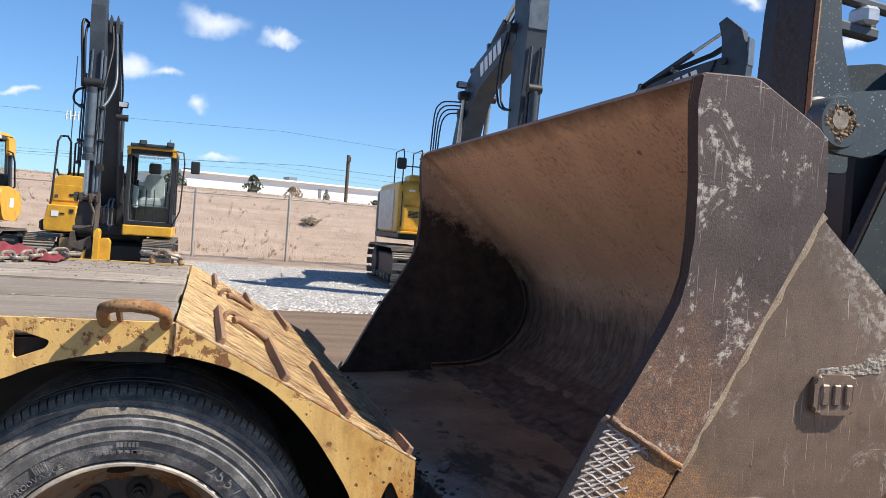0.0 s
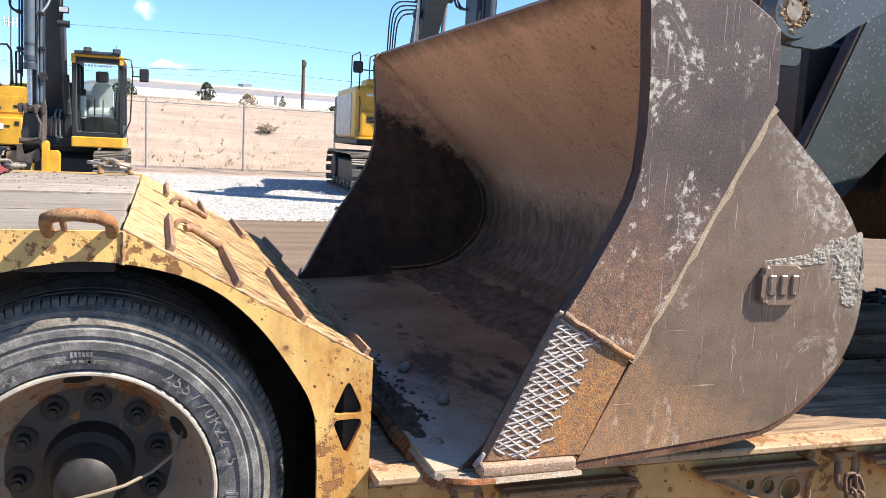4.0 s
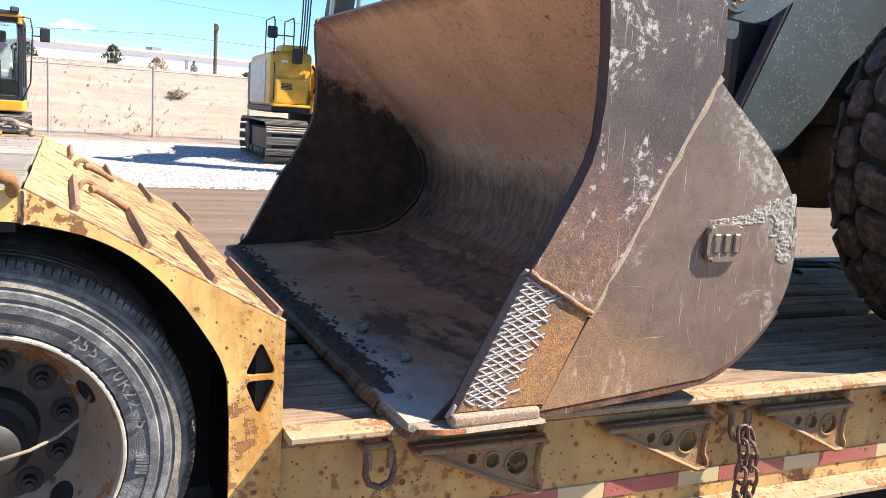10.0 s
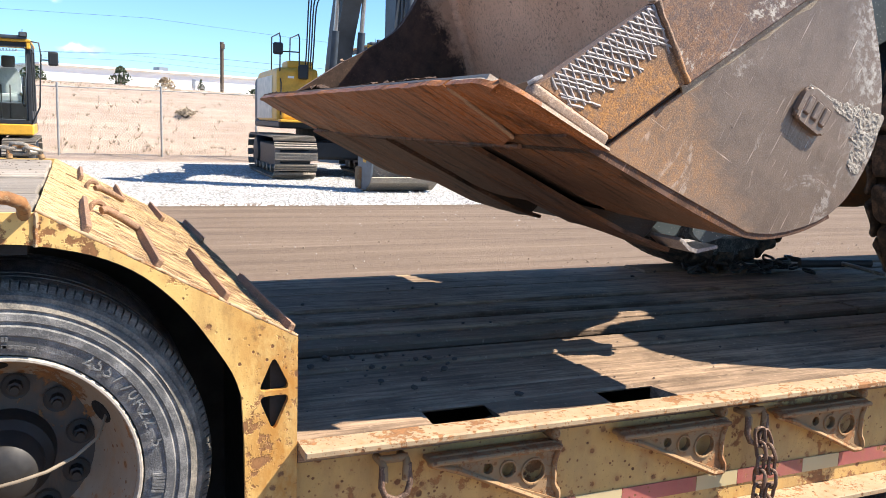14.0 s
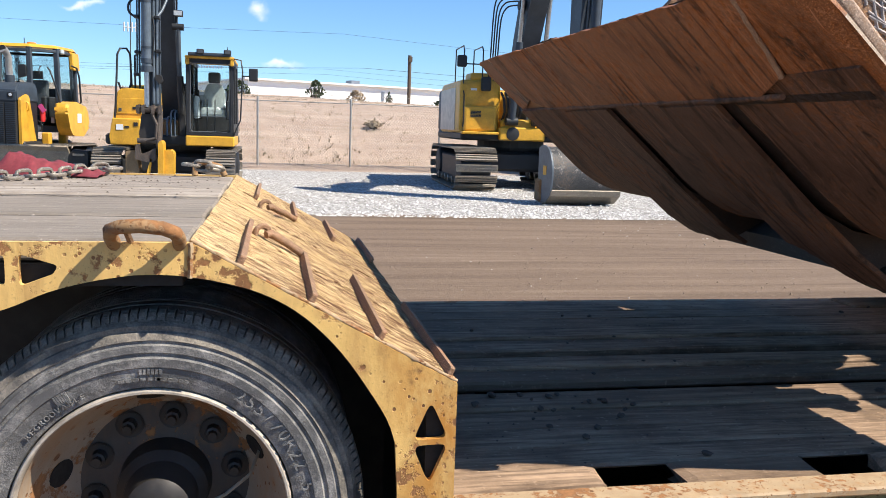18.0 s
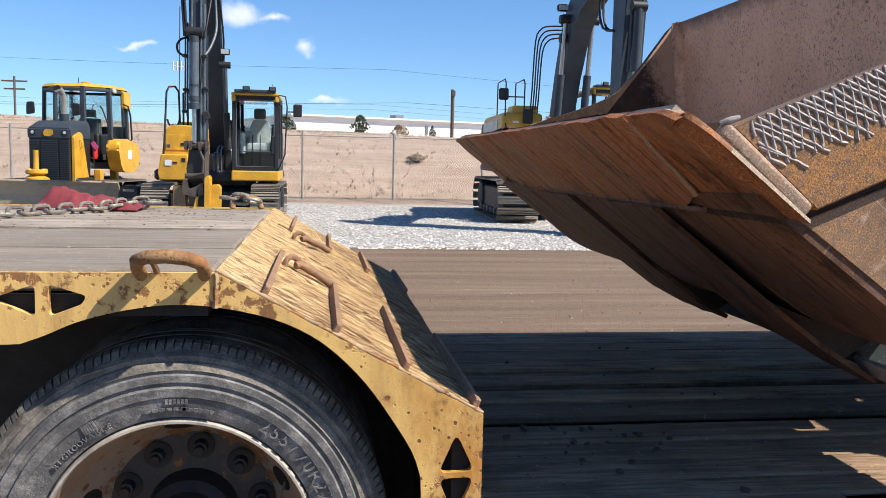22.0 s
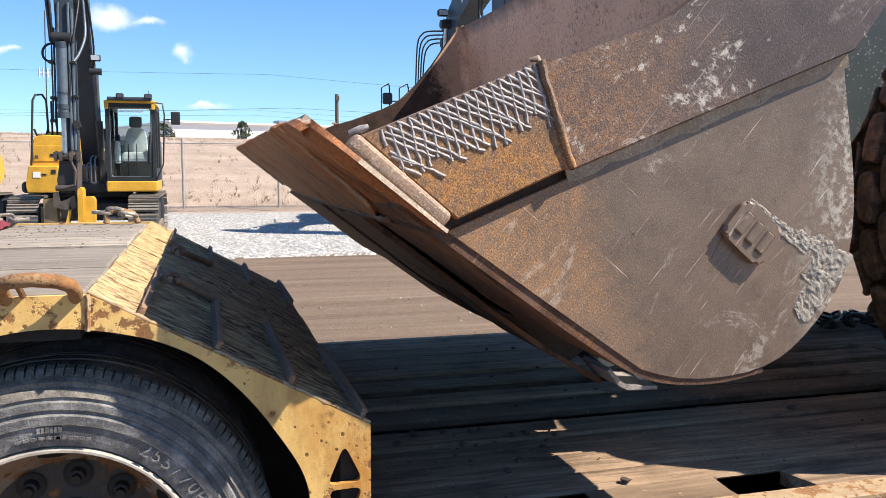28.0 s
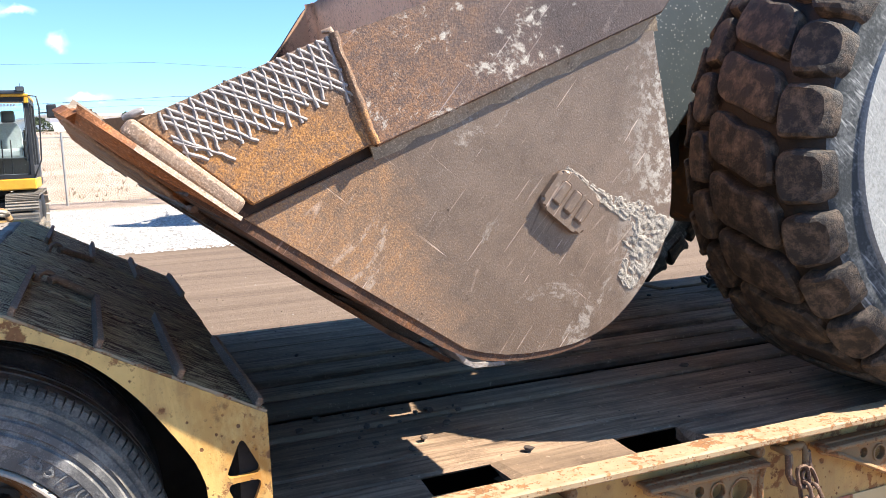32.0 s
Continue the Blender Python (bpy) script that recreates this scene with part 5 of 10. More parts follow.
def clods():
    r = random.Random(31)
    for i in range(52):
        if i < 26:
            x, y = r.gauss(1.15, 0.22), r.gauss(0.66, 0.12)
        else:
            x, y = r.uniform(0.8, 3.6), r.uniform(0.1, 2.1)
        if 0.80 < y < 0.97 or 1.22 < y < 1.39 or x < 0.75 or y < 0.19:
            continue
        bm = bmesh.new()
        s = r.uniform(0.005, 0.015)
        clump(bm, (x, y, DECK + s * 0.45 + 0.003), s, r, 0.6, 1)
        solo("dirt_clod", bm, SOIL, "small dark clod of dirt on the deck", "clod", "clods on the low deck", at=(x, y, DECK))
    V, F = [], []
    for i in range(800):
        x, y = (r.gauss(-0.35, 0.35), r.gauss(1.55, 0.25)) if i < 300 else (r.uniform(0.7, 4.5), r.uniform(0.2, 2.2))
        z = UP if i < 300 else DECK
        if i < 300 and (x > 0.05 or y > 2.2):
            continue
        if i >= 300 and (0.80 < y < 0.97 or 1.22 < y < 1.39):
            continue
        s = r.uniform(0.002, 0.006)
        b = len(V)
        V += [(x + s, y, z + .002), (x, y + s, z + .002), (x - s, y, z + .002), (x, y - s, z + .002), (x, y, z + s)]
        F += [(b, b + 1, b + 4), (b + 1, b + 2, b + 4), (b + 2, b + 3, b + 4), (b + 3, b, b + 4)]
    me = bpy.data.meshes.new("deck_grit")
    me.from_pydata(V, [], F)
    me.materials.append(SOIL)
    tagged(new("deck_grit", me), "fine dirt crumbs scattered on the trailer planks", "grit", kind="stuff")


clods()



# ---- the wheel loader ----
YS, WB = -0.15, 2.73          # near side of the bucket, its width
AX, AZ, RT = 3.51, 1.265, 0.79   # front axle, tyre radius
loader = thing("wheel_loader", (AX, 1.2, DECK), "graphite wheel loader with a large worn bucket on the trailer", "wheel loader")
PIV = (1.6, YS, 0.6)

BACK = [(1.727, 0.584), (1.821, 0.629), (1.913, 0.702), (1.985, 0.785), (2.014, 0.86), (2.025, 0.95), (2.020, 1.04), (1.991, 1.121), (1.923, 1.216), (1.837, 1.30), (1.735, 1.386)]


def build_bucket():
    # shell: floor, round back and forward-leaning top
    inner = [(0.80, 0.534), (1.05, 0.545), (1.40, 0.566), (1.62, 0.585), (1.76, 0.635), (1.87, 0.72), (1.945, 0.83), (1.968, 0.95), (1.945, 1.07), (1.88, 1.18), (1.79, 1.28), (1.62, 1.44), (1.40, 1.64), (1.275, 1.762)]
    line = smooth_line(inner, 3)
    bm = bmesh.new()
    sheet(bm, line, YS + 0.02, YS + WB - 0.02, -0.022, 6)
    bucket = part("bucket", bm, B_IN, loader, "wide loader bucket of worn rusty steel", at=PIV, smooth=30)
    top = [(1.655, 1.47), (1.650, 1.56), (1.645, 1.645), (1.615, 1.672), (1.435, 1.772), (1.41, 1.777), (1.275, 1.772), (1.268, 1.765), (1.262, 1.70), (1.270, 1.60), (1.279, 1.50), (1.281, 1.37), (1.275, 1.275), (1.255, 1.21), (1.224, 1.143), (1.142, 0.997), (1.093, 0.925)]
    front = [(1.655, 1.46), (1.295, 0.806)]
    cheek = top + [(1.296, 0.808)]
    for near in (True, False):
        f = (lambda d: YS + d) if near else (lambda d: YS + WB - d)
        ys = lambda a, b: (min(f(a), f(b)), max(f(a), f(b)))
        low = [(1.17, 0.536), (1.43, 0.559)] + smooth_line(BACK, 2) + [(1.657, 1.455)]
        bm = bmesh.new()
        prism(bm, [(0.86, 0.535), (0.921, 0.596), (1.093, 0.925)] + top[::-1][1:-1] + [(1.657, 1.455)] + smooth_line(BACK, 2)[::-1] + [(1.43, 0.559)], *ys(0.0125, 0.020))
        plate = part("inner_cheek", bm, CHEEK_IN, bucket, "inner cheek, brown above, dark steel with painted shade below", at=PIV)
        plate.data.materials.append(LIP_EDGE)
        for f_ in plate.data.polygons:
            f_.material_index = 1 if abs(f_.normal.y) < 0.5 and f_.normal.x < -0.3 else 0
        bm = bmesh.new()
        prism(bm, low, *ys(0.0, 0.014), 0.002)
        part("side_plate", bm, B_LOW, bucket, "grey worn side plate, rust along its foot", at=PIV)
        bm = bmesh.new()
        prism(bm, cheek, *ys(-0.027, 0.013), 0.004)
        plate = part("cheek_plate", bm, B_UP, bucket, "dark scuffed cheek plate with pale dried mud", at=PIV)
        plate.data.materials.append(LIP_EDGE)
        for f_ in plate.data.polygons:
            f_.material_index = 1 if abs(f_.normal.y) < 0.5 and f_.normal.x < -0.3 else 0
        bm = bmesh.new()
        k0, k1 = Vector((1.290, 0.800)), Vector((1.657, 1.462))
        n_ = Vector((0.874, -0.486))
        rows_ = []
        for t in np.linspace(0, 1, 22):
            p = k0.lerp(k1, t)
            w_ = 0.0105 + 0.0015 * math.sin(t * 31) + 0.001 * math.sin(t * 77)
            rows_.append([bm.verts.new((q_.x, f(d), q_.y)) for q_, d in ((p - n_ * 0.004, -0.0085), (p + n_ * w_, -0.0060), (p + n_ * w_ * 2.9, 0.0012), (p - n_ * 0.004, 0.0012))])
        for A, B in zip(rows_, rows_[1:]):
            for k in range(4):
                bm.faces.new((A[k], A[(k + 1) % 4], B[(k + 1) % 4], B[k]))
        bm.faces.new(rows_[0]), bm.faces.new(rows_[-1])
        part("weld_fillet", bm, B_FILLET, bucket, "scuffed weld fillet under the cheek plate, paled as a sunlit strip", at=PIV, smooth=40)
        bm = bmesh.new()
        prism(bm, [(0.905, 0.566), (0.924, 0.60), (1.086, 0.915), (1.10, 0.921), (1.288, 0.812), (1.165, 0.566)], *ys(-0.0290, 0.013), 0.004)
        part("side_cutter", bm, B_CUT, bucket, "rust-orange side cutter with hardfacing weld", at=PIV)
        bm = bmesh.new()
        box(bm, 0.893, 1.150, f(-0.018) - 0.025, f(-0.018) + 0.025, 0.529, 0.566, 0.015, 4)
        part("wear_shoe", bm, B_SHOE, bucket, "rounded wear shoe at the corner", at=PIV)
        r = random.Random(2)
        bm = bmesh.new()
        tube(bm, [(1.09 + 0.2 * t, f(-0.030), 0.926 - 0.118 * t + r.uniform(-.002, .002)) for t in np.linspace(0, 1, 16)], [0.008 + r.uniform(0, .003) for _ in range(16)], 6)
        part("weld_bead", bm, B_CUT, bucket, "thick rusty weld bead", at=PIV, smooth=60)
        bm = bmesh.new()
        tube(bm, [(0.886, f(-0.018), 0.556), (0.897, f(-0.027), 0.576), (0.905, f(-0.029), 0.590)], [0.006, 0.008, 0.005], 6)
        part("weld_blob", bm, WELD, bucket, "lumpy weld", at=PIV, smooth=60)
        bm = bmesh.new()
        tube(bm, [(1.075, f(-0.016), 0.918), (1.084, f(-0.024), 0.929), (1.098, f(-0.026), 0.926)], [0.004, 0.0075, 0.004], 6)
        part("weld_blob", bm, B_SHOE, bucket, at=PIV, smooth=60)
        if near:
            build_hatch(bucket, f)
            # raised maker's badge, and the dried mud that runs from it to the back edge
            pad = rounded([(1.668, 0.952), (1.668, 1.027), (1.684, 1.043), (1.786, 1.043), (1.803, 1.027), (1.803, 0.952), (1.787, 0.938), (1.683, 0.938)], 0.02, 4)
            bm = bmesh.new()
            prism(bm, pad, f(-0.020), f(0.0), 0.006)
            badge = part("maker_badge", bm, B_LOW, bucket, "raised cast badge with worn block marks", at=PIV)
            for cx in (1.700, 1.736, 1.772):
                bm = bmesh.new()
                box(bm, cx - 0.013, cx + 0.013, f(-0.026), f(-0.018), 0.962, 1.020, 0.005)
                part("badge_mark", bm, B_LOW, badge)
            bm = bmesh.new()
            spine = smooth_line([(1.685, 1.048), (1.76, 1.050), (1.84, 1.060), (1.905, 1.078), (1.955, 1.072), (1.982, 1.03), (1.985, 0.975), (1.968, 0.93)], 26)
            wide = np.interp(np.linspace(0, 1, len(spine)), [0, 0.2, 0.4, 0.58, 0.72, 0.85, 1.0], [0.008, 0.017, 0.030, 0.066, 0.080, 0.060, 0.022])
            grid = []
            for i_, (cx, cz) in enumerate(spine):
                ax, az = spine[max(i_ - 1, 0)]
                bx_, bz = spine[min(i_ + 1, len(spine) - 1)]
                nx, nz = Vector((-(bz - az), bx_ - ax)).normalized()
                row = []
                for k in range(41):
                    e = (k - 20) / 20
                    w_ = wide[i_] * (1 + 0.35 * noise.noise((i_ * 0.10, 3.0 * (e > 0), 7)) + 0.14 * noise.noise((i_ * 0.45, 3.0 * (e > 0), 9)))
                    px, pz = cx + nx * e * w_, cz + nz * e * w_
                    lump = min(1.0, 2.2 * (1 - e * e)) * (0.0032 + 0.0026 * noise.noise((px * 38, pz * 38, 2)) + 0.0028 * noise.noise((px * 105, pz * 105, 5)) + 0.0016 * noise.noise((px * 260, pz * 260, 8)))
                    row.append(bm.verts.new((min(px, 2.008), f(0.002) - max(0, lump), pz)))
                grid.append(row)
            for A, B in zip(grid, grid[1:]):
                for k in range(40):
                    bm.faces.new((A[k], A[k + 1], B[k + 1], B[k]))
            part("mud_crust", bm, CEMENT, bucket, "crust of pale dried mud", at=PIV, smooth=50)
    # cutting edge: a long middle blade and a pointed end segment at each side, joined by a weld
    yn, yf = YS - 0.045, YS + WB + 0.045
    ends = [(0.782, 0.070), (0.782, yn), (1.158, yn - 0.012), (1.065, 0.122)]
    middle = [(0.780, 0.084), (1.060, 0.136), (1.125, 0.30), (1.125, yf - 0.495), (1.060, yf - 0.331), (0.780, yf - 0.279)]
    far_end = [(x, yf + yn - y) for x, y in ends[::-1]]
    for nm, shape, text in (("end_segment", ends, "rust-brown end segment of the cutting edge, pointed at the back"), ("cutting_edge", middle, "scoured rust-brown cutting edge with chipped lip"), ("end_segment", far_end, "")):
        corner = [k for k, (x, y) in enumerate(shape) if x < 0.9 and not 0.2 < y + 0.0 < yf - 0.3 and (abs(y - yn) < 0.01 or abs(y - yf) < 0.01)]
        pts = []
        for k, q_ in enumerate(shape):
            if k in corner:
                a_, b_ = Vector(shape[k - 1]), Vector(shape[(k + 1) % len(shape)])
                c_ = Vector(q_)
                u_, v_ = (a_ - c_).normalized() * 0.105, (b_ - c_).normalized() * 0.15
                pts += [tuple(c_ + u_ * (1 - t) ** 2 + v_ * t ** 2) for t in np.linspace(0, 1, 10)]
            else:
                pts.append(q_)
        bm = bmesh.new()
        lo = [bm.verts.new((x, y + (0.055 if y < yn + 0.03 else -0.055 if y > yf - 0.03 else 0) * min(1, (1.16 - x) / 0.1), 0.497 + (x - 0.77) * 0.015 + (0.022 * min(1, max(0, (x - 1.02) / 0.13)) if nm == "end_segment" else 0))) for x, y in pts]
        rim_ = [bm.verts.new((x + (0.008 if x < 0.86 else 0), y, 0.515 + (x - 0.77) * 0.030)) for x, y in pts]
        hi = [bm.verts.new((x + (0.022 if x < 0.80 else 0), y + (0.006 if y < yn + 0.02 else 0), 0.529 + (x - 0.77) * 0.015)) for x, y in pts]
        bm.faces.new(lo[::-1]), bm.faces.new(hi)
        for i in range(len(pts)):
            j = (i + 1) % len(pts)
            bm.faces.new((lo[i], lo[j], rim_[j], rim_[i]))
            bm.faces.new((rim_[i], rim_[j], hi[j], hi[i]))
        if nm == "cutting_edge":
            bm.edges.ensure_lookup_table()
            lip = [e for e in bm.edges if abs(e.verts[0].co.y - e.verts[1].co.y) > 1.0 and max(v.co.x for v in e.verts) < 0.85]
            bmesh.ops.subdivide_edges(bm, edges=lip, cuts=80)
            for v in bm.verts:
                if v.co.x < 0.85 and v.co.z < 0.52 and 0.1 < v.co.y < yf - 0.3:
                    v.co.x += 0.010 * noise.noise((v.co.y * 7, 1, 0)) + 0.008 * max(0, noise.noise((v.co.y * 31, 2, 0)))
                    v.co.z += 0.004 * noise.noise((v.co.y * 23, 5, 0))
        edge_ = part(nm, bm, B_EDGE, bucket, text, at=PIV)
        if nm == "end_segment":
            edge_.data.materials.append(B_SCOUR)
            for f_ in edge_.data.polygons:
                f_.material_index = 1 if f_.normal.z > 0.5 else 0
    q = random.Random(58)
    for y0_, sgn in ((0.077, 1), (yf - 0.272, -1)):
        bm = bmesh.new()
        tube(bm, [(0.80 + 0.26 * t, y0_ + sgn * 0.052 * t, 0.500 + q.uniform(-.002, .002)) for t in np.linspace(0, 1, 14)], [0.006 + q.uniform(0, .003) for _ in range(14)], 6)
        part("weld_bead", bm, B_SHOE, bucket, "rough weld between the edge segments", at=PIV, smooth=60)
    bm = bmesh.new()
    tube(bm, [(1.128, 0.20 + 2.1 * t, 0.505 + q.uniform(-.003, .003)) for t in np.linspace(0, 1, 60)], [0.008 + q.uniform(0, .004) for _ in range(60)], 6)
    part("weld_bead", bm, B_UNDER, bucket, "long weld behind the cutting edge", at=PIV, smooth=60)
    for k in range(9):
        y = YS + 0.2 + k * (WB - 0.4) / 8
        part("edge_bolt", lathe(bmesh.new(), [(0.0, 0.012), (0.014, 0.011), (0.022, 0.003), (0.023, -0.004)], (0.86, y, 0.535), 12, "z"), B_SHOE, bucket, "worn plough-bolt head", at=PIV, smooth=50)
    # underside: floor skin, skid bars and heel strips
    out = [(1.13, 0.512), (1.40, 0.538), (1.60, 0.553), (1.74, 0.588)] + [(x + 0.002, z - 0.002) for x, z in BACK[1:]]
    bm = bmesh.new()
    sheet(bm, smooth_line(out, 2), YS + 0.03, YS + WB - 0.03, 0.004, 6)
    part("outer_skin", bm, B_SKIN, bucket, "oily underside skin, darkened for the shade in its grooves", at=PIV, smooth=30)
    q = random.Random(71)
    bend = [(1.13, 0.499), (1.40, 0.512), (1.60, 0.522), (1.745, 0.558), (1.85, 0.612), (1.94, 0.688), (2.01, 0.778)]
    heel = [(1.06, 0.508), (1.43, 0.534), (1.60, 0.549), (1.735, 0.570), (1.830, 0.616), (1.922, 0.690), (1.992, 0.772)]
    for ya, yb, stop in ((YS + 0.004, 0.47, 7), (0.60, 1.31, 6), (1.44, 2.575, 6)):
        curve = smooth_line(bend[:stop] if ya > 0 else heel, 4)
        bm = bmesh.new()
        sheet(bm, curve, ya, yb, 0.018 if ya > 0 else 0.032, 8)
        part("wear_plate", bm, B_UNDER, bucket, "rust-brown wear plate under the bucket", at=PIV, smooth=25)
        for e in (ya, yb):
            if 0.1 < e < 2.4:
                bm = bmesh.new()
                tube(bm, [(x, e, z + 0.008 + q.uniform(-.002, .002)) for x, z in curve[:-1]], [0.008 + q.uniform(0, .003) for _ in curve[:-1]], 5)
                part("weld_bead", bm, B_UNDER, bucket, at=PIV, smooth=60)
    # two straight skids run on past the curve to the coupler
    for ya, yb in ((0.545, 0.94), (1.40, 1.89)):
        bm = bmesh.new()
        sheet(bm, [(1.14, 0.494), (1.40, 0.507), (1.62, 0.518), (1.85, 0.536)] + ([(2.065, 0.571)] if ya < 1 else [(2.02, 0.566)]), ya, yb, 0.016, 8)
        for v in bm.verts:
            if v.co.x > 1.9:
                v.co.x += 0.03 * noise.noise((v.co.y * 7, 0, 1)) - (0.12 * ((v.co.y - ya) / (yb - ya)) ** 2 if ya < 1 else 0.03)
        skid = part("skid", bm, B_UNDER, bucket, "straight rusty skid plate", at=PIV)
        for y in (ya + 0.02, yb - 0.04):
            bm = bmesh.new()
            prism(bm, [(1.62, 0.536), (1.85, 0.553), (1.94, 0.566), (1.99, 0.74), (1.9, 0.67), (1.78, 0.59)], y, y + 0.02)
            part("skid_web", bm, B_SKIN, skid, at=PIV)
    # coupler hooks behind the bucket
    y = 0.58
    bm = bmesh.new()
    holed_plate(bm, rounded([(2.03, 0.655), (2.10, 0.645), (2.215, 0.75), (2.225, 0.86), (2.15, 0.92), (2.02, 0.97), (2.00, 0.80)], 0.02, 3), [circle(2.10, 0.885, 0.026, 14)], YS + y + 0.01, YS + y + 0.032)
    part("coupler_ear", bm, ARM, bucket, "grey coupler ear plate", at=PIV)
    bm = bmesh.new()
    prism(bm, [(1.99, 0.602), (2.05, 0.590), (2.085, 0.598), (2.165, 0.660), (2.157, 0.670), (2.078, 0.611), (2.05, 0.604), (1.992, 0.616)], YS + y + 0.0, YS + y + 0.18, 0.002)
    part("coupler_lip", bm, WELD, bucket, "bare steel coupler lip", at=PIV)
    part("coupler_pin", lathe(bmesh.new(), [(0.0, -0.09), (0.016, -0.09), (0.018, -0.075), (0.034, -0.07), (0.046, -0.05), (0.050, 0.0), (0.045, 0.06)], (2.15, YS + y, 0.815), 14), MUD, bucket, "coupler pin packed with dried mud", at=PIV, smooth=40)
    bm = bmesh.new()
    prism(bm, [(1.985, 0.63), (2.09, 0.625), (2.12, 0.66), (2.13, 1.04), (2.03, 1.06)], 0.62, 1.80, 0.008)
    part("coupler_frame", bm, ARM, bucket, "graphite cross plate of the coupler", at=PIV)
    # dirt left lying on the floor: a broken ridge along the heel, and crumbs on the lip
    rr = random.Random(3)
    fx, fz = [0.8, 1.05, 1.4, 1.62, 1.76, 1.87], [0.534, 0.545, 0.566, 0.585, 0.635, 0.72]
    bm = bmesh.new()
    nx, ny = 46, 190
    grid = []
    for j in range(ny + 1):
        y = YS + 0.06 + (WB - 0.12) * j / ny
        row = []
        for i in range(nx + 1):
            x = 1.02 + 0.83 * i / nx
            heel = math.exp(-((x - 1.60 + 0.10 * noise.noise((y * 1.7, 3, 0))) / 0.13) ** 2)
            h = heel * (0.030 + 0.030 * noise.noise((x * 9, y * 2.2, 1)) + 0.022 * noise.noise((x * 24, y * 7, 4))) + 0.010 * noise.noise((x * 30, y * 12, 8)) - 0.012
            h += 0.016 * max(0, noise.noise((x * 5.0, y * 1.3, 12)) - 0.12)
            row.append(bm.verts.new((x, y, float(np.interp(x, fx, fz)) + max(-0.004, h))))
        grid.append(row)
    for A, B in zip(grid, grid[1:]):
        for i in range(nx):
            bm.faces.new((A[i], A[i + 1], B[i + 1], B[i]))
    tagged(part("heel_dirt", bm, HEEL_DIRT, bucket, "dark ridge of packed dirt along the bucket's heel", at=PIV, smooth=60), kind="stuff")
    bm = bmesh.new()
    nx, ny = 20, 300
    grid = []
    for j in range(ny + 1):
        y = YS + 0.24 + (WB - 0.36) * j / ny
        row = []
        for i in range(nx + 1):
            x = 0.798 + 0.17 * i / nx
            mid_ = 0.834 + 0.016 * noise.noise((y * 2.3, 8, 0))
            fat = max(0.0, 0.75 + 0.9 * noise.noise((y * 2.9, 4, 2))) * min(1, (y - YS - 0.2) / 0.25)
            h = math.exp(-((x - mid_) / (0.030 + 0.012 * noise.noise((y * 4, 2, 0)))) ** 2) * fat * 0.026 * (1 + 0.9 * noise.noise((x * 60, y * 22, 1)) + 0.7 * noise.noise((x * 140, y * 60, 3))) - 0.003
            row.append(bm.verts.new((x, y, 0.534 + (x - 0.8) * 0.044 + max(-0.004, h))))
        grid.append(row)
    for A, B in zip(grid, grid[1:]):
        for i in range(nx):
            bm.faces.new((A[i], A[i + 1], B[i + 1], B[i]))
    for i in range(340):
        x, y = 0.83 + abs(rr.gauss(0, 0.045)), YS + rr.uniform(0.35, WB - 0.06)
        clump(bm, (x, y, 0.538), rr.uniform(0.004, 0.012), rr, 0.8, 1)
    tagged(part("lip_soil", bm, LIP_SOIL, bucket, "ridge of dark crumbly soil behind the lip", at=PIV), kind="stuff")
    for x, y, r_ in ((0.956, 0.702, 0.022), (0.979, 0.348, 0.021)):
        bm = bmesh.new()
        clump(bm, (x, y, 0.541 + r_ * 0.6), r_, rr, 0.75, 2)
        part("stone", bm, B_SCOUR, bucket, "rounded grey stone on the bucket floor", at=PIV, smooth=60)
    # rounded corner where the back runs into the far cheek, with its rubbed weld
    fil = smooth_line(inner[2:], 3)
    bm = bmesh.new()
    rows_ = []
    yc_, rad = YS + WB - 0.021, 0.04
    for i_, (x, z) in enumerate(fil):
        a_, b_ = Vector(fil[max(i_ - 1, 0)]), Vector(fil[min(i_ + 1, len(fil) - 1)])
        d_ = (b_ - a_).normalized()
        n_ = Vector((-d_.y, d_.x))
        rows_.append([bm.verts.new((x + n_.x * (rad * (1 - math.sin(q_)) + 0.001), yc_ - rad * (1 - math.cos(q_)), z + n_.y * (rad * (1 - math.sin(q_)) + 0.001))) for q_ in np.linspace(0, math.pi / 2, 7)])
    for A, B in zip(rows_, rows_[1:]):
        for k in range(6):
            bm.faces.new((A[k], A[k + 1], B[k + 1], B[k]))
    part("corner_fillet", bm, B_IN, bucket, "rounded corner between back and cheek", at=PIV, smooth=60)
    bm = bmesh.new()
    arc = [p_ for p_ in fil if p_[1] < 1.12]
    pts = []
    for i_, (x, z) in enumerate(arc):
        a_, b_ = Vector(arc[max(i_ - 1, 0)]), Vector(arc[min(i_ + 1, len(arc) - 1)])
        n_ = Vector((-(b_ - a_).y, (b_ - a_).x)).normalized()
        pts.append((x + n_.x * 0.03, yc_ - 0.012, z + n_.y * 0.03))
    tube(bm, pts, 0.006, 6)
    part("corner_weld", bm, CHEEK_IN, bucket, "rubbed weld line round the cheek", at=PIV, smooth=60)
    return bucket


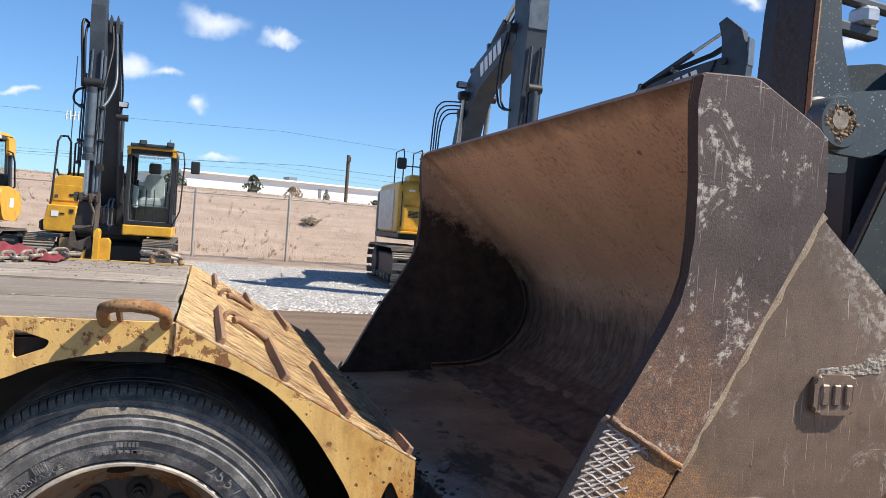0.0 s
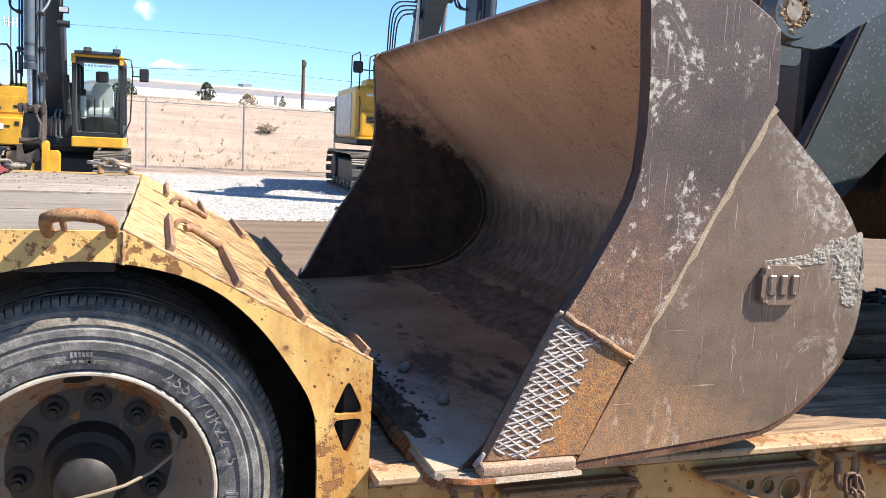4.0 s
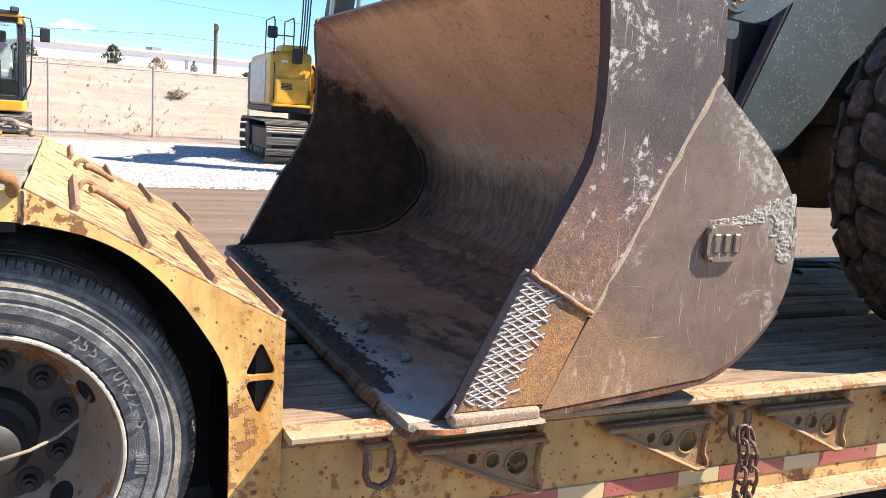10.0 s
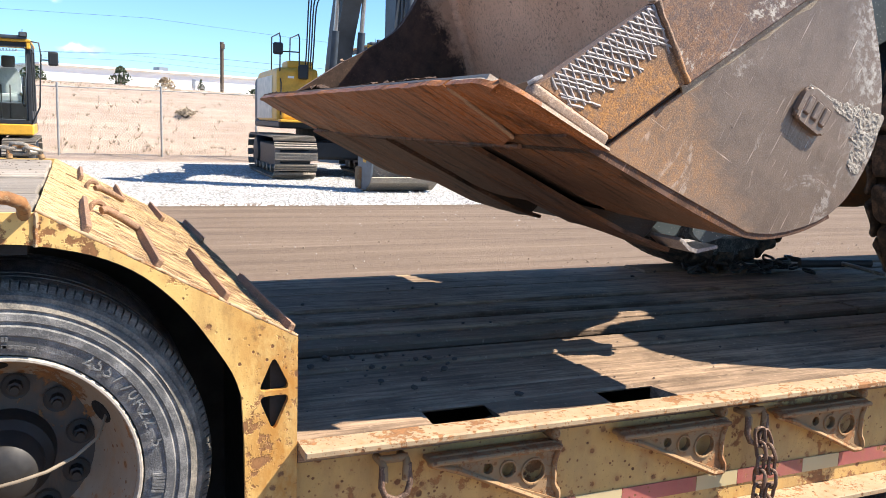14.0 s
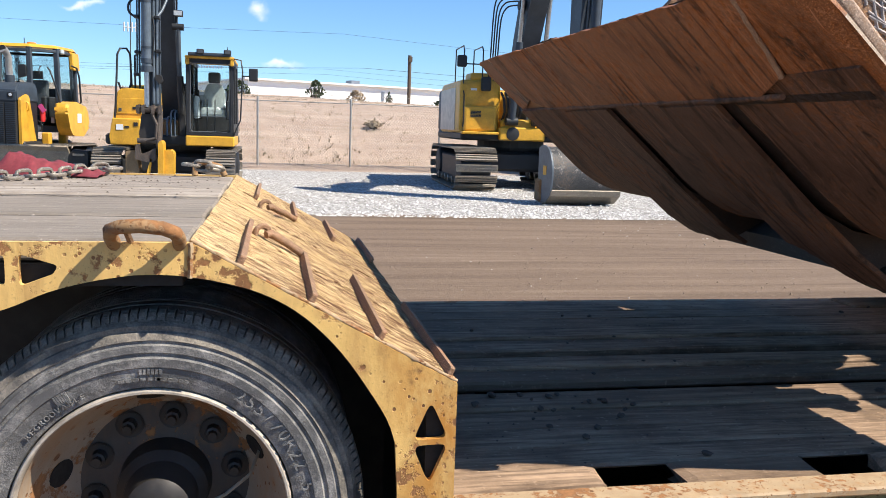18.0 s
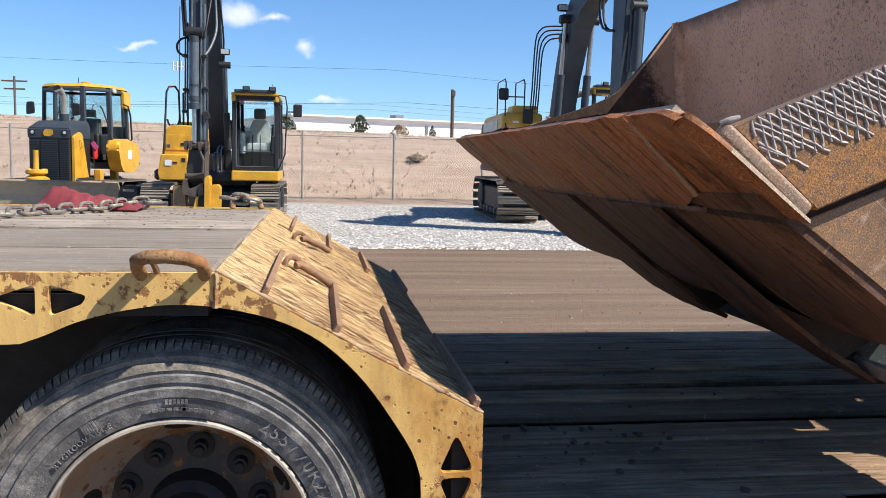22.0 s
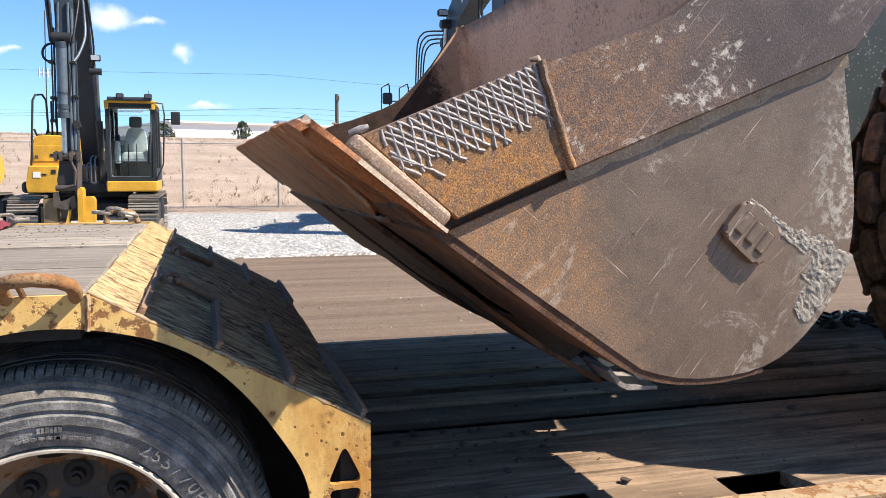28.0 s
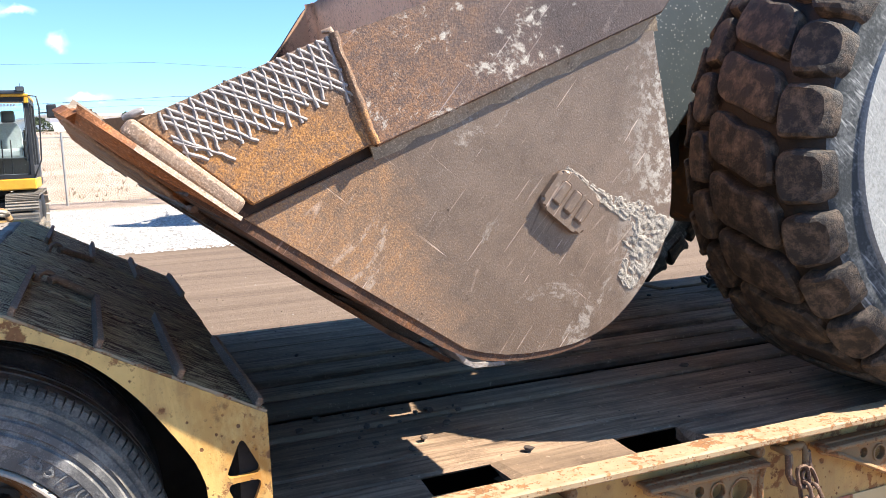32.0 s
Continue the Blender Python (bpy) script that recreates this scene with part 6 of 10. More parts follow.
def build_hatch(bucket, f):
    """Criss-cross hardfacing beads on the side cutter."""
    a, b = Vector((0.93, 0.60)), Vector((1.088, 0.912))   # front border
    along, across = (b - a), Vector((0.112, -0.056))
    r = random.Random(6)
    bm = bmesh.new()
    n = 17
    for fam in (1, -1):
        for k in range(-6, n + 2):
            s0 = k / n
            pts = []
            for t in np.linspace(-0.03, 0.98 + r.uniform(-0.12, 0.08), 15):
                s = s0 + (0.34 * t if fam > 0 else -0.05 * t) + 0.006 * math.sin(k * 5.1 + t * 4)
                if -0.01 <= s <= 1.0:
                    p = a + along * s + across * (t * (0.90 + 0.10 * math.sin(k * 2.3)))
                    pts.append((p.x + r.uniform(-.0015, .0015), f(-0.0280), p.y + r.uniform(-.0012, .0012)))
            if len(pts) > 2:
                bm = bmesh.new()
                tube(bm, pts, [0.0030] + [0.0036 + r.uniform(0, .0012) for _ in pts[2:]] + [0.0044], 6)
                part("hardfacing_bead", bm, WELD, bucket, at=PIV, smooth=60)


bucket = build_bucket()


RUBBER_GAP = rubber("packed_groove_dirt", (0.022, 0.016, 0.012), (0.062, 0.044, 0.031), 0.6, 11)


def build_tyre(y0, y1, name, ax=AX):
    """A lugged loader tyre with its rim, turning round the front axle."""
    yc = (y0 + y1) / 2
    c = (ax, yc, AZ)
    w = (y1 - y0) / 2
    prof = [(0.33, -w * 0.72), (0.36, -w * 0.86), (0.42, -w * 0.97), (0.50, -w), (0.555, -w * 1.02), (0.572, -w * 1.025), (0.580, -w * 0.985), (0.64, -w * 0.95), (0.685, -w * 0.925), (0.712, -w * 0.82), (0.72, -w * 0.6)]
    prof = prof + [(r_, -h) for r_, h in prof[::-1]]
    wheel = part("wheel", lathe(bmesh.new(), [(0.10, -w * 0.35), (0.30, -w * 0.4), (0.32, -w * 0.7), (0.345, -w * 0.82), (0.35, -w * 0.7), (0.35, w * 0.7), (0.345, w * 0.82), (0.32, w * 0.7), (0.30, w * 0.2), (0.10, w * 0.2)], c, 40), EX_YELLOW, loader, "yellow loader wheel", at=c, smooth=35)
    part("tyre", lathe(bmesh.new(), prof, c, 72), RUBBER_SIDE, wheel, "scuffed lugged loader tyre", at=c, smooth=40)
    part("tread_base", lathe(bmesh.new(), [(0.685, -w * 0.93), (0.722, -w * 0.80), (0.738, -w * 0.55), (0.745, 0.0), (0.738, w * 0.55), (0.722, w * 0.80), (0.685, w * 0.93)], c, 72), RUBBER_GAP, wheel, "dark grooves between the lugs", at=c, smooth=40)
    bm = bmesh.new()
    r = random.Random(13)
    steps = 26
    # rows across the tread: from u, to u, phase at each end, share of the pitch, waist
    rows = [(-1.0, -0.575, 0.00, 0.02, 0.86, 0.0), (-0.535, 0.385, 0.82, 0.26, 0.92, 0.16), (0.42, 0.715, 0.70, 0.66, 0.88, 0.0), (0.75, 1.0, 0.12, 0.10, 0.84, 0.0)]
    for k in range(steps):
        for u0, u1, p0, p1, fill, waist in rows:
            da = math.pi / steps * fill
            uc, uh, pc, ph = (u0 + u1) / 2, (u1 - u0) / 2, (p0 + p1) / 2, (p1 - p0) / 2
            shoulder = max(abs(u0), abs(u1)) > 0.99
            out_ = []
            for j in range(16):
                q_ = 2 * math.pi * j / 16
                cu, cv = math.cos(q_), math.sin(q_)
                e_ = 0.55
                su, sv = math.copysign(abs(cu) ** e_, cu), math.copysign(abs(cv) ** e_, cv)
                out_.append((su + r.uniform(-.03, .03), sv * (1 - waist * (1 - abs(su)) ** 2) + r.uniform(-.05, .05)))
            ring = []
            top = 0.789 + r.uniform(-.003, .003)
            for rad, k2 in ((0.690 if shoulder else 0.725, 1.03), (top - 0.016, 1.0), (top - 0.004, 0.93), (top, 0.80)):
                vs = []
                for su, sv in out_:
                    u = uc + su * uh * k2
                    if shoulder and abs(u) > 0.93:
                        u = math.copysign(min(abs(u), 1.0), u)
                    aa = 2 * math.pi * (k + pc + ph * su * k2) / steps + sv * da * k2
                    drop = 0.030 * u * u + (0.075 * max(0, abs(u) - 0.86) / 0.14 if rad > 0.70 else 0)
                    vs.append(bm.verts.new((ax + (rad - drop) * math.cos(aa), yc + u * w, AZ + (rad - drop) * math.sin(aa))))
                ring.append(vs)
            for A, B in zip(ring, ring[1:]):
                for i in range(16):
                    bm.faces.new((A[i], A[(i + 1) % 16], B[(i + 1) % 16], B[i]))
            bm.faces.new(ring[-1])
    part("tread", bm, RUBBER_BIG, wheel, "muddy blocky tread lugs", at=c, smooth=25)
    part("rim_ring", lathe(bmesh.new(), [(0.345, -w * 0.80), (0.36, -w * 0.90), (0.372, -w * 0.88), (0.372, -w * 0.7)], c, 48), EX_GREY, wheel, at=c, smooth=40)
    return wheel


wheel_near = build_tyre(-0.105, 0.455, "wheel")
wheel_far = build_tyre(1.945, 2.505, "wheel")
rear_near = build_tyre(-0.105, 0.455, "wheel", AX + 3.05)
rear_far = build_tyre(1.945, 2.505, "wheel", AX + 3.05)
AXLE_PAINT = worn_paint("dirty_axle", (0.13, 0.078, 0.033), 0.6, 0.8)
part("axle", lathe(bmesh.new(), [(0.16, -0.75), (0.17, -0.55), (0.20, -0.5), (0.20, -0.3), (0.15, -0.25), (0.15, 0.25), (0.20, 0.3), (0.20, 0.5), (0.17, 0.55), (0.16, 0.75)], (AX, 1.2, AZ), 24), AXLE_PAINT, loader, "grimy dark brown front axle", smooth=40)


def build_front_frame():
    bm = bmesh.new()
    for y in (0.88, 1.46):
        prism(bm, [(3.2, 1.45), (4.3, 1.2), (4.5, 1.3), (4.2, 2.3), (3.9, 2.45), (3.7, 2.35), (3.3, 1.6)], y, y + 0.06, 0.01)
    box(bm, 3.15, 4.4, 0.84, 1.56, 1.48, 2.1, 0.05)
    box(bm, 3.5, 4.4, 0.84, 1.56, 2.0, 2.5, 0.05)
    part("front_frame", bm, ARM, loader, "graphite front frame")
    bm = bmesh.new()
    box(bm, 4.2, 4.5, 0.7, 1.7, 1.1, 1.9, 0.05)
    part("hitch_block", bm, ARM, loader)
    bm = bmesh.new()
    lathe(bm, [(0.05, -0.62), (0.16, -0.62), (0.18, -0.55), (0.19, -0.36), (0.25, -0.22), (0.27, 0.0), (0.25, 0.22), (0.19, 0.36), (0.18, 0.55), (0.16, 0.62), (0.05, 0.62)], (3.40, 1.2, 1.23), 28)
    part("differential", bm, AXLE_PAINT, loader, "grimy dark brown axle housing", smooth=40)
    bm = bmesh.new()
    prism(bm, rounded([(3.10, 1.38), (3.16, 1.50), (3.45, 1.50), (3.50, 1.38)], 0.04), 0.86, 1.0, 0.01)
    part("axle_bracket", bm, AXLE_PAINT, loader, "grimy axle bracket")
    part("cylinder_pin", lathe(bmesh.new(), [(0.0, -0.09), (0.05, -0.09), (0.055, -0.06), (0.085, -0.05), (0.09, 0.10), (0.075, 0.2)], (3.41, 0.92, 1.73), 20), CEMENT, loader, "pin packed with pale mud", smooth=40)


build_front_frame()
PIN_A = (3.95, 1.2, 2.10)


def build_arms():
    out = rounded([(2.10, 0.81), (2.13, 0.77), (2.19, 0.77), (2.34, 0.86), (2.78, 1.20), (3.0, 1.42), (3.15, 1.64), (3.4, 1.80), (3.95, 1.97), (4.08, 2.08), (4.02, 2.25), (3.4, 2.36), (3.05, 2.30), (2.81, 1.935), (2.56, 1.38), (2.30, 1.02), (2.12, 0.88)], 0.03, 3)
    arm = None
    for y in (0.72, 1.605):
        bm = bmesh.new()
        prism(bm, out if arm is None else [p for p in out if p[0] > 2.45], y, y + 0.075, 0.006)
        if arm is None:
            arm = part("lift_arm", bm, ARM, loader, "graphite lift arm with fine scratches", at=PIN_A)
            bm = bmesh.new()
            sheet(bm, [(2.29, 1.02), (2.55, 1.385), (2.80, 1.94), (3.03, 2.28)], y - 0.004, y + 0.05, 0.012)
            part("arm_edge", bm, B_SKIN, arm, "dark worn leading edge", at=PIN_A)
        else:
            part("far_arm", bm, ARM, arm, at=PIN_A)
    part("cross_tube", rod(bmesh.new(), (3.05, 0.79, 1.95), (3.05, 1.61, 1.95), 0.11, 20), ARM, arm, at=PIN_A, smooth=40)
    return arm


arm = build_arms()


def build_rear():
    """The loader's rear half: frame, engine hood, cab and fenders."""
    x = AX + 1.25
    bm = bmesh.new()
    box(bm, x - 0.1, x + 3.0, 0.86, 1.54, 1.0, 1.75, 0.06)
    part("rear_frame", bm, ARM, loader, "graphite rear frame")
    bm = bmesh.new()
    box(bm, x + 1.3, x + 3.3, 0.55, 1.85, 1.6, 2.75, 0.16, 2)
    part("engine_hood", bm, EX_YELLOW, loader, "yellow engine hood")
    for y in (-0.12, 1.93):
        bm = bmesh.new()
        sheet(bm, [(x + 0.9, 1.7), (x + 1.0, 2.1), (x + 1.4, 2.25), (x + 2.3, 2.25), (x + 2.7, 2.0)], y, y + 0.6, -0.03)
        part("rear_fender", bm, ARM, loader, "graphite rear fender")
    bm = bmesh.new()
    box(bm, x - 0.1, x + 1.35, 0.5, 1.9, 1.72, 2.05, 0.03)
    cab = part("cab", bm, EX_BLACK, loader, "black-framed loader cab")
    for px in (x - 0.05, x + 1.25):
        for py in (0.52, 1.82):
            bm = bmesh.new()
            box(bm, px, px + 0.07, py, py + 0.07, 2.04, 3.5, 0.01)
            part("cab_post", bm, EX_BLACK, cab)
    bm = bmesh.new()
    box(bm, x - 0.15, x + 1.42, 0.46, 1.94, 3.5, 3.62, 0.05, 2)
    part("cab_roof", bm, EX_YELLOW, cab, "yellow cab roof")
    for b in ((x, x + 1.26, 0.54, 0.55, 2.05, 3.5), (x, x + 1.26, 1.85, 1.86, 2.05, 3.5), (x - 0.03, x - 0.02, 0.6, 1.8, 2.05, 3.5), (x + 1.28, x + 1.29, 0.6, 1.8, 2.05, 3.5)):
        bm = bmesh.new()
        box(bm, *b)
        g = part("cab_glass", bm, CAB_GLASS, cab)
        g.visible_shadow = False
    bm = bmesh.new()
    box(bm, x + 0.55, x + 1.0, 0.95, 1.45, 2.06, 2.45, 0.05)
    box(bm, x + 0.9, x + 1.05, 0.95, 1.45, 2.4, 3.05, 0.05)
    part("seat", bm, SEAT, cab)
    for y0, y1 in ((-0.13, 0.66), (1.74, 2.53)):
        bm = bmesh.new()
        sheet(bm, smooth_line([(3.55, 2.13), (3.9, 2.15), (4.25, 2.08), (4.5, 1.86), (4.6, 1.5)], 4), y0, y1, -0.025)
        part("front_fender", bm, ARM, loader, "graphite front fender over the wheel")


build_rear()


def build_linkage():
    """Tall coupler lever and the link with its mud-packed pin, seen behind the bucket's top corner."""
    base = (2.05, 1.2, 1.2)
    bm = bmesh.new()
    prism(bm, rounded([(1.86, 1.62), (1.86, 1.90), (1.868, 2.15), (1.90, 2.42), (1.97, 2.60), (2.06, 2.58), (2.085, 2.40), (2.072, 2.18), (2.085, 2.06), (2.14, 1.89), (2.15, 1.62)], 0.03, 3), 0.33, 0.355, 0.004)
    lever = part("coupler_lever", bm, ARM, loader, "tall grey coupler lever plate", at=base)
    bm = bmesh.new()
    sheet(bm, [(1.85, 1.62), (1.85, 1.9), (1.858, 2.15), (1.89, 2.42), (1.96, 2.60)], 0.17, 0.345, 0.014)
    part("front_flange", bm, B_SKIN, lever, "dark curved front flange", at=base)
    for y in (0.17, 0.345):
        bm = bmesh.new()
        tube(bm, [(1.849, y, 1.62), (1.849, y, 1.9), (1.857, y, 2.15), (1.889, y, 2.42), (1.959, y, 2.60)], 0.010, 6)
        part("flange_rim", bm, RUSTBAR, lever, "rusty flange rim", at=base)
    bm = bmesh.new()
    sheet(bm, [(1.92, 1.62), (1.91, 1.9), (1.92, 2.15), (1.96, 2.5)], 0.36, 0.50, 0.012)
    part("web", bm, EX_BLACK, lever, at=base)
    bm = bmesh.new()
    prism(bm, rounded([(1.84, 1.70), (1.93, 1.842), (2.30, 1.90), (2.42, 1.84), (2.20, 1.74), (2.075, 1.655), (1.94, 1.662)], 0.03, 3), 0.155, 0.185, 0.005)
    part("pin_plate", bm, ARM, lever, "grey link plate", at=base)
    part("pin_boss", lathe(bmesh.new(), [(0.0, -0.03), (0.042, -0.03), (0.048, -0.045), (0.074, -0.045), (0.08, -0.03), (0.08, 0.05), (0.088, 0.055), (0.088, 0.085), (0.08, 0.09), (0.08, 0.30)], (1.918, 0.145, 1.747), 28), ARM, lever, "ribbed pin boss", at=base, smooth=35)
    bm = bmesh.new()
    rr = random.Random(17)
    for i in range(150):
        a, q = rr.uniform(0, 6.28), rr.uniform(0.02, 0.062)
        clump(bm, (1.918 + q * math.cos(a), 0.106, 1.747 + q * math.sin(a)), rr.uniform(0.004, 0.010), rr, 1)
    part("packed_mud", bm, MUD, lever, "rusty mud packed round the pin", at=base)
    part("pin_face", rod(bmesh.new(), (1.909, 0.098, 1.752), (1.909, 0.12, 1.752), 0.028, 18), CEMENT, lever, "pale pin face", at=base, smooth=40)
    # added black box darkens the gap between the lift arms
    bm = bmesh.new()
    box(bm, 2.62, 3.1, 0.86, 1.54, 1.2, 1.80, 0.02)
    part("shaded_core", bm, EX_BLACK, loader, "black block standing for the shade between the lift arms")
    bm = bmesh.new()
    prism(bm, [(1.75, 1.40), (1.86, 1.42), (1.80, 1.28)], 0.40, 0.43)
    part("gusset", bm, ARM, lever, at=base)
    # work-lamp bracket above
    bm = bmesh.new()
    obox(bm, (2.07, 0.38, 2.115), (2.255, 0.38, 2.10), 0.05, 0.04, bevel=0.008)
    obox(bm, (2.06, 0.38, 2.215), (2.60, 0.38, 2.16), 0.04, 0.035, bevel=0.01)
    obox(bm, (2.23, 0.38, 2.19), (2.23, 0.38, 2.09), 0.03, 0.03)
    part("lamp_bracket", bm, EX_GREY, lever, at=base)
    bm = bmesh.new()
    box(bm, 2.17, 2.235, 0.33, 0.42, 2.125, 2.185, 0.012)
    part("work_lamp", bm, LAMP, lever, at=base)
    return lever


lever = build_linkage()


# ---- machines across the yard ----
def settle(th, at, yaw, scale=1.0):
    th.location = at
    th.rotation_euler = (0, 0, radians(yaw))
    th.scale = (scale,) * 3


def belt_loop(y0, y1, z0, z1, n):
    """n places and headings round a crawler's belt, in its own y and z."""
    r = (z1 - z0) / 2
    L = (y1 - y0) - 2 * r
    total = 2 * L + 2 * math.pi * r
    out = []
    for k in range(n):
        s = total * k / n
        if s < L:
            out.append((y0 + r + s, z0, 0.0))
        elif s < L + math.pi * r:
            a = (s - L) / r
            out.append((y1 - r + r * math.sin(a), z0 + r - r * math.cos(a), a))
        elif s < 2 * L + math.pi * r:
            out.append((y1 - r - (s - L - math.pi * r), z1, math.pi))
        else:
            a = (s - 2 * L - math.pi * r) / r
            out.append((y0 + r - r * math.sin(a), z0 + r + r * math.cos(a), math.pi + a))
    return out


SHOE = {}


def crawler(th, x0, x1, y0, y1, h, n=40):
    """One track: frame, rollers, and a belt of shoes, each its own piece."""
    w = x1 - x0
    key = round(w, 3)
    if key not in SHOE:
        bm = bmesh.new()
        box(bm, -w / 2, w / 2, -0.082, 0.082, -0.012, 0.012)
        for g in (-0.06, 0.0, 0.06):
            box(bm, -w / 2, w / 2, g - 0.009, g + 0.009, -0.036, -0.012)
        SHOE[key] = mesh_from(bm, "track_shoe", TRACK)
    bm = bmesh.new()
    box(bm, x0 + w * 0.2, x1 - w * 0.2, y0 + 0.35, y1 - 0.35, 0.2, h - 0.2, 0.03)
    frame_ = part("track_frame", bm, EX_BLACK, th, "dark crawler track frame")
    for y, z, a in belt_loop(y0, y1, 0.05, h - 0.03, n):
        o = new("track_shoe", SHOE[key])
        o.parent = frame_
        o.matrix_basis = Matrix.Translation(((x0 + x1) / 2, y, z)) @ Matrix.Rotation(a, 4, "X")
    r = h / 2 - 0.06
    for y in (y0 + h / 2, y1 - h / 2):
        part("idler", lathe(bmesh.new(), [(0.05, -w * 0.42), (r * 0.5, -w * 0.40), (r * 0.9, -w * 0.36), (r, -w * 0.3), (r, w * 0.3), (r * 0.9, w * 0.36), (0.05, w * 0.42)], ((x0 + x1) / 2, y, h / 2), 20, "x"), EX_BLACK, th, smooth=40)
    for y in np.linspace(y0 + 0.75, y1 - 0.75, 6):
        part("roller", lathe(bmesh.new(), [(0.03, -w * 0.40), (0.085, -w * 0.38), (0.09, w * 0.38), (0.03, w * 0.40)], ((x0 + x1) / 2, y, 0.19), 14, "x"), TRACK, th, smooth=40)


def beam(bm, path, half, deep):
    """A boxed boom: centre line in x, y, z, half width and depth at each point, bent in the y-z plane."""
    P = [Vector(p) for p in path]
    rings = []
    for i, p in enumerate(P):
        d = (P[min(i + 1, len(P) - 1)] - P[max(i - 1, 0)]).normalized()
        s = Vector((1, 0, 0))
        u = s.cross(d).normalized()
        rings.append([bm.verts.new(p + s * a * half + u * b * deep[i] / 2) for a, b in ((-1, -1), (1, -1), (1, 1), (-1, 1))])
    for A, B in zip(rings, rings[1:]):
        for k in range(4):
            bm.faces.new((A[k], A[(k + 1) % 4], B[(k + 1) % 4], B[k]))
    bm.faces.new(rings[0][::-1]), bm.faces.new(rings[-1])
    return bm


def ram(th, a, b, r=0.06, split=0.55):
    """A hydraulic cylinder: barrel and bright rod."""
    a, b = Vector(a), Vector(b)
    m = a.lerp(b, split)
    bar = part("cylinder", rod(bmesh.new(), a, m, r, 14), EX_DARK, th, "dark hydraulic cylinder", smooth=40)
    part("piston_rod", rod(bmesh.new(), m, b, r * 0.6, 12), CHROME, bar, "bright piston rod", at=(0, 0, 0), smooth=40)
    for p in (a, b):
        part("pin_eye", rod(bmesh.new(), p - Vector((r * 1.6, 0, 0)), p + Vector((r * 1.6, 0, 0)), r * 1.1, 12), EX_BLACK, bar, at=(0, 0, 0), smooth=40)


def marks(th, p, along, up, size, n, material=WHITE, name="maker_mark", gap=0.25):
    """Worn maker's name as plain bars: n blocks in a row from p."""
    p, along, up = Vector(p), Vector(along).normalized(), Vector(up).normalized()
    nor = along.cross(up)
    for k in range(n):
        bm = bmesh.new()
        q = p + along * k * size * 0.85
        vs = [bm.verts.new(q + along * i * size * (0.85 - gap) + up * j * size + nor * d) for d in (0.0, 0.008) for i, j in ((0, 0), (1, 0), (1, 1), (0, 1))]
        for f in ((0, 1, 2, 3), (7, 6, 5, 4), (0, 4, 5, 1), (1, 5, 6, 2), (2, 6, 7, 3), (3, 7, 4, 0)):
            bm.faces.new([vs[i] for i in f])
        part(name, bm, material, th)


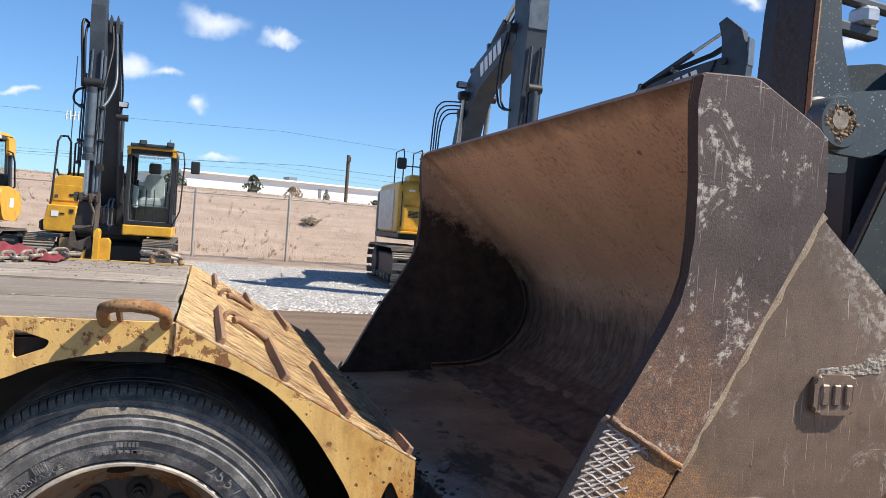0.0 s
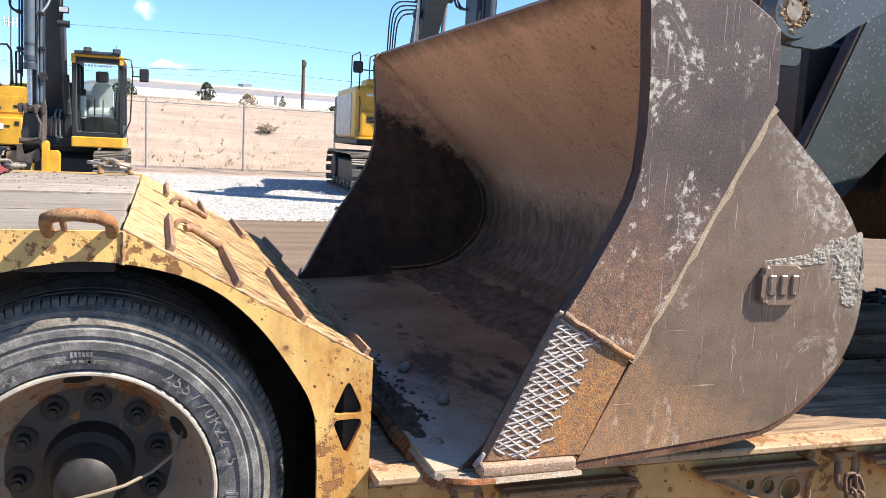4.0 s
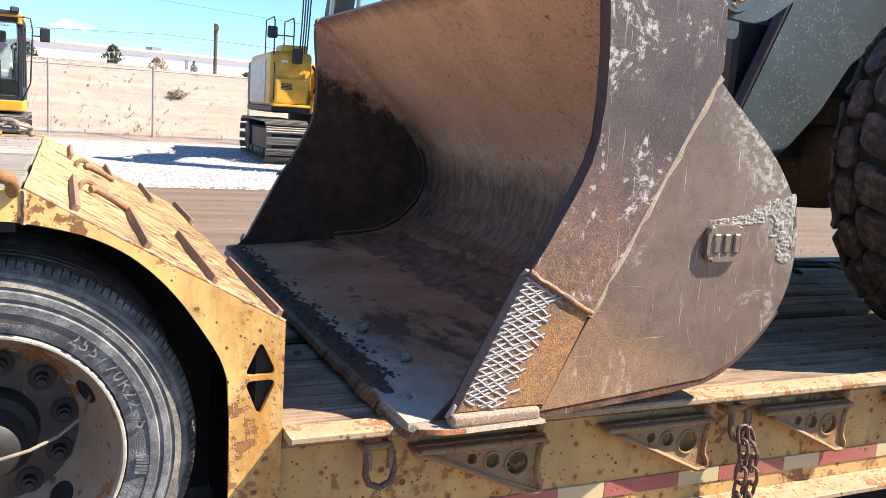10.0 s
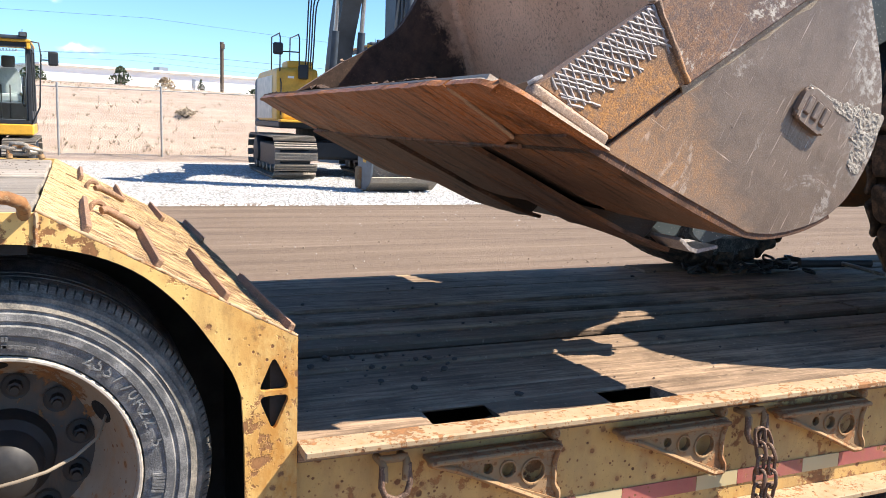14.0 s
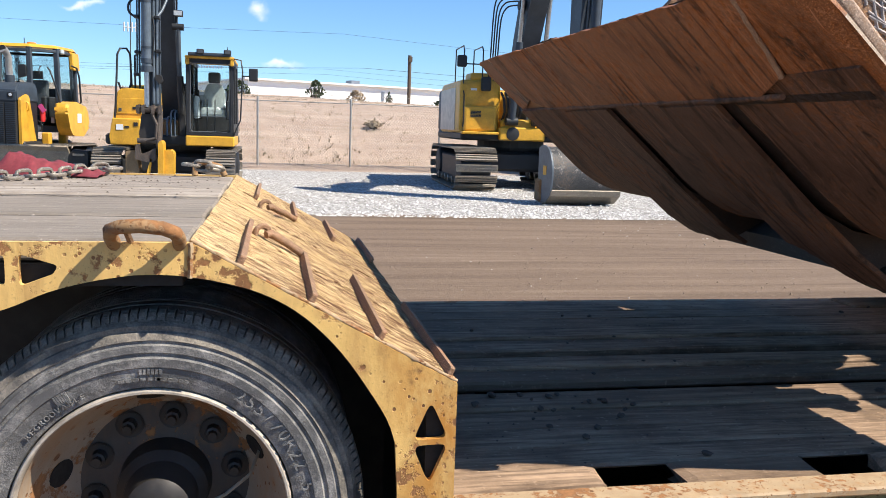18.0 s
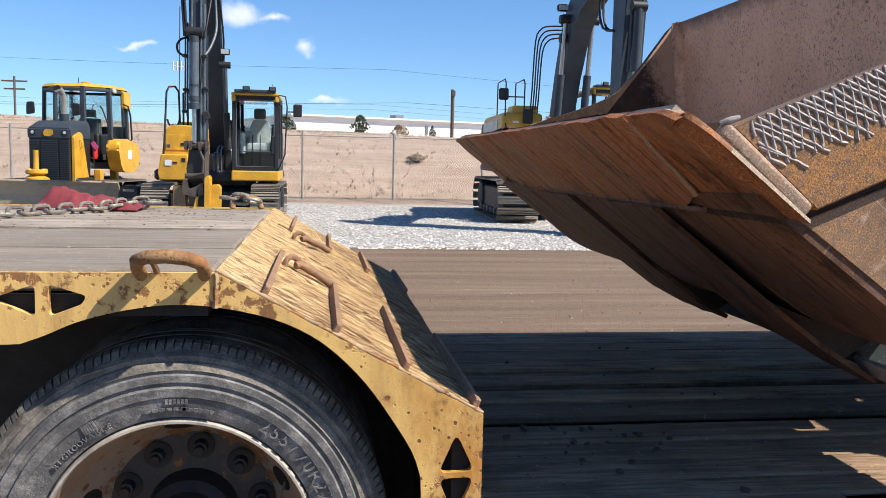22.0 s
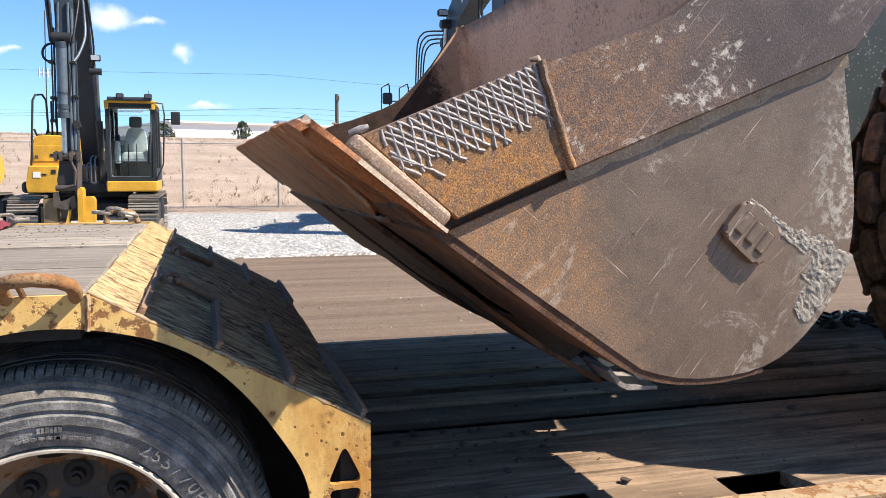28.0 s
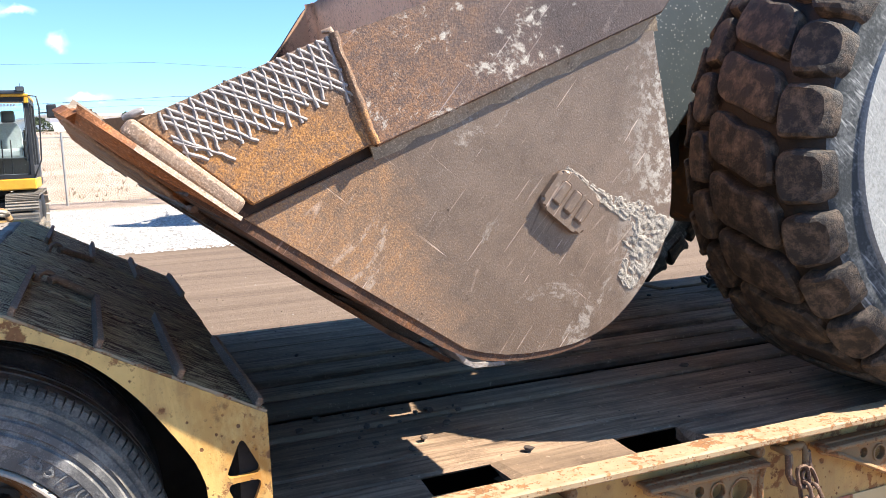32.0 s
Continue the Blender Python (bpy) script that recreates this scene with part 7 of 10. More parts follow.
def build_cab(th, x0, x1, y0, y1, z0, z1):
    """An operator's cab: posts, roof, glass all round, seat and levers. The front is at y0."""
    t = 0.07
    bm = bmesh.new()
    box(bm, x0, x1, y0, y1, z0, z0 + 0.06)
    cab = part("cab", bm, EX_BLACK, th, "black-framed operator's cab")
    for x in (x0, x1 - t):
        for ya, yb in ((y0 + t / 2, y0 + t / 2 + 0.05), ((y0 + y1) / 2, (y0 + y1) / 2), (y1 - t / 2, y1 - t / 2)):
            bm = bmesh.new()
            obox(bm, (x + t / 2, ya, z0 + 0.05), (x + t / 2, yb, z1), t, t, up=(0, 1, 0), bevel=0.012)
            part("cab_post", bm, EX_BLACK, cab, at=(0, 0, 0))
        for za, zb in ((z0 + 0.05, z0 + 0.22), (z1 - 0.08, z1)):
            bm = bmesh.new()
            box(bm, x + 0.004, x + t - 0.004, y0 + 0.06, y1, za, zb)
            part("cab_rail", bm, EX_BLACK, cab, at=(0, 0, 0))
    bm = bmesh.new()
    box(bm, x0, x1, y0 + 0.044, y0 + 0.04 + t, z1 - 0.07, z1)
    part("cab_header", bm, EX_BLACK, cab, at=(0, 0, 0))
    bm = bmesh.new()
    box(bm, x0 - 0.01, x1 + 0.01, y0 - 0.02, y1 + 0.02, z1, z1 + 0.05, 0.02, 2)
    part("cab_roof", bm, EX_YELLOW, cab, "yellow cab roof", at=(0, 0, 0))
    bm = bmesh.new()
    box(bm, x0 + 0.05, x1 - 0.05, y0 - 0.07, y0 + 0.25, z1 + 0.045, z1 + 0.105, 0.02, 2)
    part("visor", bm, EX_DARK, cab, "dark visor over the windscreen", at=(0, 0, 0))
    for x in (x0 - 0.004, x1 - 0.066):
        bm = bmesh.new()
        box(bm, x, x + 0.07, y0 - 0.012, y0 + 0.03, z1 - 0.11, z1 + 0.002, 0.015)
        part("roof_corner", bm, EX_YELLOW, cab, "yellow roof corner", at=(0, 0, 0))
    bm = bmesh.new()
    box(bm, x0 - 0.01, x1 + 0.01, y0 - 0.015, y1, z0 - 0.19, z0 - 0.002, 0.02)
    part("cab_sill", bm, EX_YELLOW, cab, "yellow cab base strip", at=(0, 0, 0))
    for nm, b in (("front_glass", (x0 + t, x1 - t, y0 + 0.045, y0 + 0.052, z0 + 0.06, z1 - 0.07)), ("rear_glass", (x0 + t, x1 - t, y1 - 0.04, y1 - 0.033, z0 + 0.3, z1 - 0.09)),
                  ("side_glass", (x0 + 0.03, x0 + 0.037, y0 + 0.1, y1 - 0.1, z0 + 0.22, z1 - 0.08)), ("side_glass", (x1 - 0.037, x1 - 0.03, y0 + 0.1, y1 - 0.1, z0 + 0.22, z1 - 0.08))):
        bm = bmesh.new()
        box(bm, *b)
        g = part(nm, bm, CAB_GLASS, cab, at=(0, 0, 0))
        g.visible_shadow = False
    xc = (x0 + x1) / 2
    bm = bmesh.new()
    edge = rounded([(x0 + t + 0.005, z0 + 0.07), (x1 - t - 0.005, z0 + 0.07), (x1 - t - 0.005, z1 - 0.075), (x0 + t + 0.005, z1 - 0.075)], 0.06, 4)
    tube(bm, [(x, y0 + 0.040, z) for x, z in edge], 0.011, 5, closed=True)
    part("windscreen_seal", bm, EX_GREY, cab, at=(0, 0, 0), smooth=60)
    bm = bmesh.new()
    tube(bm, [(x0 + 0.11, y0 + 0.08, z0 + 0.35), (x1 - 0.11, y0 + 0.08, z0 + 0.35)], 0.010, 6)
    part("foot_rail", bm, EX_GREY, cab, at=(0, 0, 0), smooth=60)
    for k in range(9):
        bm = bmesh.new()
        box(bm, xc - 0.21 + k * 0.05, xc - 0.18 + k * 0.05, y0 + 0.038, y0 + 0.043, z1 - 0.16, z1 - 0.115)
        part("glass_mark", bm, WHITE, cab, at=(0, 0, 0))
    bm = bmesh.new()
    box(bm, x0 + 0.08, x1 - 0.08, y1 - 0.10, y1 - 0.05, z0 + 0.06, z0 + 0.38, 0.01)
    part("rear_panel", bm, EX_BLACK, cab, at=(0, 0, 0))
    bm = bmesh.new()
    box(bm, x0 + 0.05, x0 + 0.09, y0 + 0.35, y1 - 0.1, z0 + 0.06, z0 + 0.75, 0.01)
    part("side_console", bm, EX_BLACK, cab, at=(0, 0, 0))
    yc = (y0 + y1) / 2 + 0.15
    bm = bmesh.new()
    box(bm, xc - 0.24, xc + 0.24, yc - 0.25, yc + 0.25, z0 + 0.35, z0 + 0.52, 0.05, 2)
    back = prism(bmesh.new(), rounded([(xc - 0.20, z0 + 0.46), (xc + 0.22, z0 + 0.46), (xc + 0.20, z0 + 0.84), (xc + 0.14, z0 + 0.98), (xc - 0.12, z0 + 0.98), (xc - 0.18, z0 + 0.84)], 0.04, 3), yc + 0.12, yc + 0.26, 0.02)
    part("seat_cushion", bm, SEAT, cab, "grey seat cushion", at=(0, 0, 0))
    part("seat_back", back, SEAT, cab, "grey high-backed seat", at=(0, 0, 0))
    bm = bmesh.new()
    box(bm, xc - 0.11, xc + 0.12, yc + 0.13, yc + 0.23, z0 + 0.99, z0 + 1.20, 0.05, 3)
    part("headrest", bm, EX_GREY, cab, "dark grey headrest", at=(0, 0, 0))
    bm = bmesh.new()
    box(bm, x0 + 0.09, x0 + 0.19, yc - 0.55, yc - 0.30, z0 + 0.30, z0 + 0.72, 0.05, 3)
    part("arm_console", bm, SEAT, cab, "pale grey arm console", at=(0, 0, 0))
    bm = bmesh.new()
    for x in (xc - 0.3, xc + 0.24):
        box(bm, x, x + 0.08, yc - 0.3, yc + 0.1, z0 + 0.3, z0 + 0.66, 0.02)
        tube(bm, [(x + 0.04, yc - 0.26, z0 + 0.66), (x + 0.04, yc - 0.28, z0 + 0.84)], 0.02, 6)
    for x in (xc - 0.07, xc + 0.07):
        tube(bm, [(x, y0 + 0.25, z0 + 0.05), (x, y0 + 0.3, z0 + 0.4), (x, y0 + 0.34, z0 + 0.66)], 0.012, 6)
    part("control_levers", bm, EX_BLACK, cab, at=(0, 0, 0))
    for x in (x0 + 0.20, x1 - 0.17):
        bm = bmesh.new()
        box(bm, x, x + 0.13, y0 - 0.09, y0 - 0.01, z1 + 0.075, z1 + 0.165, 0.015)
        part("work_light", bm, EX_BLACK, cab, at=(0, 0, 0))
        bm = bmesh.new()
        box(bm, x + 0.018, x + 0.112, y0 - 0.094, y0 - 0.088, z1 + 0.09, z1 + 0.15, 0.002)
        part("lens", bm, EX_GREY, cab, at=(0, 0, 0))
    bm = bmesh.new()
    tube(bm, [(x1 - 0.02, y0 + 0.0, z1 + 0.02), (x1 + 0.13, y0 - 0.02, z1 - 0.0), (x1 + 0.16, y0 - 0.03, z1 - 0.2), (x1 + 0.12, y0 - 0.03, z0 + 0.3), (x1 + 0.0, y0, z0 + 0.02)], 0.014, 6)
    tube(bm, [(x1 + 0.14, y0 - 0.03, z1 - 0.28), (x1 + 0.32, y0 - 0.05, z1 - 0.28)], 0.012, 6)
    part("grab_rail", bm, EX_BLACK, cab, at=(0, 0, 0), smooth=60)
    bm = bmesh.new()
    box(bm, x1 + 0.27, x1 + 0.43, y0 - 0.09, y0 - 0.03, z1 - 0.37, z1 - 0.14, 0.025, 2)
    part("mirror", bm, EX_BLACK, cab, at=(0, 0, 0))
    bm = bmesh.new()
    tube(bm, [(x1 - 0.2, y1 - 0.1, z1 + 0.07), (x1 - 0.19, y1 - 0.1, z1 + 0.35)], 0.006, 5)
    part("aerial", bm, EX_BLACK, cab, at=(0, 0, 0))
    return cab


DARK_GLASS = glass("smoked_cab_glass", (0.84, 0.90, 0.90))


def sheet_box(bm):
    """Worn lip wrapped under a bucket's heel."""
    line = [(-4.40, 0.03), (-4.82, 0.05), (-5.07, 0.20), (-5.10, 0.30)]
    for (ya, za), (yb, zb) in zip(line, line[1:]):
        vs = [bm.verts.new((x, y - d, z - d)) for d in (0.0, 0.02) for x, y, z in ((-0.73, ya, za), (0.64, ya, za), (0.64, yb, zb), (-0.73, yb, zb))]
        for f in ((0, 1, 2, 3), (7, 6, 5, 4), (0, 4, 5, 1), (1, 5, 6, 2), (2, 6, 7, 3), (3, 7, 4, 0)):
            bm.faces.new([vs[i] for i in f])


def guard_rail(th, pts, r=0.016):
    bm = bmesh.new()
    tube(bm, pts, r, 6)
    part("hand_rail", bm, EX_BLACK, th, smooth=60)


def smooth_line3(pts, n=4):
    """The same path, rounded, in three dimensions."""
    P = [Vector(p) for p in pts]
    out = []
    for i in range(len(P) - 1):
        a, b, c, d = P[max(i - 1, 0)], P[i], P[i + 1], P[min(i + 2, len(P) - 1)]
        for k in range(n):
            t = k / n
            out.append(0.5 * (2 * b + (c - a) * t + (2 * a - 5 * b + 4 * c - d) * t * t + (3 * b - a - 3 * c + d) * t ** 3))
    return out + [P[-1]]


def excavator_one():
    """The excavator beside the cab: boom raised, stick hanging down to the ground in front. Front is towards -y."""
    th = thing("excavator", (0, 0, 0), "parked yellow excavator with raised graphite boom, cab facing the trailer", "excavator", "parked machines")
    crawler(th, -1.18, -0.70, -1.9, 1.7, 0.82)
    crawler(th, 0.70, 1.20, -1.9, 1.7, 0.82)
    bm = bmesh.new()
    box(bm, -0.72, 0.72, -0.8, 0.8, 0.35, 0.72, 0.06)
    lathe(bm, [(0.62, 0.70), (0.66, 0.78), (0.66, 0.88)], (0, 0, 0), 28, "z")
    part("undercarriage", bm, EX_BLACK, th)
    bm = bmesh.new()
    box(bm, -1.12, 1.12, -0.9, 2.1, 0.86, 1.06, 0.04)
    part("turntable_deck", bm, EX_BLACK, th)
    bm = bmesh.new()
    prism(bm, rounded([(-1.00, 0.95), (-1.00, 1.36), (-0.95, 1.76), (-0.86, 1.88), (-0.36, 1.88), (-0.36, 0.95)], 0.05, 3), -0.75, 1.5, 0.03)
    part("side_compartment", bm, EX_YELLOW, th, "yellow side compartment")
    bm = bmesh.new()
    box(bm, -0.93, -0.46, -0.764, -0.752, 1.42, 1.70, 0.004)
    part("door_panel", bm, EX_YELLOW, th)
    for x, z, w_, h_, mt in ((-0.66, 1.50, 0.10, 0.05, EX_BLACK), (-0.90, 1.47, 0.05, 0.05, EX_GREY), (-0.62, 1.20, 0.07, 0.07, EX_BLACK), (-0.92, 1.13, 0.12, 0.10, WHITE), (-0.78, 1.17, 0.08, 0.03, EX_BLACK)):
        bm = bmesh.new()
        box(bm, x, x + w_, -0.945 if z < 1.4 else -0.772, -0.936 if z < 1.4 else -0.763, z, z + h_)
        part("latch" if mt is not WHITE else "warning_label", bm, mt, th)
    bm = bmesh.new()
    box(bm, -1.1, 1.1, 1.5, 2.35, 0.92, 1.95, 0.18, 3)
    part("counterweight", bm, EX_DARK, th)
    build_cab(th, 0.31, 1.15, -1.15, 0.55, 1.07, 2.44)
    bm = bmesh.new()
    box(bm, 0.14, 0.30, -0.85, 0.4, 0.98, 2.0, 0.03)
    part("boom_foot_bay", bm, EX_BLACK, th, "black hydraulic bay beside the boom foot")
    bm = bmesh.new()
    box(bm, -0.36, 0.14, -0.70, -0.5, 0.95, 1.34, 0.02)
    part("valve_bay", bm, RUSTY_CAST, th, "dusty brown valve bay")
    for x, top in ((-0.14, 1.36), (-0.05, 1.40), (0.02, 1.52), (0.09, 1.52)):
        bm = bmesh.new()
        tube(bm, [(x, -0.86, 1.0), (x, -0.88, top - 0.08), (x + 0.02, -0.86, top - 0.02), (x + 0.07, -0.82, top), (x + 0.10, -0.78, top - 0.05)], 0.017, 6)
        part("valve_pipe", bm, GRAPHITE_LIT, th, smooth=60)
    bm = bmesh.new()
    prism(bm, rounded([(-1.03, 0.86), (-1.04, 1.02), (-0.99, 1.34), (-0.50, 1.34), (-0.50, 0.86)], 0.03, 3), -0.935, -0.70, 0.02)
    part("lower_door", bm, EX_YELLOW, th, "rounded yellow lower door")
    guard_rail(th, [(-1.00, -0.78, 0.94), (-0.95, -0.80, 1.5), (-0.90, -0.78, 2.48), (-0.86, -0.74, 2.58), (-0.76, -0.68, 2.59), (-0.71, -0.60, 2.50), (-0.70, -0.55, 1.92)], 0.020)
    guard_rail(th, [(-0.90, -0.74, 1.98), (-0.87, -0.70, 1.88), (-0.74, -0.60, 1.87), (-0.70, -0.56, 2.0)], 0.020)
    for x, y, top in ((-0.69, -0.2, 2.50), (-0.66, 0.15, 2.46)):
        guard_rail(th, [(x, y, 1.85), (x, y, top), (x + 0.02, y + 0.3, top + 0.06), (x + 0.02, y + 0.8, top + 0.04)], 0.020)
    bm = bmesh.new()
    box(bm, -0.88, -0.4, 0.2, 1.2, 1.86, 1.98, 0.05)
    part("engine_hood", bm, EX_YELLOW, th)
    # boom, stick and their rams
    bm = bmesh.new()
    beam(bm, [(-0.05, 0.1, 1.3), (-0.05, -0.30, 2.5), (-0.05, -0.75, 3.5), (-0.045, -1.12, 4.2), (-0.04, -1.30, 4.62)], 0.15, [0.5, 0.62, 0.62, 0.42, 0.26])
    part("boom", bm, EX_DARK, th, "graphite boom")
    # thin paler strip paints the lit edge along the boom
    bm = bmesh.new()
    beam(bm, [(0.115, -0.22, 1.5), (0.115, -0.60, 2.5), (0.115, -1.02, 3.5), (0.115, -1.28, 4.2), (0.115, -1.38, 4.58)], 0.016, [0.10, 0.10, 0.10, 0.09, 0.08])
    part("boom_edge", bm, GRAPHITE_LIT, th, "boom edge painted paler as a lit highlight")
    bm = bmesh.new()
    beam(bm, [(-0.235, -1.56, 5.04), (-0.23, -1.62, 4.75), (-0.22, -1.64, 4.3), (-0.19, -1.68, 3.4), (-0.17, -1.72, 2.4), (-0.17, -1.75, 1.35)], 0.118, [0.26, 0.40, 0.50, 0.45, 0.36, 0.26])
    part("stick", bm, EX_DARK, th, "graphite stick hanging down")
    bm = bmesh.new()
    for x in (-0.33, -0.25, -0.15):
        prism(bm, rounded([(x - 0.03, 4.98), (x - 0.035, 5.10), (x, 5.15), (x + 0.035, 5.10), (x + 0.03, 4.98)], 0.01), -1.66, -1.50, 0.006)
    rod(bm, (-0.36, -1.58, 5.08), (-0.11, -1.58, 5.08), 0.035, 10)
    part("stick_head", bm, EX_BLACK, th, "lugs and pin at the head of the stick")
    bm = bmesh.new()
    for x in (-0.06, 0.05):
        prism(bm, rounded([(x - 0.02, 4.40), (x - 0.03, 4.62), (x, 4.72), (x + 0.03, 4.62), (x + 0.02, 4.40)], 0.01), -1.45, -1.20, 0.006)
    rod(bm, (-0.16, -1.34, 4.52), (0.12, -1.34, 4.52), 0.05, 12)
    part("boom_head", bm, EX_GREY, th, "grey lugs and pin at the boom's head")
    barrel = part("cylinder", rod(bmesh.new(), (-0.225, -2.0, 3.34), (-0.23, -2.0, 2.14), 0.082, 18), GRAPHITE_LIT, th, "grey hydraulic cylinder", smooth=40)
    part("piston_rod", rod(bmesh.new(), (-0.23, -2.0, 2.14), (-0.235, -2.0, 1.54), 0.042, 14), CHROME, barrel, "bright piston rod", at=(0, 0, 0), smooth=40)
    for z, r_, h_ in ((3.30, 0.088, 0.05), (2.52, 0.086, 0.02), (2.30, 0.092, 0.04), (2.17, 0.098, 0.05)):
        part("cylinder_gland", rod(bmesh.new(), (-0.228, -2.0, z - h_), (-0.228, -2.0, z + h_), r_, 18), EX_DARK, barrel, at=(0, 0, 0), smooth=40)
    part("pin_eye", rod(bmesh.new(), (-0.36, -1.98, 3.42), (-0.08, -1.98, 3.42), 0.085, 16), EX_BLACK, barrel, at=(0, 0, 0), smooth=40)
    # steel lines down both sides of the stick
    for x, y_, z0_, z1_, r_ in ((-0.405, -1.86, 2.05, 3.5, 0.014), (-0.37, -1.84, 2.0, 3.6, 0.018), (-0.335, -1.80, 2.3, 4.0, 0.014), (-0.275, -1.96, 3.4, 4.0, 0.020), (-0.125, -1.97, 1.6, 4.0, 0.022), (-0.075, -1.95, 1.6, 3.9, 0.022), (-0.035, -1.86, 2.1, 3.4, 0.013)):
        part("steel_line", rod(bmesh.new(), (x, y_, z0_), (x + 0.01, y_ + 0.05, z1_), r_, 7), EX_DARK if r_ < 0.02 else GRAPHITE_LIT, th, smooth=50)
    # hoses: loose loops at the head of the cylinder, and runs that bow out from the boom
    for pts, r_ in (([(-0.36, -1.86, 3.34), (-0.46, -1.90, 3.30), (-0.52, -1.92, 3.20), (-0.50, -1.92, 3.08), (-0.40, -1.88, 3.02)], 0.020),
                    ([(-0.13, -1.98, 3.05), (-0.10, -2.02, 2.80), (-0.12, -2.03, 2.5), (-0.15, -2.02, 2.25)], 0.012),
                    ([(-0.07, -1.96, 3.02), (0.02, -1.85, 3.18), (0.10, -1.65, 3.5), (0.08, -1.5, 3.9), (0.04, -1.42, 4.45)], 0.024),
                    ([(-0.06, -1.95, 3.35), (-0.01, -1.85, 3.7), (0.02, -1.65, 4.1), (-0.02, -1.5, 4.5)], 0.020),
                    ([(-0.40, -1.88, 3.36), (-0.42, -1.9, 3.8), (-0.46, -1.85, 4.3), (-0.45, -1.78, 4.50), (-0.38, -1.70, 4.46)], 0.026),
                    ([(-0.37, -1.88, 3.40), (-0.38, -1.92, 3.8), (-0.40, -1.88, 4.2), (-0.38, -1.78, 4.42), (-0.33, -1.70, 4.36)], 0.022),
                    ([(0.13, -1.0, 3.05), (0.17, -1.1, 3.4), (0.14, -1.25, 3.9), (0.09, -1.38, 4.4)], 0.016),
                    ([(0.15, -0.75, 2.1), (0.17, -0.86, 2.6), (0.16, -0.92, 3.0)], 0.018)):
        bm = bmesh.new()
        tube(bm, smooth_line3(pts), r_, 7)
        part("hydraulic_hose", bm, GRAPHITE_LIT if r_ == 0.024 else EX_BLACK, th, smooth=60)
    for x, z in ((-0.39, 3.0), (-0.38, 2.42), (-0.06, 3.0), (-0.05, 2.45), (-0.40, 2.05)):
        bm = bmesh.new()
        box(bm, x - 0.045, x + 0.045, -2.0, -1.84, z, z + 0.05, 0.01)
        part("hose_clamp", bm, EX_BLACK, th)
    bm = bmesh.new()
    prism(bm, rounded([(-0.10, 2.0), (-0.08, 2.08), (0.0, 2.08), (0.03, 1.98), (-0.02, 1.93)], 0.01), -2.02, -1.9, 0.01)
    part("line_bracket", bm, HUB, th)
    # lift cylinder beside the boom, and the lamp over it
    lift = part("lift_cylinder", rod(bmesh.new(), (0.22, -0.9, 1.45), (0.20, -1.0, 2.12), 0.062, 14), EX_BLACK, th, "dark boom lift cylinder", smooth=40)
    part("piston_rod", rod(bmesh.new(), (0.20, -1.0, 2.12), (0.19, -1.05, 2.96), 0.034, 12), EX_GREY, lift, "grey piston rod", at=(0, 0, 0), smooth=40)
    part("pin_eye", rod(bmesh.new(), (0.08, -1.04, 2.98), (0.28, -1.04, 2.98), 0.060, 14), EX_BLACK, lift, at=(0, 0, 0), smooth=40)
    bm = bmesh.new()
    box(bm, 0.10, 0.27, -1.10, -1.0, 3.16, 3.27, 0.02, 2)
    lamp_ = part("boom_lamp", bm, EX_BLACK, th, "boom work lamp")
    bm = bmesh.new()
    box(bm, 0.115, 0.255, -1.106, -1.098, 3.175, 3.255, 0.003)
    part("lens", bm, LAMP, lamp_, at=(0, 0, 0))
    part("lamp_bracket", rod(bmesh.new(), (0.17, -1.03, 3.17), (0.14, -1.0, 3.05), 0.014, 6), EX_BLACK, lamp_, at=(0, 0, 0))
    # linkage, quick coupler and bucket back at the foot of the stick
    bm = bmesh.new()
    rod(bm, (-0.40, -1.98, 1.50), (0.0, -1.98, 1.50), 0.055, 12)
    for x in (-0.38, -0.30, -0.14, -0.03):
        prism(bm, rounded([(x - 0.02, 1.42), (x - 0.03, 1.56), (x + 0.03, 1.58), (x + 0.025, 1.42)], 0.01), -2.06, -1.88, 0.006)
    part("link_pin", bm, LINKAGE, th, "scuffed linkage pin with lugs")
    bm = bmesh.new()
    prism(bm, rounded([(-0.36, 0.88), (-0.38, 1.10), (-0.33, 1.44), (-0.14, 1.44), (-0.10, 1.10), (-0.12, 0.88)], 0.03, 3), -1.96, -1.74, 0.02)
    part("bucket_link", bm, HUB, th, "worn dark linkage")
    bm = bmesh.new()
    tube(bm, [(-0.16, -2.0, 1.45), (-0.08, -2.02, 1.25), (-0.10, -2.02, 1.02), (-0.30, -2.02, 0.96)], 0.030, 7)
    obox(bm, (-0.03, -1.98, 1.48), (-0.05, -2.0, 0.84), 0.05, 0.10, bevel=0.01)
    rod(bm, (-0.40, -1.98, 0.97), (-0.08, -1.98, 0.97), 0.05, 10)
    part("side_link", bm, LINKAGE, th, "scuffed side link")
    bm = bmesh.new()
    prism(bm, rounded([(-0.44, 0.66), (-0.43, 0.90), (-0.36, 0.92), (-0.34, 0.74), (-0.20, 0.80), (-0.10, 0.86), (-0.08, 0.66), (-0.2, 0.60)], 0.02), -2.06, -1.95, 0.008)
    part("coupler_jaw", bm, LINKAGE, th, "worn grey coupler jaw")
    bm = bmesh.new()
    prism(bm, rounded([(-0.06, 0.40), (-0.05, 0.95), (0.0, 0.99), (0.035, 0.95), (0.03, 0.40)], 0.02), -2.14, -1.80, 0.01)
    coupler = part("coupler", bm, EX_YELLOW, th, "yellow quick coupler")
    bm = bmesh.new()
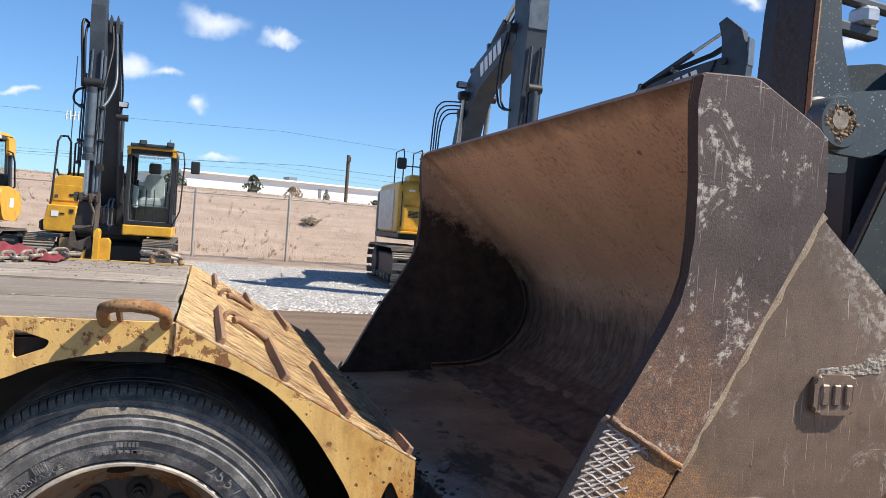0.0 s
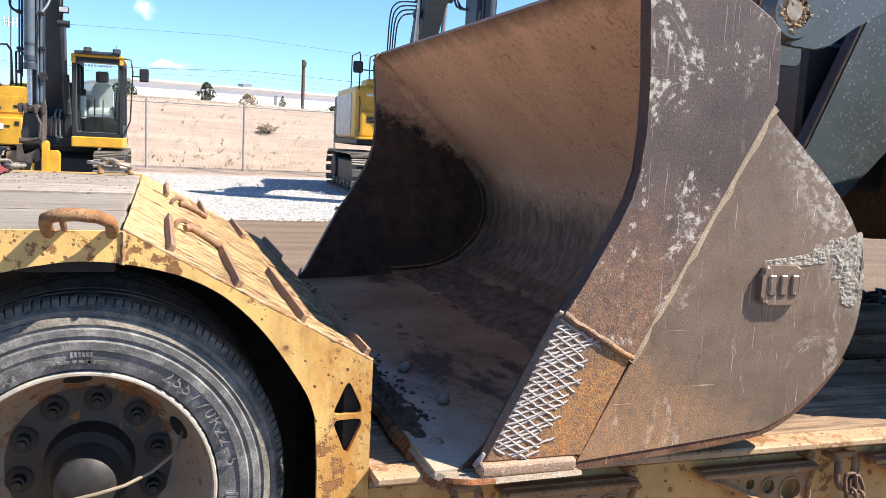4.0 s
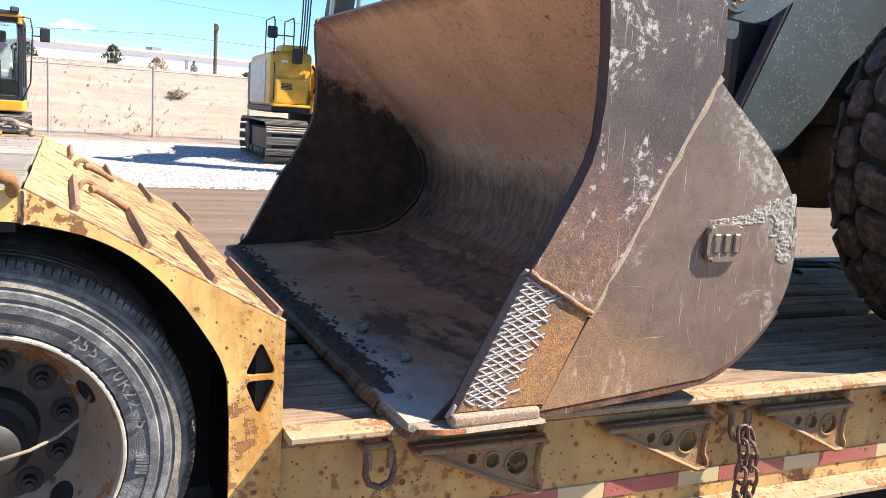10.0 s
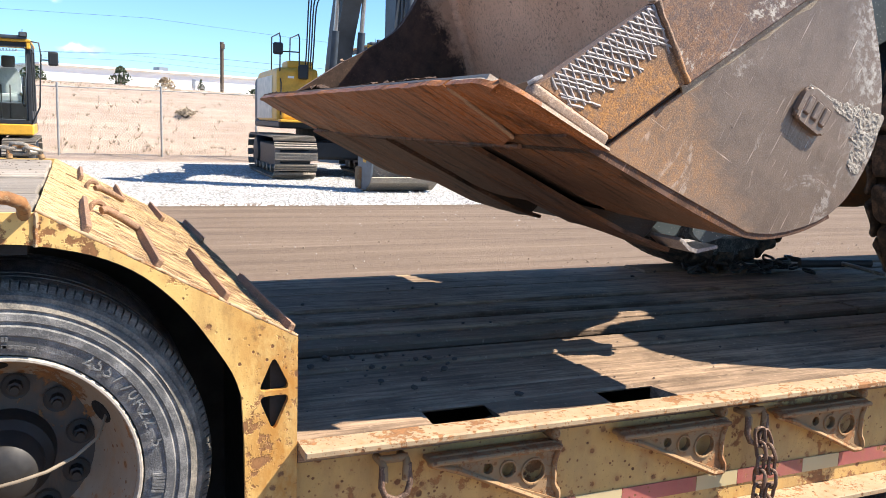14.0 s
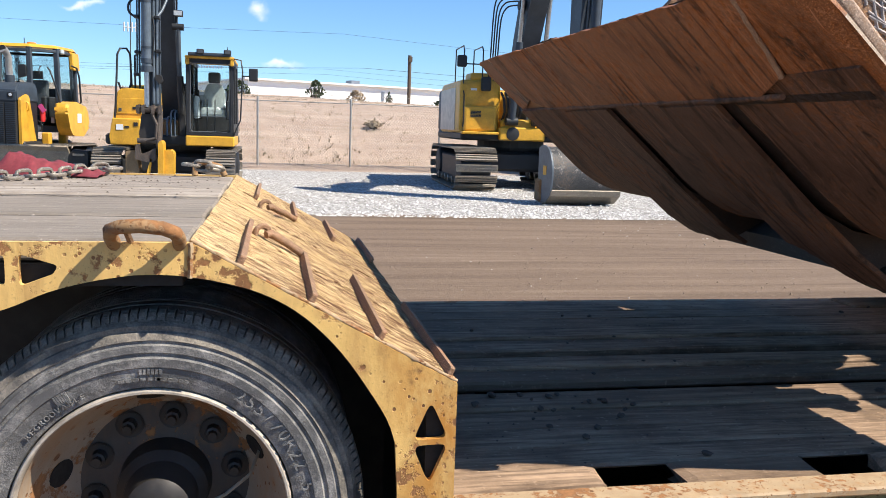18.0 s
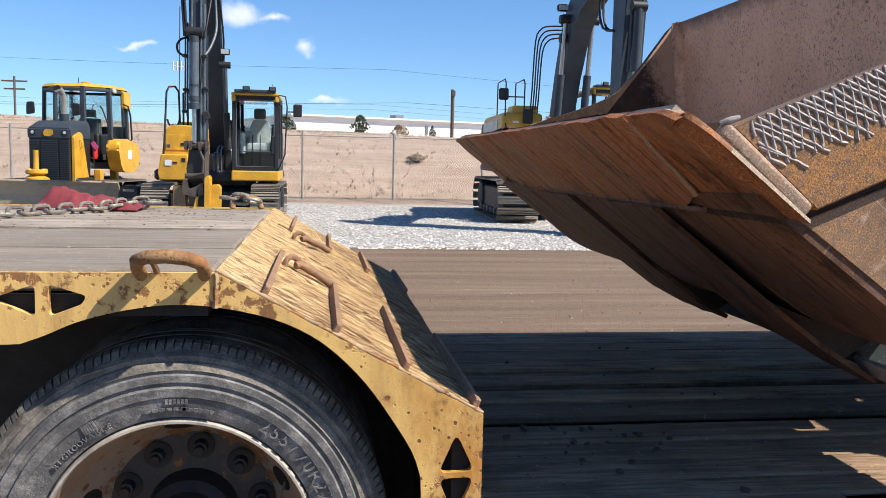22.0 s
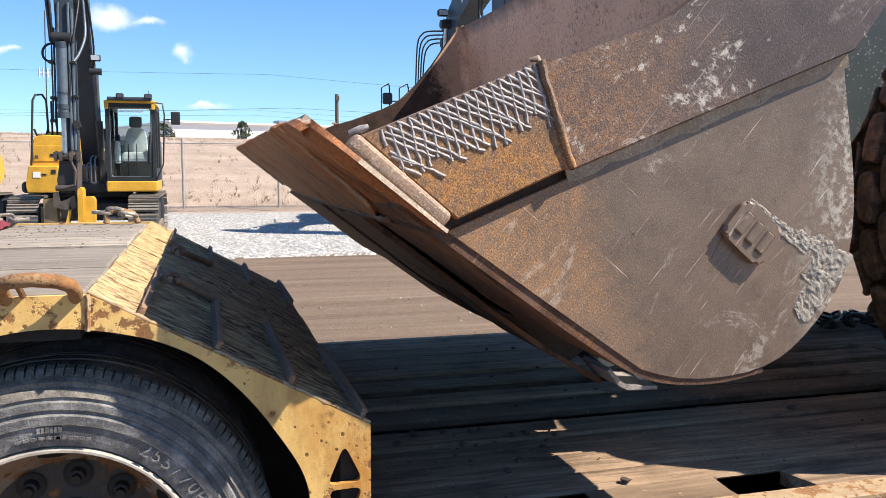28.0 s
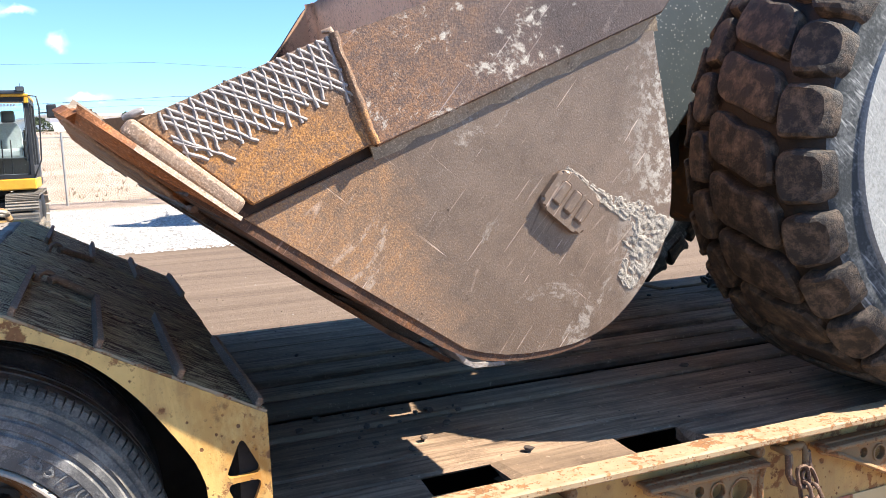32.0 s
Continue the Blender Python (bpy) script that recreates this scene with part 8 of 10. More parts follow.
    prism(bm, rounded([(0.032, 0.40), (0.032, 0.82), (0.16, 0.83), (0.20, 0.78), (0.19, 0.40)], 0.02), -2.05, -1.78, 0.01)
    part("coupler_block", bm, EX_YELLOW, coupler, "yellow coupler block", at=(0, 0, 0))
    bm = bmesh.new()
    prism(bm, [(-0.26, 0.40), (-0.19, 0.68), (-0.16, 0.67), (-0.20, 0.40)], -2.06, -2.0, 0.004)
    part("coupler_tongue", bm, EX_YELLOW, coupler, at=(0, 0, 0))
    bm = bmesh.new()
    prism(bm, rounded([(-0.60, 0.30), (-0.60, 0.79), (-0.41, 0.80), (-0.38, 0.30)], 0.02), -1.98, -1.6, 0.01)
    part("digging_bucket", bm, worn_steel("brown_bucket", (0.22, 0.15, 0.08), (0.20, 0.12, 0.06), (0.28, 0.18, 0.10), 0.5, 0.2), th, "brown digging bucket")
    bm = bmesh.new()
    tube(bm, [(-0.95, 0.9, 1.95), (-0.91, 0.9, 4.31)], 0.011, 5)
    part("mast_aerial", bm, EX_GREY, th)
    for x in (-1.05, -0.98, -0.90, -0.83):
        part("aerial_fin", rod(bmesh.new(), (x, 0.9, 3.04), (x, 0.9, 3.22), 0.016, 6), WHITE, th, "small pale aerial fin")
    part("aerial_bar", rod(bmesh.new(), (-1.06, 0.9, 3.12), (-0.82, 0.9, 3.12), 0.012, 6), WHITE, th)
    settle(th, (-1.62, 15.35, 0), 0)
    return th


excavator_one()


def excavator_two(name, at, yaw, label, swing=0.0, tall=1.0):
    """A larger excavator seen from its front quarter, boom arched forward and bucket on the ground."""
    th = thing(name, (0, 0, 0), label, "excavator", "parked machines")
    crawler(th, -1.66, -0.74, -2.15, 2.1, 0.95)
    crawler(th, 0.74, 1.66, -2.15, 2.1, 0.95)
    bm = bmesh.new()
    box(bm, -0.82, 0.82, -0.9, 0.9, 0.4, 0.85, 0.06)
    lathe(bm, [(0.75, 0.85), (0.8, 0.95), (0.8, 1.12)], (0, 0, 0), 28, "z")
    part("undercarriage", bm, EX_BLACK, th)
    bm = bmesh.new()
    box(bm, -1.42, 1.42, -1.2, 2.6, 1.10, 1.28, 0.04)
    part("turntable_deck", bm, EX_BLACK, th)
    bm = bmesh.new()
    box(bm, -1.44, -0.5, -1.02, 2.0, 1.24, 2.46, 0.12, 3)
    part("side_compartment", bm, EX_YELLOW, th, "yellow side compartment")
    bm = bmesh.new()
    box(bm, -1.36, -0.62, -1.22, -1.0, 1.30, 1.86, 0.05, 2)
    part("tool_box", bm, EX_YELLOW, th, "yellow tool box with a rounded lid")
    for k in range(5):
        bm = bmesh.new()
        box(bm, -1.22, -0.98, -1.228, -1.218, 1.62 + k * 0.03, 1.64 + k * 0.03)
        part("louvre", bm, EX_BLACK, th)
    bm = bmesh.new()
    box(bm, -1.42, -0.58, -1.36, -1.0, 1.24, 1.30, 0.015)
    part("step_plate", bm, EX_YELLOW, th, "yellow step plate")
    bm = bmesh.new()
    box(bm, -1.20, -0.60, -0.95, -0.2, 2.44, 2.62, 0.06, 2)
    part("tank_cap_box", bm, EX_YELLOW, th)
    bm = bmesh.new()
    box(bm, -0.56, 0.50, -1.32, -1.10, 1.12, 1.42, 0.03)
    part("front_sill", bm, EX_YELLOW, th, "yellow front sill under the boom foot")
    part("sill_opening", lathe(bmesh.new(), [(0.0, -0.006), (0.13, -0.006), (0.15, 0.0)], (-0.25, -1.325, 1.27), 20), EX_BLACK, th, smooth=50)
    bm = bmesh.new()
    box(bm, -1.455, -1.44, -0.4, 1.9, 1.32, 2.3)
    part("pale_side_panel", bm, plain("pale_side_panel", (0.55, 0.50, 0.42), 0.45), th, "pale dusty side panel")
    bm = bmesh.new()
    box(bm, -1.30, -0.66, -1.035, -1.02, 1.90, 2.36, 0.004)
    part("front_door", bm, EX_YELLOW, th)
    bm = bmesh.new()
    box(bm, -1.20, -1.06, -1.046, -1.037, 2.22, 2.27)
    part("warning_label", bm, WHITE, th)
    bm = bmesh.new()
    box(bm, -1.4, 1.4, 1.9, 2.9, 1.2, 2.4, 0.2, 3)
    part("counterweight", bm, EX_DARK, th)
    bm = bmesh.new()
    box(bm, -0.5, 0.35, -1.15, 0.2, 1.24, 1.6, 0.06)
    box(bm, -0.5, 0.3, 0.2, 1.9, 1.24, 2.3, 0.08)
    part("engine_bay", bm, EX_YELLOW, th)
    for k in range(5):
        bm = bmesh.new()
        x = -0.45 + k * 0.09
        tube(bm, [(x, -1.0, 1.55), (x + 0.02, -1.2, 1.75), (x, -1.15, 2.05), (x + 0.03, -0.7, 2.2)], 0.03, 6)
        part("hydraulic_hose", bm, EX_BLACK, th, smooth=60)
    build_cab(th, 0.55, 1.42, -1.35, 0.5, 1.42, 3.0)
    for x in (-1.38, -0.95):
        guard_rail(th, [(x, -1.05, 2.36), (x, -1.08, 3.1), (x, -0.95, 3.2), (x, 0.1, 3.2), (x, 0.15, 2.36)])
    guard_rail(th, [(-1.38, -1.06, 2.8), (-0.95, -1.06, 2.8)])
    guard_rail(th, [(-1.38, -1.15, 1.4), (-1.38, -1.22, 1.5), (-1.38, -1.22, 2.1), (-1.38, -1.13, 2.2)])
    bm = bmesh.new()
    box(bm, -1.55, -1.33, -1.2, -1.1, 2.72, 2.98, 0.03)
    part("mirror", bm, EX_BLACK, th)
    bm = bmesh.new()
    box(bm, -1.0, -0.78, -1.3, -1.15, 2.2, 2.52, 0.03)
    part("lamp_box", bm, EX_BLACK, th)
    before = set(th.children)
    boom = bmesh.new()
    up = lambda z: 1.6 + (z - 1.6) * tall
    bend = [(-0.05, -0.5, 1.6), (-0.05, -0.85, 2.5), (-0.05, -1.15, 3.3), (-0.05, -1.50, 4.0), (-0.05, -1.85, 4.46), (-0.05, -2.4, 4.80), (-0.05, -3.2, 5.04), (-0.05, -4.1, 5.26), (-0.05, -4.5, 5.36)]
    beam(boom, [(x, y, up(z)) for x, y, z in bend], 0.21, [0.45, 0.54, 0.62, 0.70, 0.72, 0.66, 0.60, 0.48, 0.40])
    part("boom", boom, EX_DARK, th, "arched graphite boom with a white maker's mark")
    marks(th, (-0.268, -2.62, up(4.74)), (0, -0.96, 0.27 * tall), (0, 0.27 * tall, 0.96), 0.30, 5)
    for ya, za in ((-1.6, 4.05), (-4.45, 5.40)):
        part("boom_pin", rod(bmesh.new(), (-0.40, ya, up(za)), (0.30, ya, up(za)), 0.10, 14), EX_BLACK, th, smooth=40)
    # hose bundle over the boom's back, held by clamps
    for k in range(4):
        bm = bmesh.new()
        x = -0.20 + k * 0.10
        tube(bm, [(x, -0.5, 2.6), (x, -0.85, up(3.5)), (x, -1.3, up(4.45)), (x, -1.9, up(5.0)), (x, -2.9, up(5.34)), (x, -4.0, up(5.6)), (x, -4.35, up(5.75))], 0.022, 6)
        part("hydraulic_hose", bm, EX_BLACK, th, smooth=60)
    for y_, z_ in ((-1.25, 4.35), (-1.9, 4.93), (-2.9, 5.28)):
        bm = bmesh.new()
        box(bm, -0.27, 0.17, y_ - 0.05, y_ + 0.05, up(z_), up(z_) + 0.12, 0.01)
        part("hose_clamp", bm, EX_GREY, th)
    bm = bmesh.new()
    top = up(5.40)
    beam(bm, [(-0.05, -4.30, top + 1.15), (-0.05, -4.58, top + 0.75), (-0.05, -4.72, top + 0.1), (-0.05, -4.70, top - 0.6), (-0.05, -4.64, 3.2), (-0.05, -4.58, 2.1), (-0.05, -4.55, 1.5)], 0.20, [0.26, 0.58, 0.74, 0.66, 0.50, 0.42, 0.34])
    part("stick", bm, EX_DARK, th, "graphite stick")
    bm = bmesh.new()
    box(bm, -0.25, 0.15, -5.09, -5.03, top - 0.12, top + 0.62, 0.01)
    part("stick_plate", bm, GRAPHITE_LIT, th, "flat front plate of the stick")
    ram(th, (-0.36, -1.3, 1.55), (-0.34, -1.80, up(4.42)), 0.085, 0.60)
    ram(th, (0.26, -1.3, 1.55), (0.26, -1.80, up(4.42)), 0.085, 0.60)
    ram(th, (-0.05, -1.9, up(5.0)), (-0.05, -4.42, top + 0.95), 0.085, 0.6)
    ram(th, (-0.05, -5.12, top - 1.25), (-0.05, -5.05, 2.3), 0.085, 0.62)
    for x, ya, yb in ((-0.15, -5.08, -4.98), (0.06, -5.08, -4.98)):
        part("steel_line", rod(bmesh.new(), (x, ya, top - 0.45), (x, yb, 3.0), 0.026, 6), EX_GREY, th, smooth=50)
    for k, bow in enumerate((0.3, 0.45)):
        bm = bmesh.new()
        x = -0.31 - k * 0.05
        tube(bm, smooth_line3([(x + 0.06, -4.2, top + 0.05), (x, -4.15 + bow * 0.3, top - 0.5), (x, -4.15 + bow * 0.5, top - 1.1), (x + 0.02, -4.25 + bow * 0.3, top - 1.5), (x + 0.1, -4.5, top - 1.6)], 3), 0.024, 6)
        part("hydraulic_hose", bm, EX_BLACK, th, smooth=60)
    # tall bundle of hoses standing beside the boom's foot
    for k in range(4):
        bm = bmesh.new()
        x, rise = -0.80 + k * 0.055, 4.36 - k * 0.085
        tube(bm, smooth_line3([(x - 0.02, -0.85, 2.3), (x - 0.01, -0.95, 3.0), (x + 0.02, -1.0, up(rise - 0.32)), (x + 0.12, -1.05, up(rise - 0.06)), (x + 0.26, -1.15, up(rise)), (-0.22, -1.4, up(rise - 0.02))], 3), 0.017, 6)
        part("hydraulic_hose", bm, EX_BLACK, th, smooth=60)
    bm = bmesh.new()
    box(bm, -0.52, -0.29, -1.80, -1.66, up(4.60), up(4.60) + 0.15, 0.03)
    lamp_ = part("boom_lamp", bm, EX_BLACK, th, "boom work lamp")
    bm = bmesh.new()
    box(bm, -0.50, -0.31, -1.806, -1.80, up(4.60) + 0.02, up(4.60) + 0.13, 0.003)
    part("lens", bm, LAMP, lamp_, at=(0, 0, 0))
    bm = bmesh.new()
    box(bm, -0.46, 0.28, -1.90, -1.66, up(4.38), up(4.38) + 0.14, 0.03)
    part("ram_bracket", bm, EX_BLACK, th)
    bm = bmesh.new()
    obox(bm, (-0.05, -5.05, 2.5), (-0.05, -4.6, 2.0), 0.26, 0.12, bevel=0.02)
    obox(bm, (-0.05, -5.05, 2.5), (-0.05, -4.85, 1.4), 0.22, 0.12, bevel=0.02)
    part("bucket_link", bm, HUB, th)
    bm = bmesh.new()
    prof = smooth_line([(0.05, 0.0), (-0.35, 0.02), (-0.60, 0.16), (-0.70, 0.42), (-0.68, 0.68), (-0.52, 0.92), (-0.25, 1.02), (0.05, 1.0)], 4)
    A = [bm.verts.new((-0.72, -4.45 + y, z + 0.05)) for y, z in prof]
    B = [bm.verts.new((0.62, -4.45 + y, z + 0.05)) for y, z in prof]
    for i in range(len(prof) - 1):
        bm.faces.new((A[i], A[i + 1], B[i + 1], B[i]))
    bm.faces.new(A), bm.faces.new(B[::-1])
    bk = part("digging_bucket", bm, worn_steel("scoured_graphite", (0.055, 0.056, 0.058), (0.10, 0.07, 0.045), (0.22, 0.16, 0.11), 0.5, 0.1, None, 1.0, 0.5, 1.0, 0.7), th, "graphite digging bucket resting on the gravel", smooth=40)
    bm = bmesh.new()
    side = smooth_line([(0.05, 0.0), (-0.35, 0.0), (-0.62, 0.15), (-0.72, 0.42), (-0.70, 0.70), (-0.53, 0.95), (-0.25, 1.05), (0.05, 1.0)], 4)
    A = [bm.verts.new((-0.745, -4.45 + y, z + 0.05)) for y, z in side]
    B = [bm.verts.new((-0.715, -4.45 + y, z + 0.05)) for y, z in side]
    bm.faces.new(A), bm.faces.new(B[::-1])
    for i in range(len(side)):
        bm.faces.new((A[i], A[(i + 1) % len(side)], B[(i + 1) % len(side)], B[i]))
    part("side_plate", bm, GRAPHITE_LIT, bk, at=(0, 0, 0))
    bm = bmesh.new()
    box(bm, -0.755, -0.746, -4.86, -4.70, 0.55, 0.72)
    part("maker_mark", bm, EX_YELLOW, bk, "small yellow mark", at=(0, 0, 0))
    for x in (-0.78, 0.62):
        bm = bmesh.new()
        box(bm, x, x + 0.10, -4.62, -4.30, 0.04, 0.46, 0.03)
        part("side_cutter", bm, RUSTY_CAST, bk, "rusty yellow side cutter", at=(0, 0, 0))
    bm = bmesh.new()
    sheet_box(bm)
    part("cutting_lip", bm, TRACK, bk, "bare worn steel lip", at=(0, 0, 0))
    for x in (-0.25, 0.15):
        bm = bmesh.new()
        box(bm, x, x + 0.05, -5.0, -4.4, 0.95, 1.45, 0.02)
        part("bucket_ear", bm, EX_DARK, bk, at=(0, 0, 0))
    for o in th.children:
        if o not in before:
            m = Matrix.Translation((0, -0.5, 0)) @ Matrix.Rotation(radians(swing), 4, "Z") @ Matrix.Translation((0, 0.5, 0))
            o.matrix_basis = m @ o.matrix_basis
    settle(th, at, yaw)
    return th


excavator_two("excavator", (5.86, 18.08, 0), -3, "large yellow excavator, arched graphite boom, bucket resting on gravel", 4.5)
excavator_two("excavator", (11.25, 22.2, 0), 33, "yellow excavator behind another, its graphite boom raised", 0.0, 1.30)


def bulldozer():
    """A crawler dozer facing the trailer, blade down. Front of the hood at y = 0, rear towards +y."""
    th = thing("bulldozer", (0, 0, 0), "parked yellow bulldozer with black cab and lowered blade", "bulldozer", "parked machines")
    crawler(th, -1.10, -0.58, -0.45, 2.75, 0.74)
    crawler(th, 0.58, 1.10, -0.45, 2.75, 0.74)
    bm = bmesh.new()
    box(bm, -0.56, 0.56, 0.1, 2.5, 0.40, 0.80, 0.04)
    part("belly_frame", bm, EX_BLACK, th)
    # hood: bezel over a grille, rising towards the cab
    bm = bmesh.new()
    box(bm, -0.42, 0.44, 0.02, 1.0, 0.62, 1.62, 0.02)
    part("engine_bay", bm, EX_BLACK, th, "dark engine bay")
    bm = bmesh.new()
    low_, high = [(-0.44, 0.0, 1.60), (0.46, 0.0, 1.60), (0.46, 1.0, 1.60), (-0.44, 1.0, 1.60)], [(-0.36, 0.30, 1.98), (0.38, 0.30, 1.98), (0.40, 1.0, 2.02), (-0.38, 1.0, 2.02)]
    mid_ = [(-0.44, 0.0, 1.82), (0.46, 0.0, 1.82), (0.46, 1.0, 1.86), (-0.44, 1.0, 1.86)]
    rings = [[bm.verts.new(p) for p in ring] for ring in (low_, mid_, high)]
    for A, B in zip(rings, rings[1:]):
        for k in range(4):
            bm.faces.new((A[k], A[(k + 1) % 4], B[(k + 1) % 4], B[k]))
    bm.faces.new(rings[0][::-1]), bm.faces.new(rings[-1])
    bmesh.ops.bevel(bm, geom=bm.edges[:], offset=0.025, segments=2, affect="EDGES")
    part("hood", bm, EX_DARK, th, "graphite engine hood", smooth=35)
    for x0_, x1_ in ((-0.40, -0.19), (-0.17, 0.20), (0.22, 0.43)):
        bm = bmesh.new()
        box(bm, x0_, x1_, 0.002, 0.02, 0.64, 1.585, 0.006)
        grille = part("grille", bm, EX_BLACK, th, "black perforated grille")
        for z in np.arange(0.68, 1.56, 0.038):
            bm = bmesh.new()
            box(bm, x0_ + 0.012, x1_ - 0.012, -0.006, 0.003, z, z + 0.014)
            part("grille_slat", bm, EX_DARK, grille, at=(0, 0, 0))
    for x in (-0.38, 0.29):
        bm = bmesh.new()
        box(bm, x, x + 0.11, -0.014, 0.01, 1.68, 1.78, 0.02, 2)
        lamp_ = part("headlight", bm, EX_BLACK, th)
        part("lens", lathe(bmesh.new(), [(0.0, -0.004), (0.032, -0.003), (0.036, 0.004)], (x + 0.055, -0.015, 1.73), 12), LAMP, lamp_, at=(0, 0, 0))
    bm = bmesh.new()
    prism(bm, rounded([(-0.08, 1.66), (-0.10, 1.74), (-0.04, 1.80), (0.09, 1.79), (0.11, 1.70), (0.05, 1.65)], 0.015), -0.016, 0.004, 0.004)
    part("maker_badge", bm, EX_YELLOW, th, "yellow badge on the hood")
    # yellow door beside the engine
    bm = bmesh.new()
    for_side = [(0.06, 0.64), (0.06, 1.66), (0.38, 1.76), (0.46, 1.70), (0.78, 0.64)]
    prism(bm, rounded(for_side, 0.03), 0.0, 0.055, 0.015)
    bmesh.ops.rotate(bm, verts=bm.verts, cent=(0, 0, 0), matrix=Matrix.Rotation(radians(90), 3, "Z"))
    for v in bm.verts:
        v.co.x += 0.515
    door = part("engine_door", bm, EX_YELLOW, th, "yellow engine side door")
    bm = bmesh.new()
    tube(bm, [(0.52, 0.30, 1.60), (0.56, 0.30, 1.58), (0.56, 0.32, 1.44), (0.52, 0.32, 1.42)], 0.016, 6)
    part("handle", bm, EX_YELLOW, door, at=(0, 0, 0), smooth=60)
    tubes = bmesh.new()
    tube(tubes, [(0.06, 0.62, 1.92), (0.06, 0.62, 2.14)], 0.10, 14)
    part("exhaust_base", tubes, EX_DARK, th, "dark exhaust collar", smooth=50)
    tubes = bmesh.new()
    tube(tubes, [(0.06, 0.62, 2.12), (0.05, 0.62, 2.50), (0.03, 0.56, 2.60), (0.01, 0.46, 2.66)], [0.066, 0.066, 0.074, 0.080], 14)
    part("exhaust_pipe", tubes, GALV, th, "stained bare-metal exhaust pipe", smooth=50)
    part("exhaust_mouth", lathe(bmesh.new(), [(0.0, 0.0), (0.072, 0.0), (0.074, 0.01)], (0.01, 0.448, 2.664), 14), BLACK, th)
    # cab: eight posts round an eight-sided plan
    plan = [(-0.32, 0.98), (0.32, 0.98), (0.76, 1.36), (0.80, 2.25), (0.62, 2.5), (-0.62, 2.5), (-0.80, 2.25), (-0.76, 1.36)]
    bm = bmesh.new()
    ring_a, ring_b = [bm.verts.new((x, y, 0.98)) for x, y in plan], [bm.verts.new((x, y, 1.12)) for x, y in plan]
    bm.faces.new(ring_a[::-1]), bm.faces.new(ring_b)
    for k in range(8):
        bm.faces.new((ring_a[k], ring_a[(k + 1) % 8], ring_b[(k + 1) % 8], ring_b[k]))
    cab = part("cab", bm, EX_DARK, th, "graphite eight-sided operator's cab")
    for k, (x, y) in enumerate(plan):
        bm = bmesh.new()
        obox(bm, (x, y, 1.08), (x * 0.94, y * 0.97 + 0.05, 2.77), 0.11 if k in (1, 2) else 0.075, 0.08, up=(0, 1, 0), bevel=0.015)
        part("cab_post", bm, EX_DARK, cab, at=(0, 0, 0))
        nx_, ny_ = plan[(k + 1) % 8]
        lowz = 1.84 if k in (0, 7) else 1.95 if k in (3, 4, 5) else 1.62 if k == 2 else 1.12
        bm = bmesh.new()
        obox(bm, (x * 0.945, y * 0.97 + 0.05, 2.70), (nx_ * 0.945, ny_ * 0.97 + 0.05, 2.70), 0.09, 0.06, bevel=0.01)
        part("cab_header", bm, EX_DARK, cab, at=(0, 0, 0))
        if lowz > 1.2:
            bm = bmesh.new()
            vs = [bm.verts.new((a * s_, b, z)) for s_ in (0.965, 0.995) for a, b, z in ((x, y, 1.1), (nx_, ny_, 1.1), (nx_, ny_, lowz), (x, y, lowz))]
            for f in ((0, 1, 2, 3), (7, 6, 5, 4), (0, 4, 5, 1), (1, 5, 6, 2), (2, 6, 7, 3), (3, 7, 4, 0)):
                bm.faces.new([vs[i] for i in f])
            part("lower_panel", bm, EX_DARK, cab, at=(0, 0, 0))
        bm = bmesh.new()
        vs = [bm.verts.new((a * s_, b, z)) for s_ in (0.960, 0.968) for a, b, z in ((x * 0.99, y + 0.01, lowz), (nx_ * 0.99, ny_ + 0.01, lowz), (nx_ * 0.94, ny_ * 0.97 + 0.05, 2.68), (x * 0.94, y * 0.97 + 0.05, 2.68))]
        for f in ((0, 1, 2, 3), (7, 6, 5, 4), (0, 4, 5, 1), (1, 5, 6, 2), (2, 6, 7, 3), (3, 7, 4, 0)):
            bm.faces.new([vs[i] for i in f])
        pane = part("pane", bm, DARK_GLASS, cab, at=(0, 0, 0))
        pane.visible_shadow = False
    bm = bmesh.new()
    low_ = [bm.verts.new((x, y - 0.02, 2.765)) for x, y in plan]
    hi_ = [bm.verts.new((x * 0.92, (y - 1.7) * 0.92 + 1.7, 2.83)) for x, y in plan]
    bm.faces.new(low_[::-1]), bm.faces.new(hi_)
    for k in range(8):
        bm.faces.new((low_[k], low_[(k + 1) % 8], hi_[(k + 1) % 8], hi_[k]))
    part("cab_roof", bm, EX_YELLOW, cab, "yellow cab roof", at=(0, 0, 0))
    for x in (-0.78, 0.74):
        bm = bmesh.new()
        box(bm, x, x + 0.07, 1.45, 1.60, 2.66, 2.76, 0.02)
        part("roof_lamp", bm, LAMP if x > 0 else EX_BLACK, cab, at=(0, 0, 0))
    bm = bmesh.new()
    prism(bm, [(0.76, 2.36), (0.74, 2.76), (0.84, 2.72), (0.86, 2.36)], 1.95, 2.3, 0.02)
    part("roof_duct", bm, EX_YELLOW, cab, "yellow corner of the roof", at=(0, 0, 0))
    part("beacon", lathe(bmesh.new(), [(0.0, 0.07), (0.09, 0.06), (0.10, 0.0)], (0.15, 1.5, 2.83), 12, "z"), AMBER, cab, at=(0, 0, 0), smooth=50)
    part("aerial", rod(bmesh.new(), (-0.05, 1.6, 2.8), (-0.05, 1.6, 3.0), 0.008, 5), EX_BLACK, cab, at=(0, 0, 0))
    bm = bmesh.new()
    box(bm, -0.24, 0.24, 1.55, 2.05, 1.35, 1.58, 0.05, 2)
    box(bm, -0.24, 0.24, 1.98, 2.14, 1.55, 2.12, 0.06, 2)
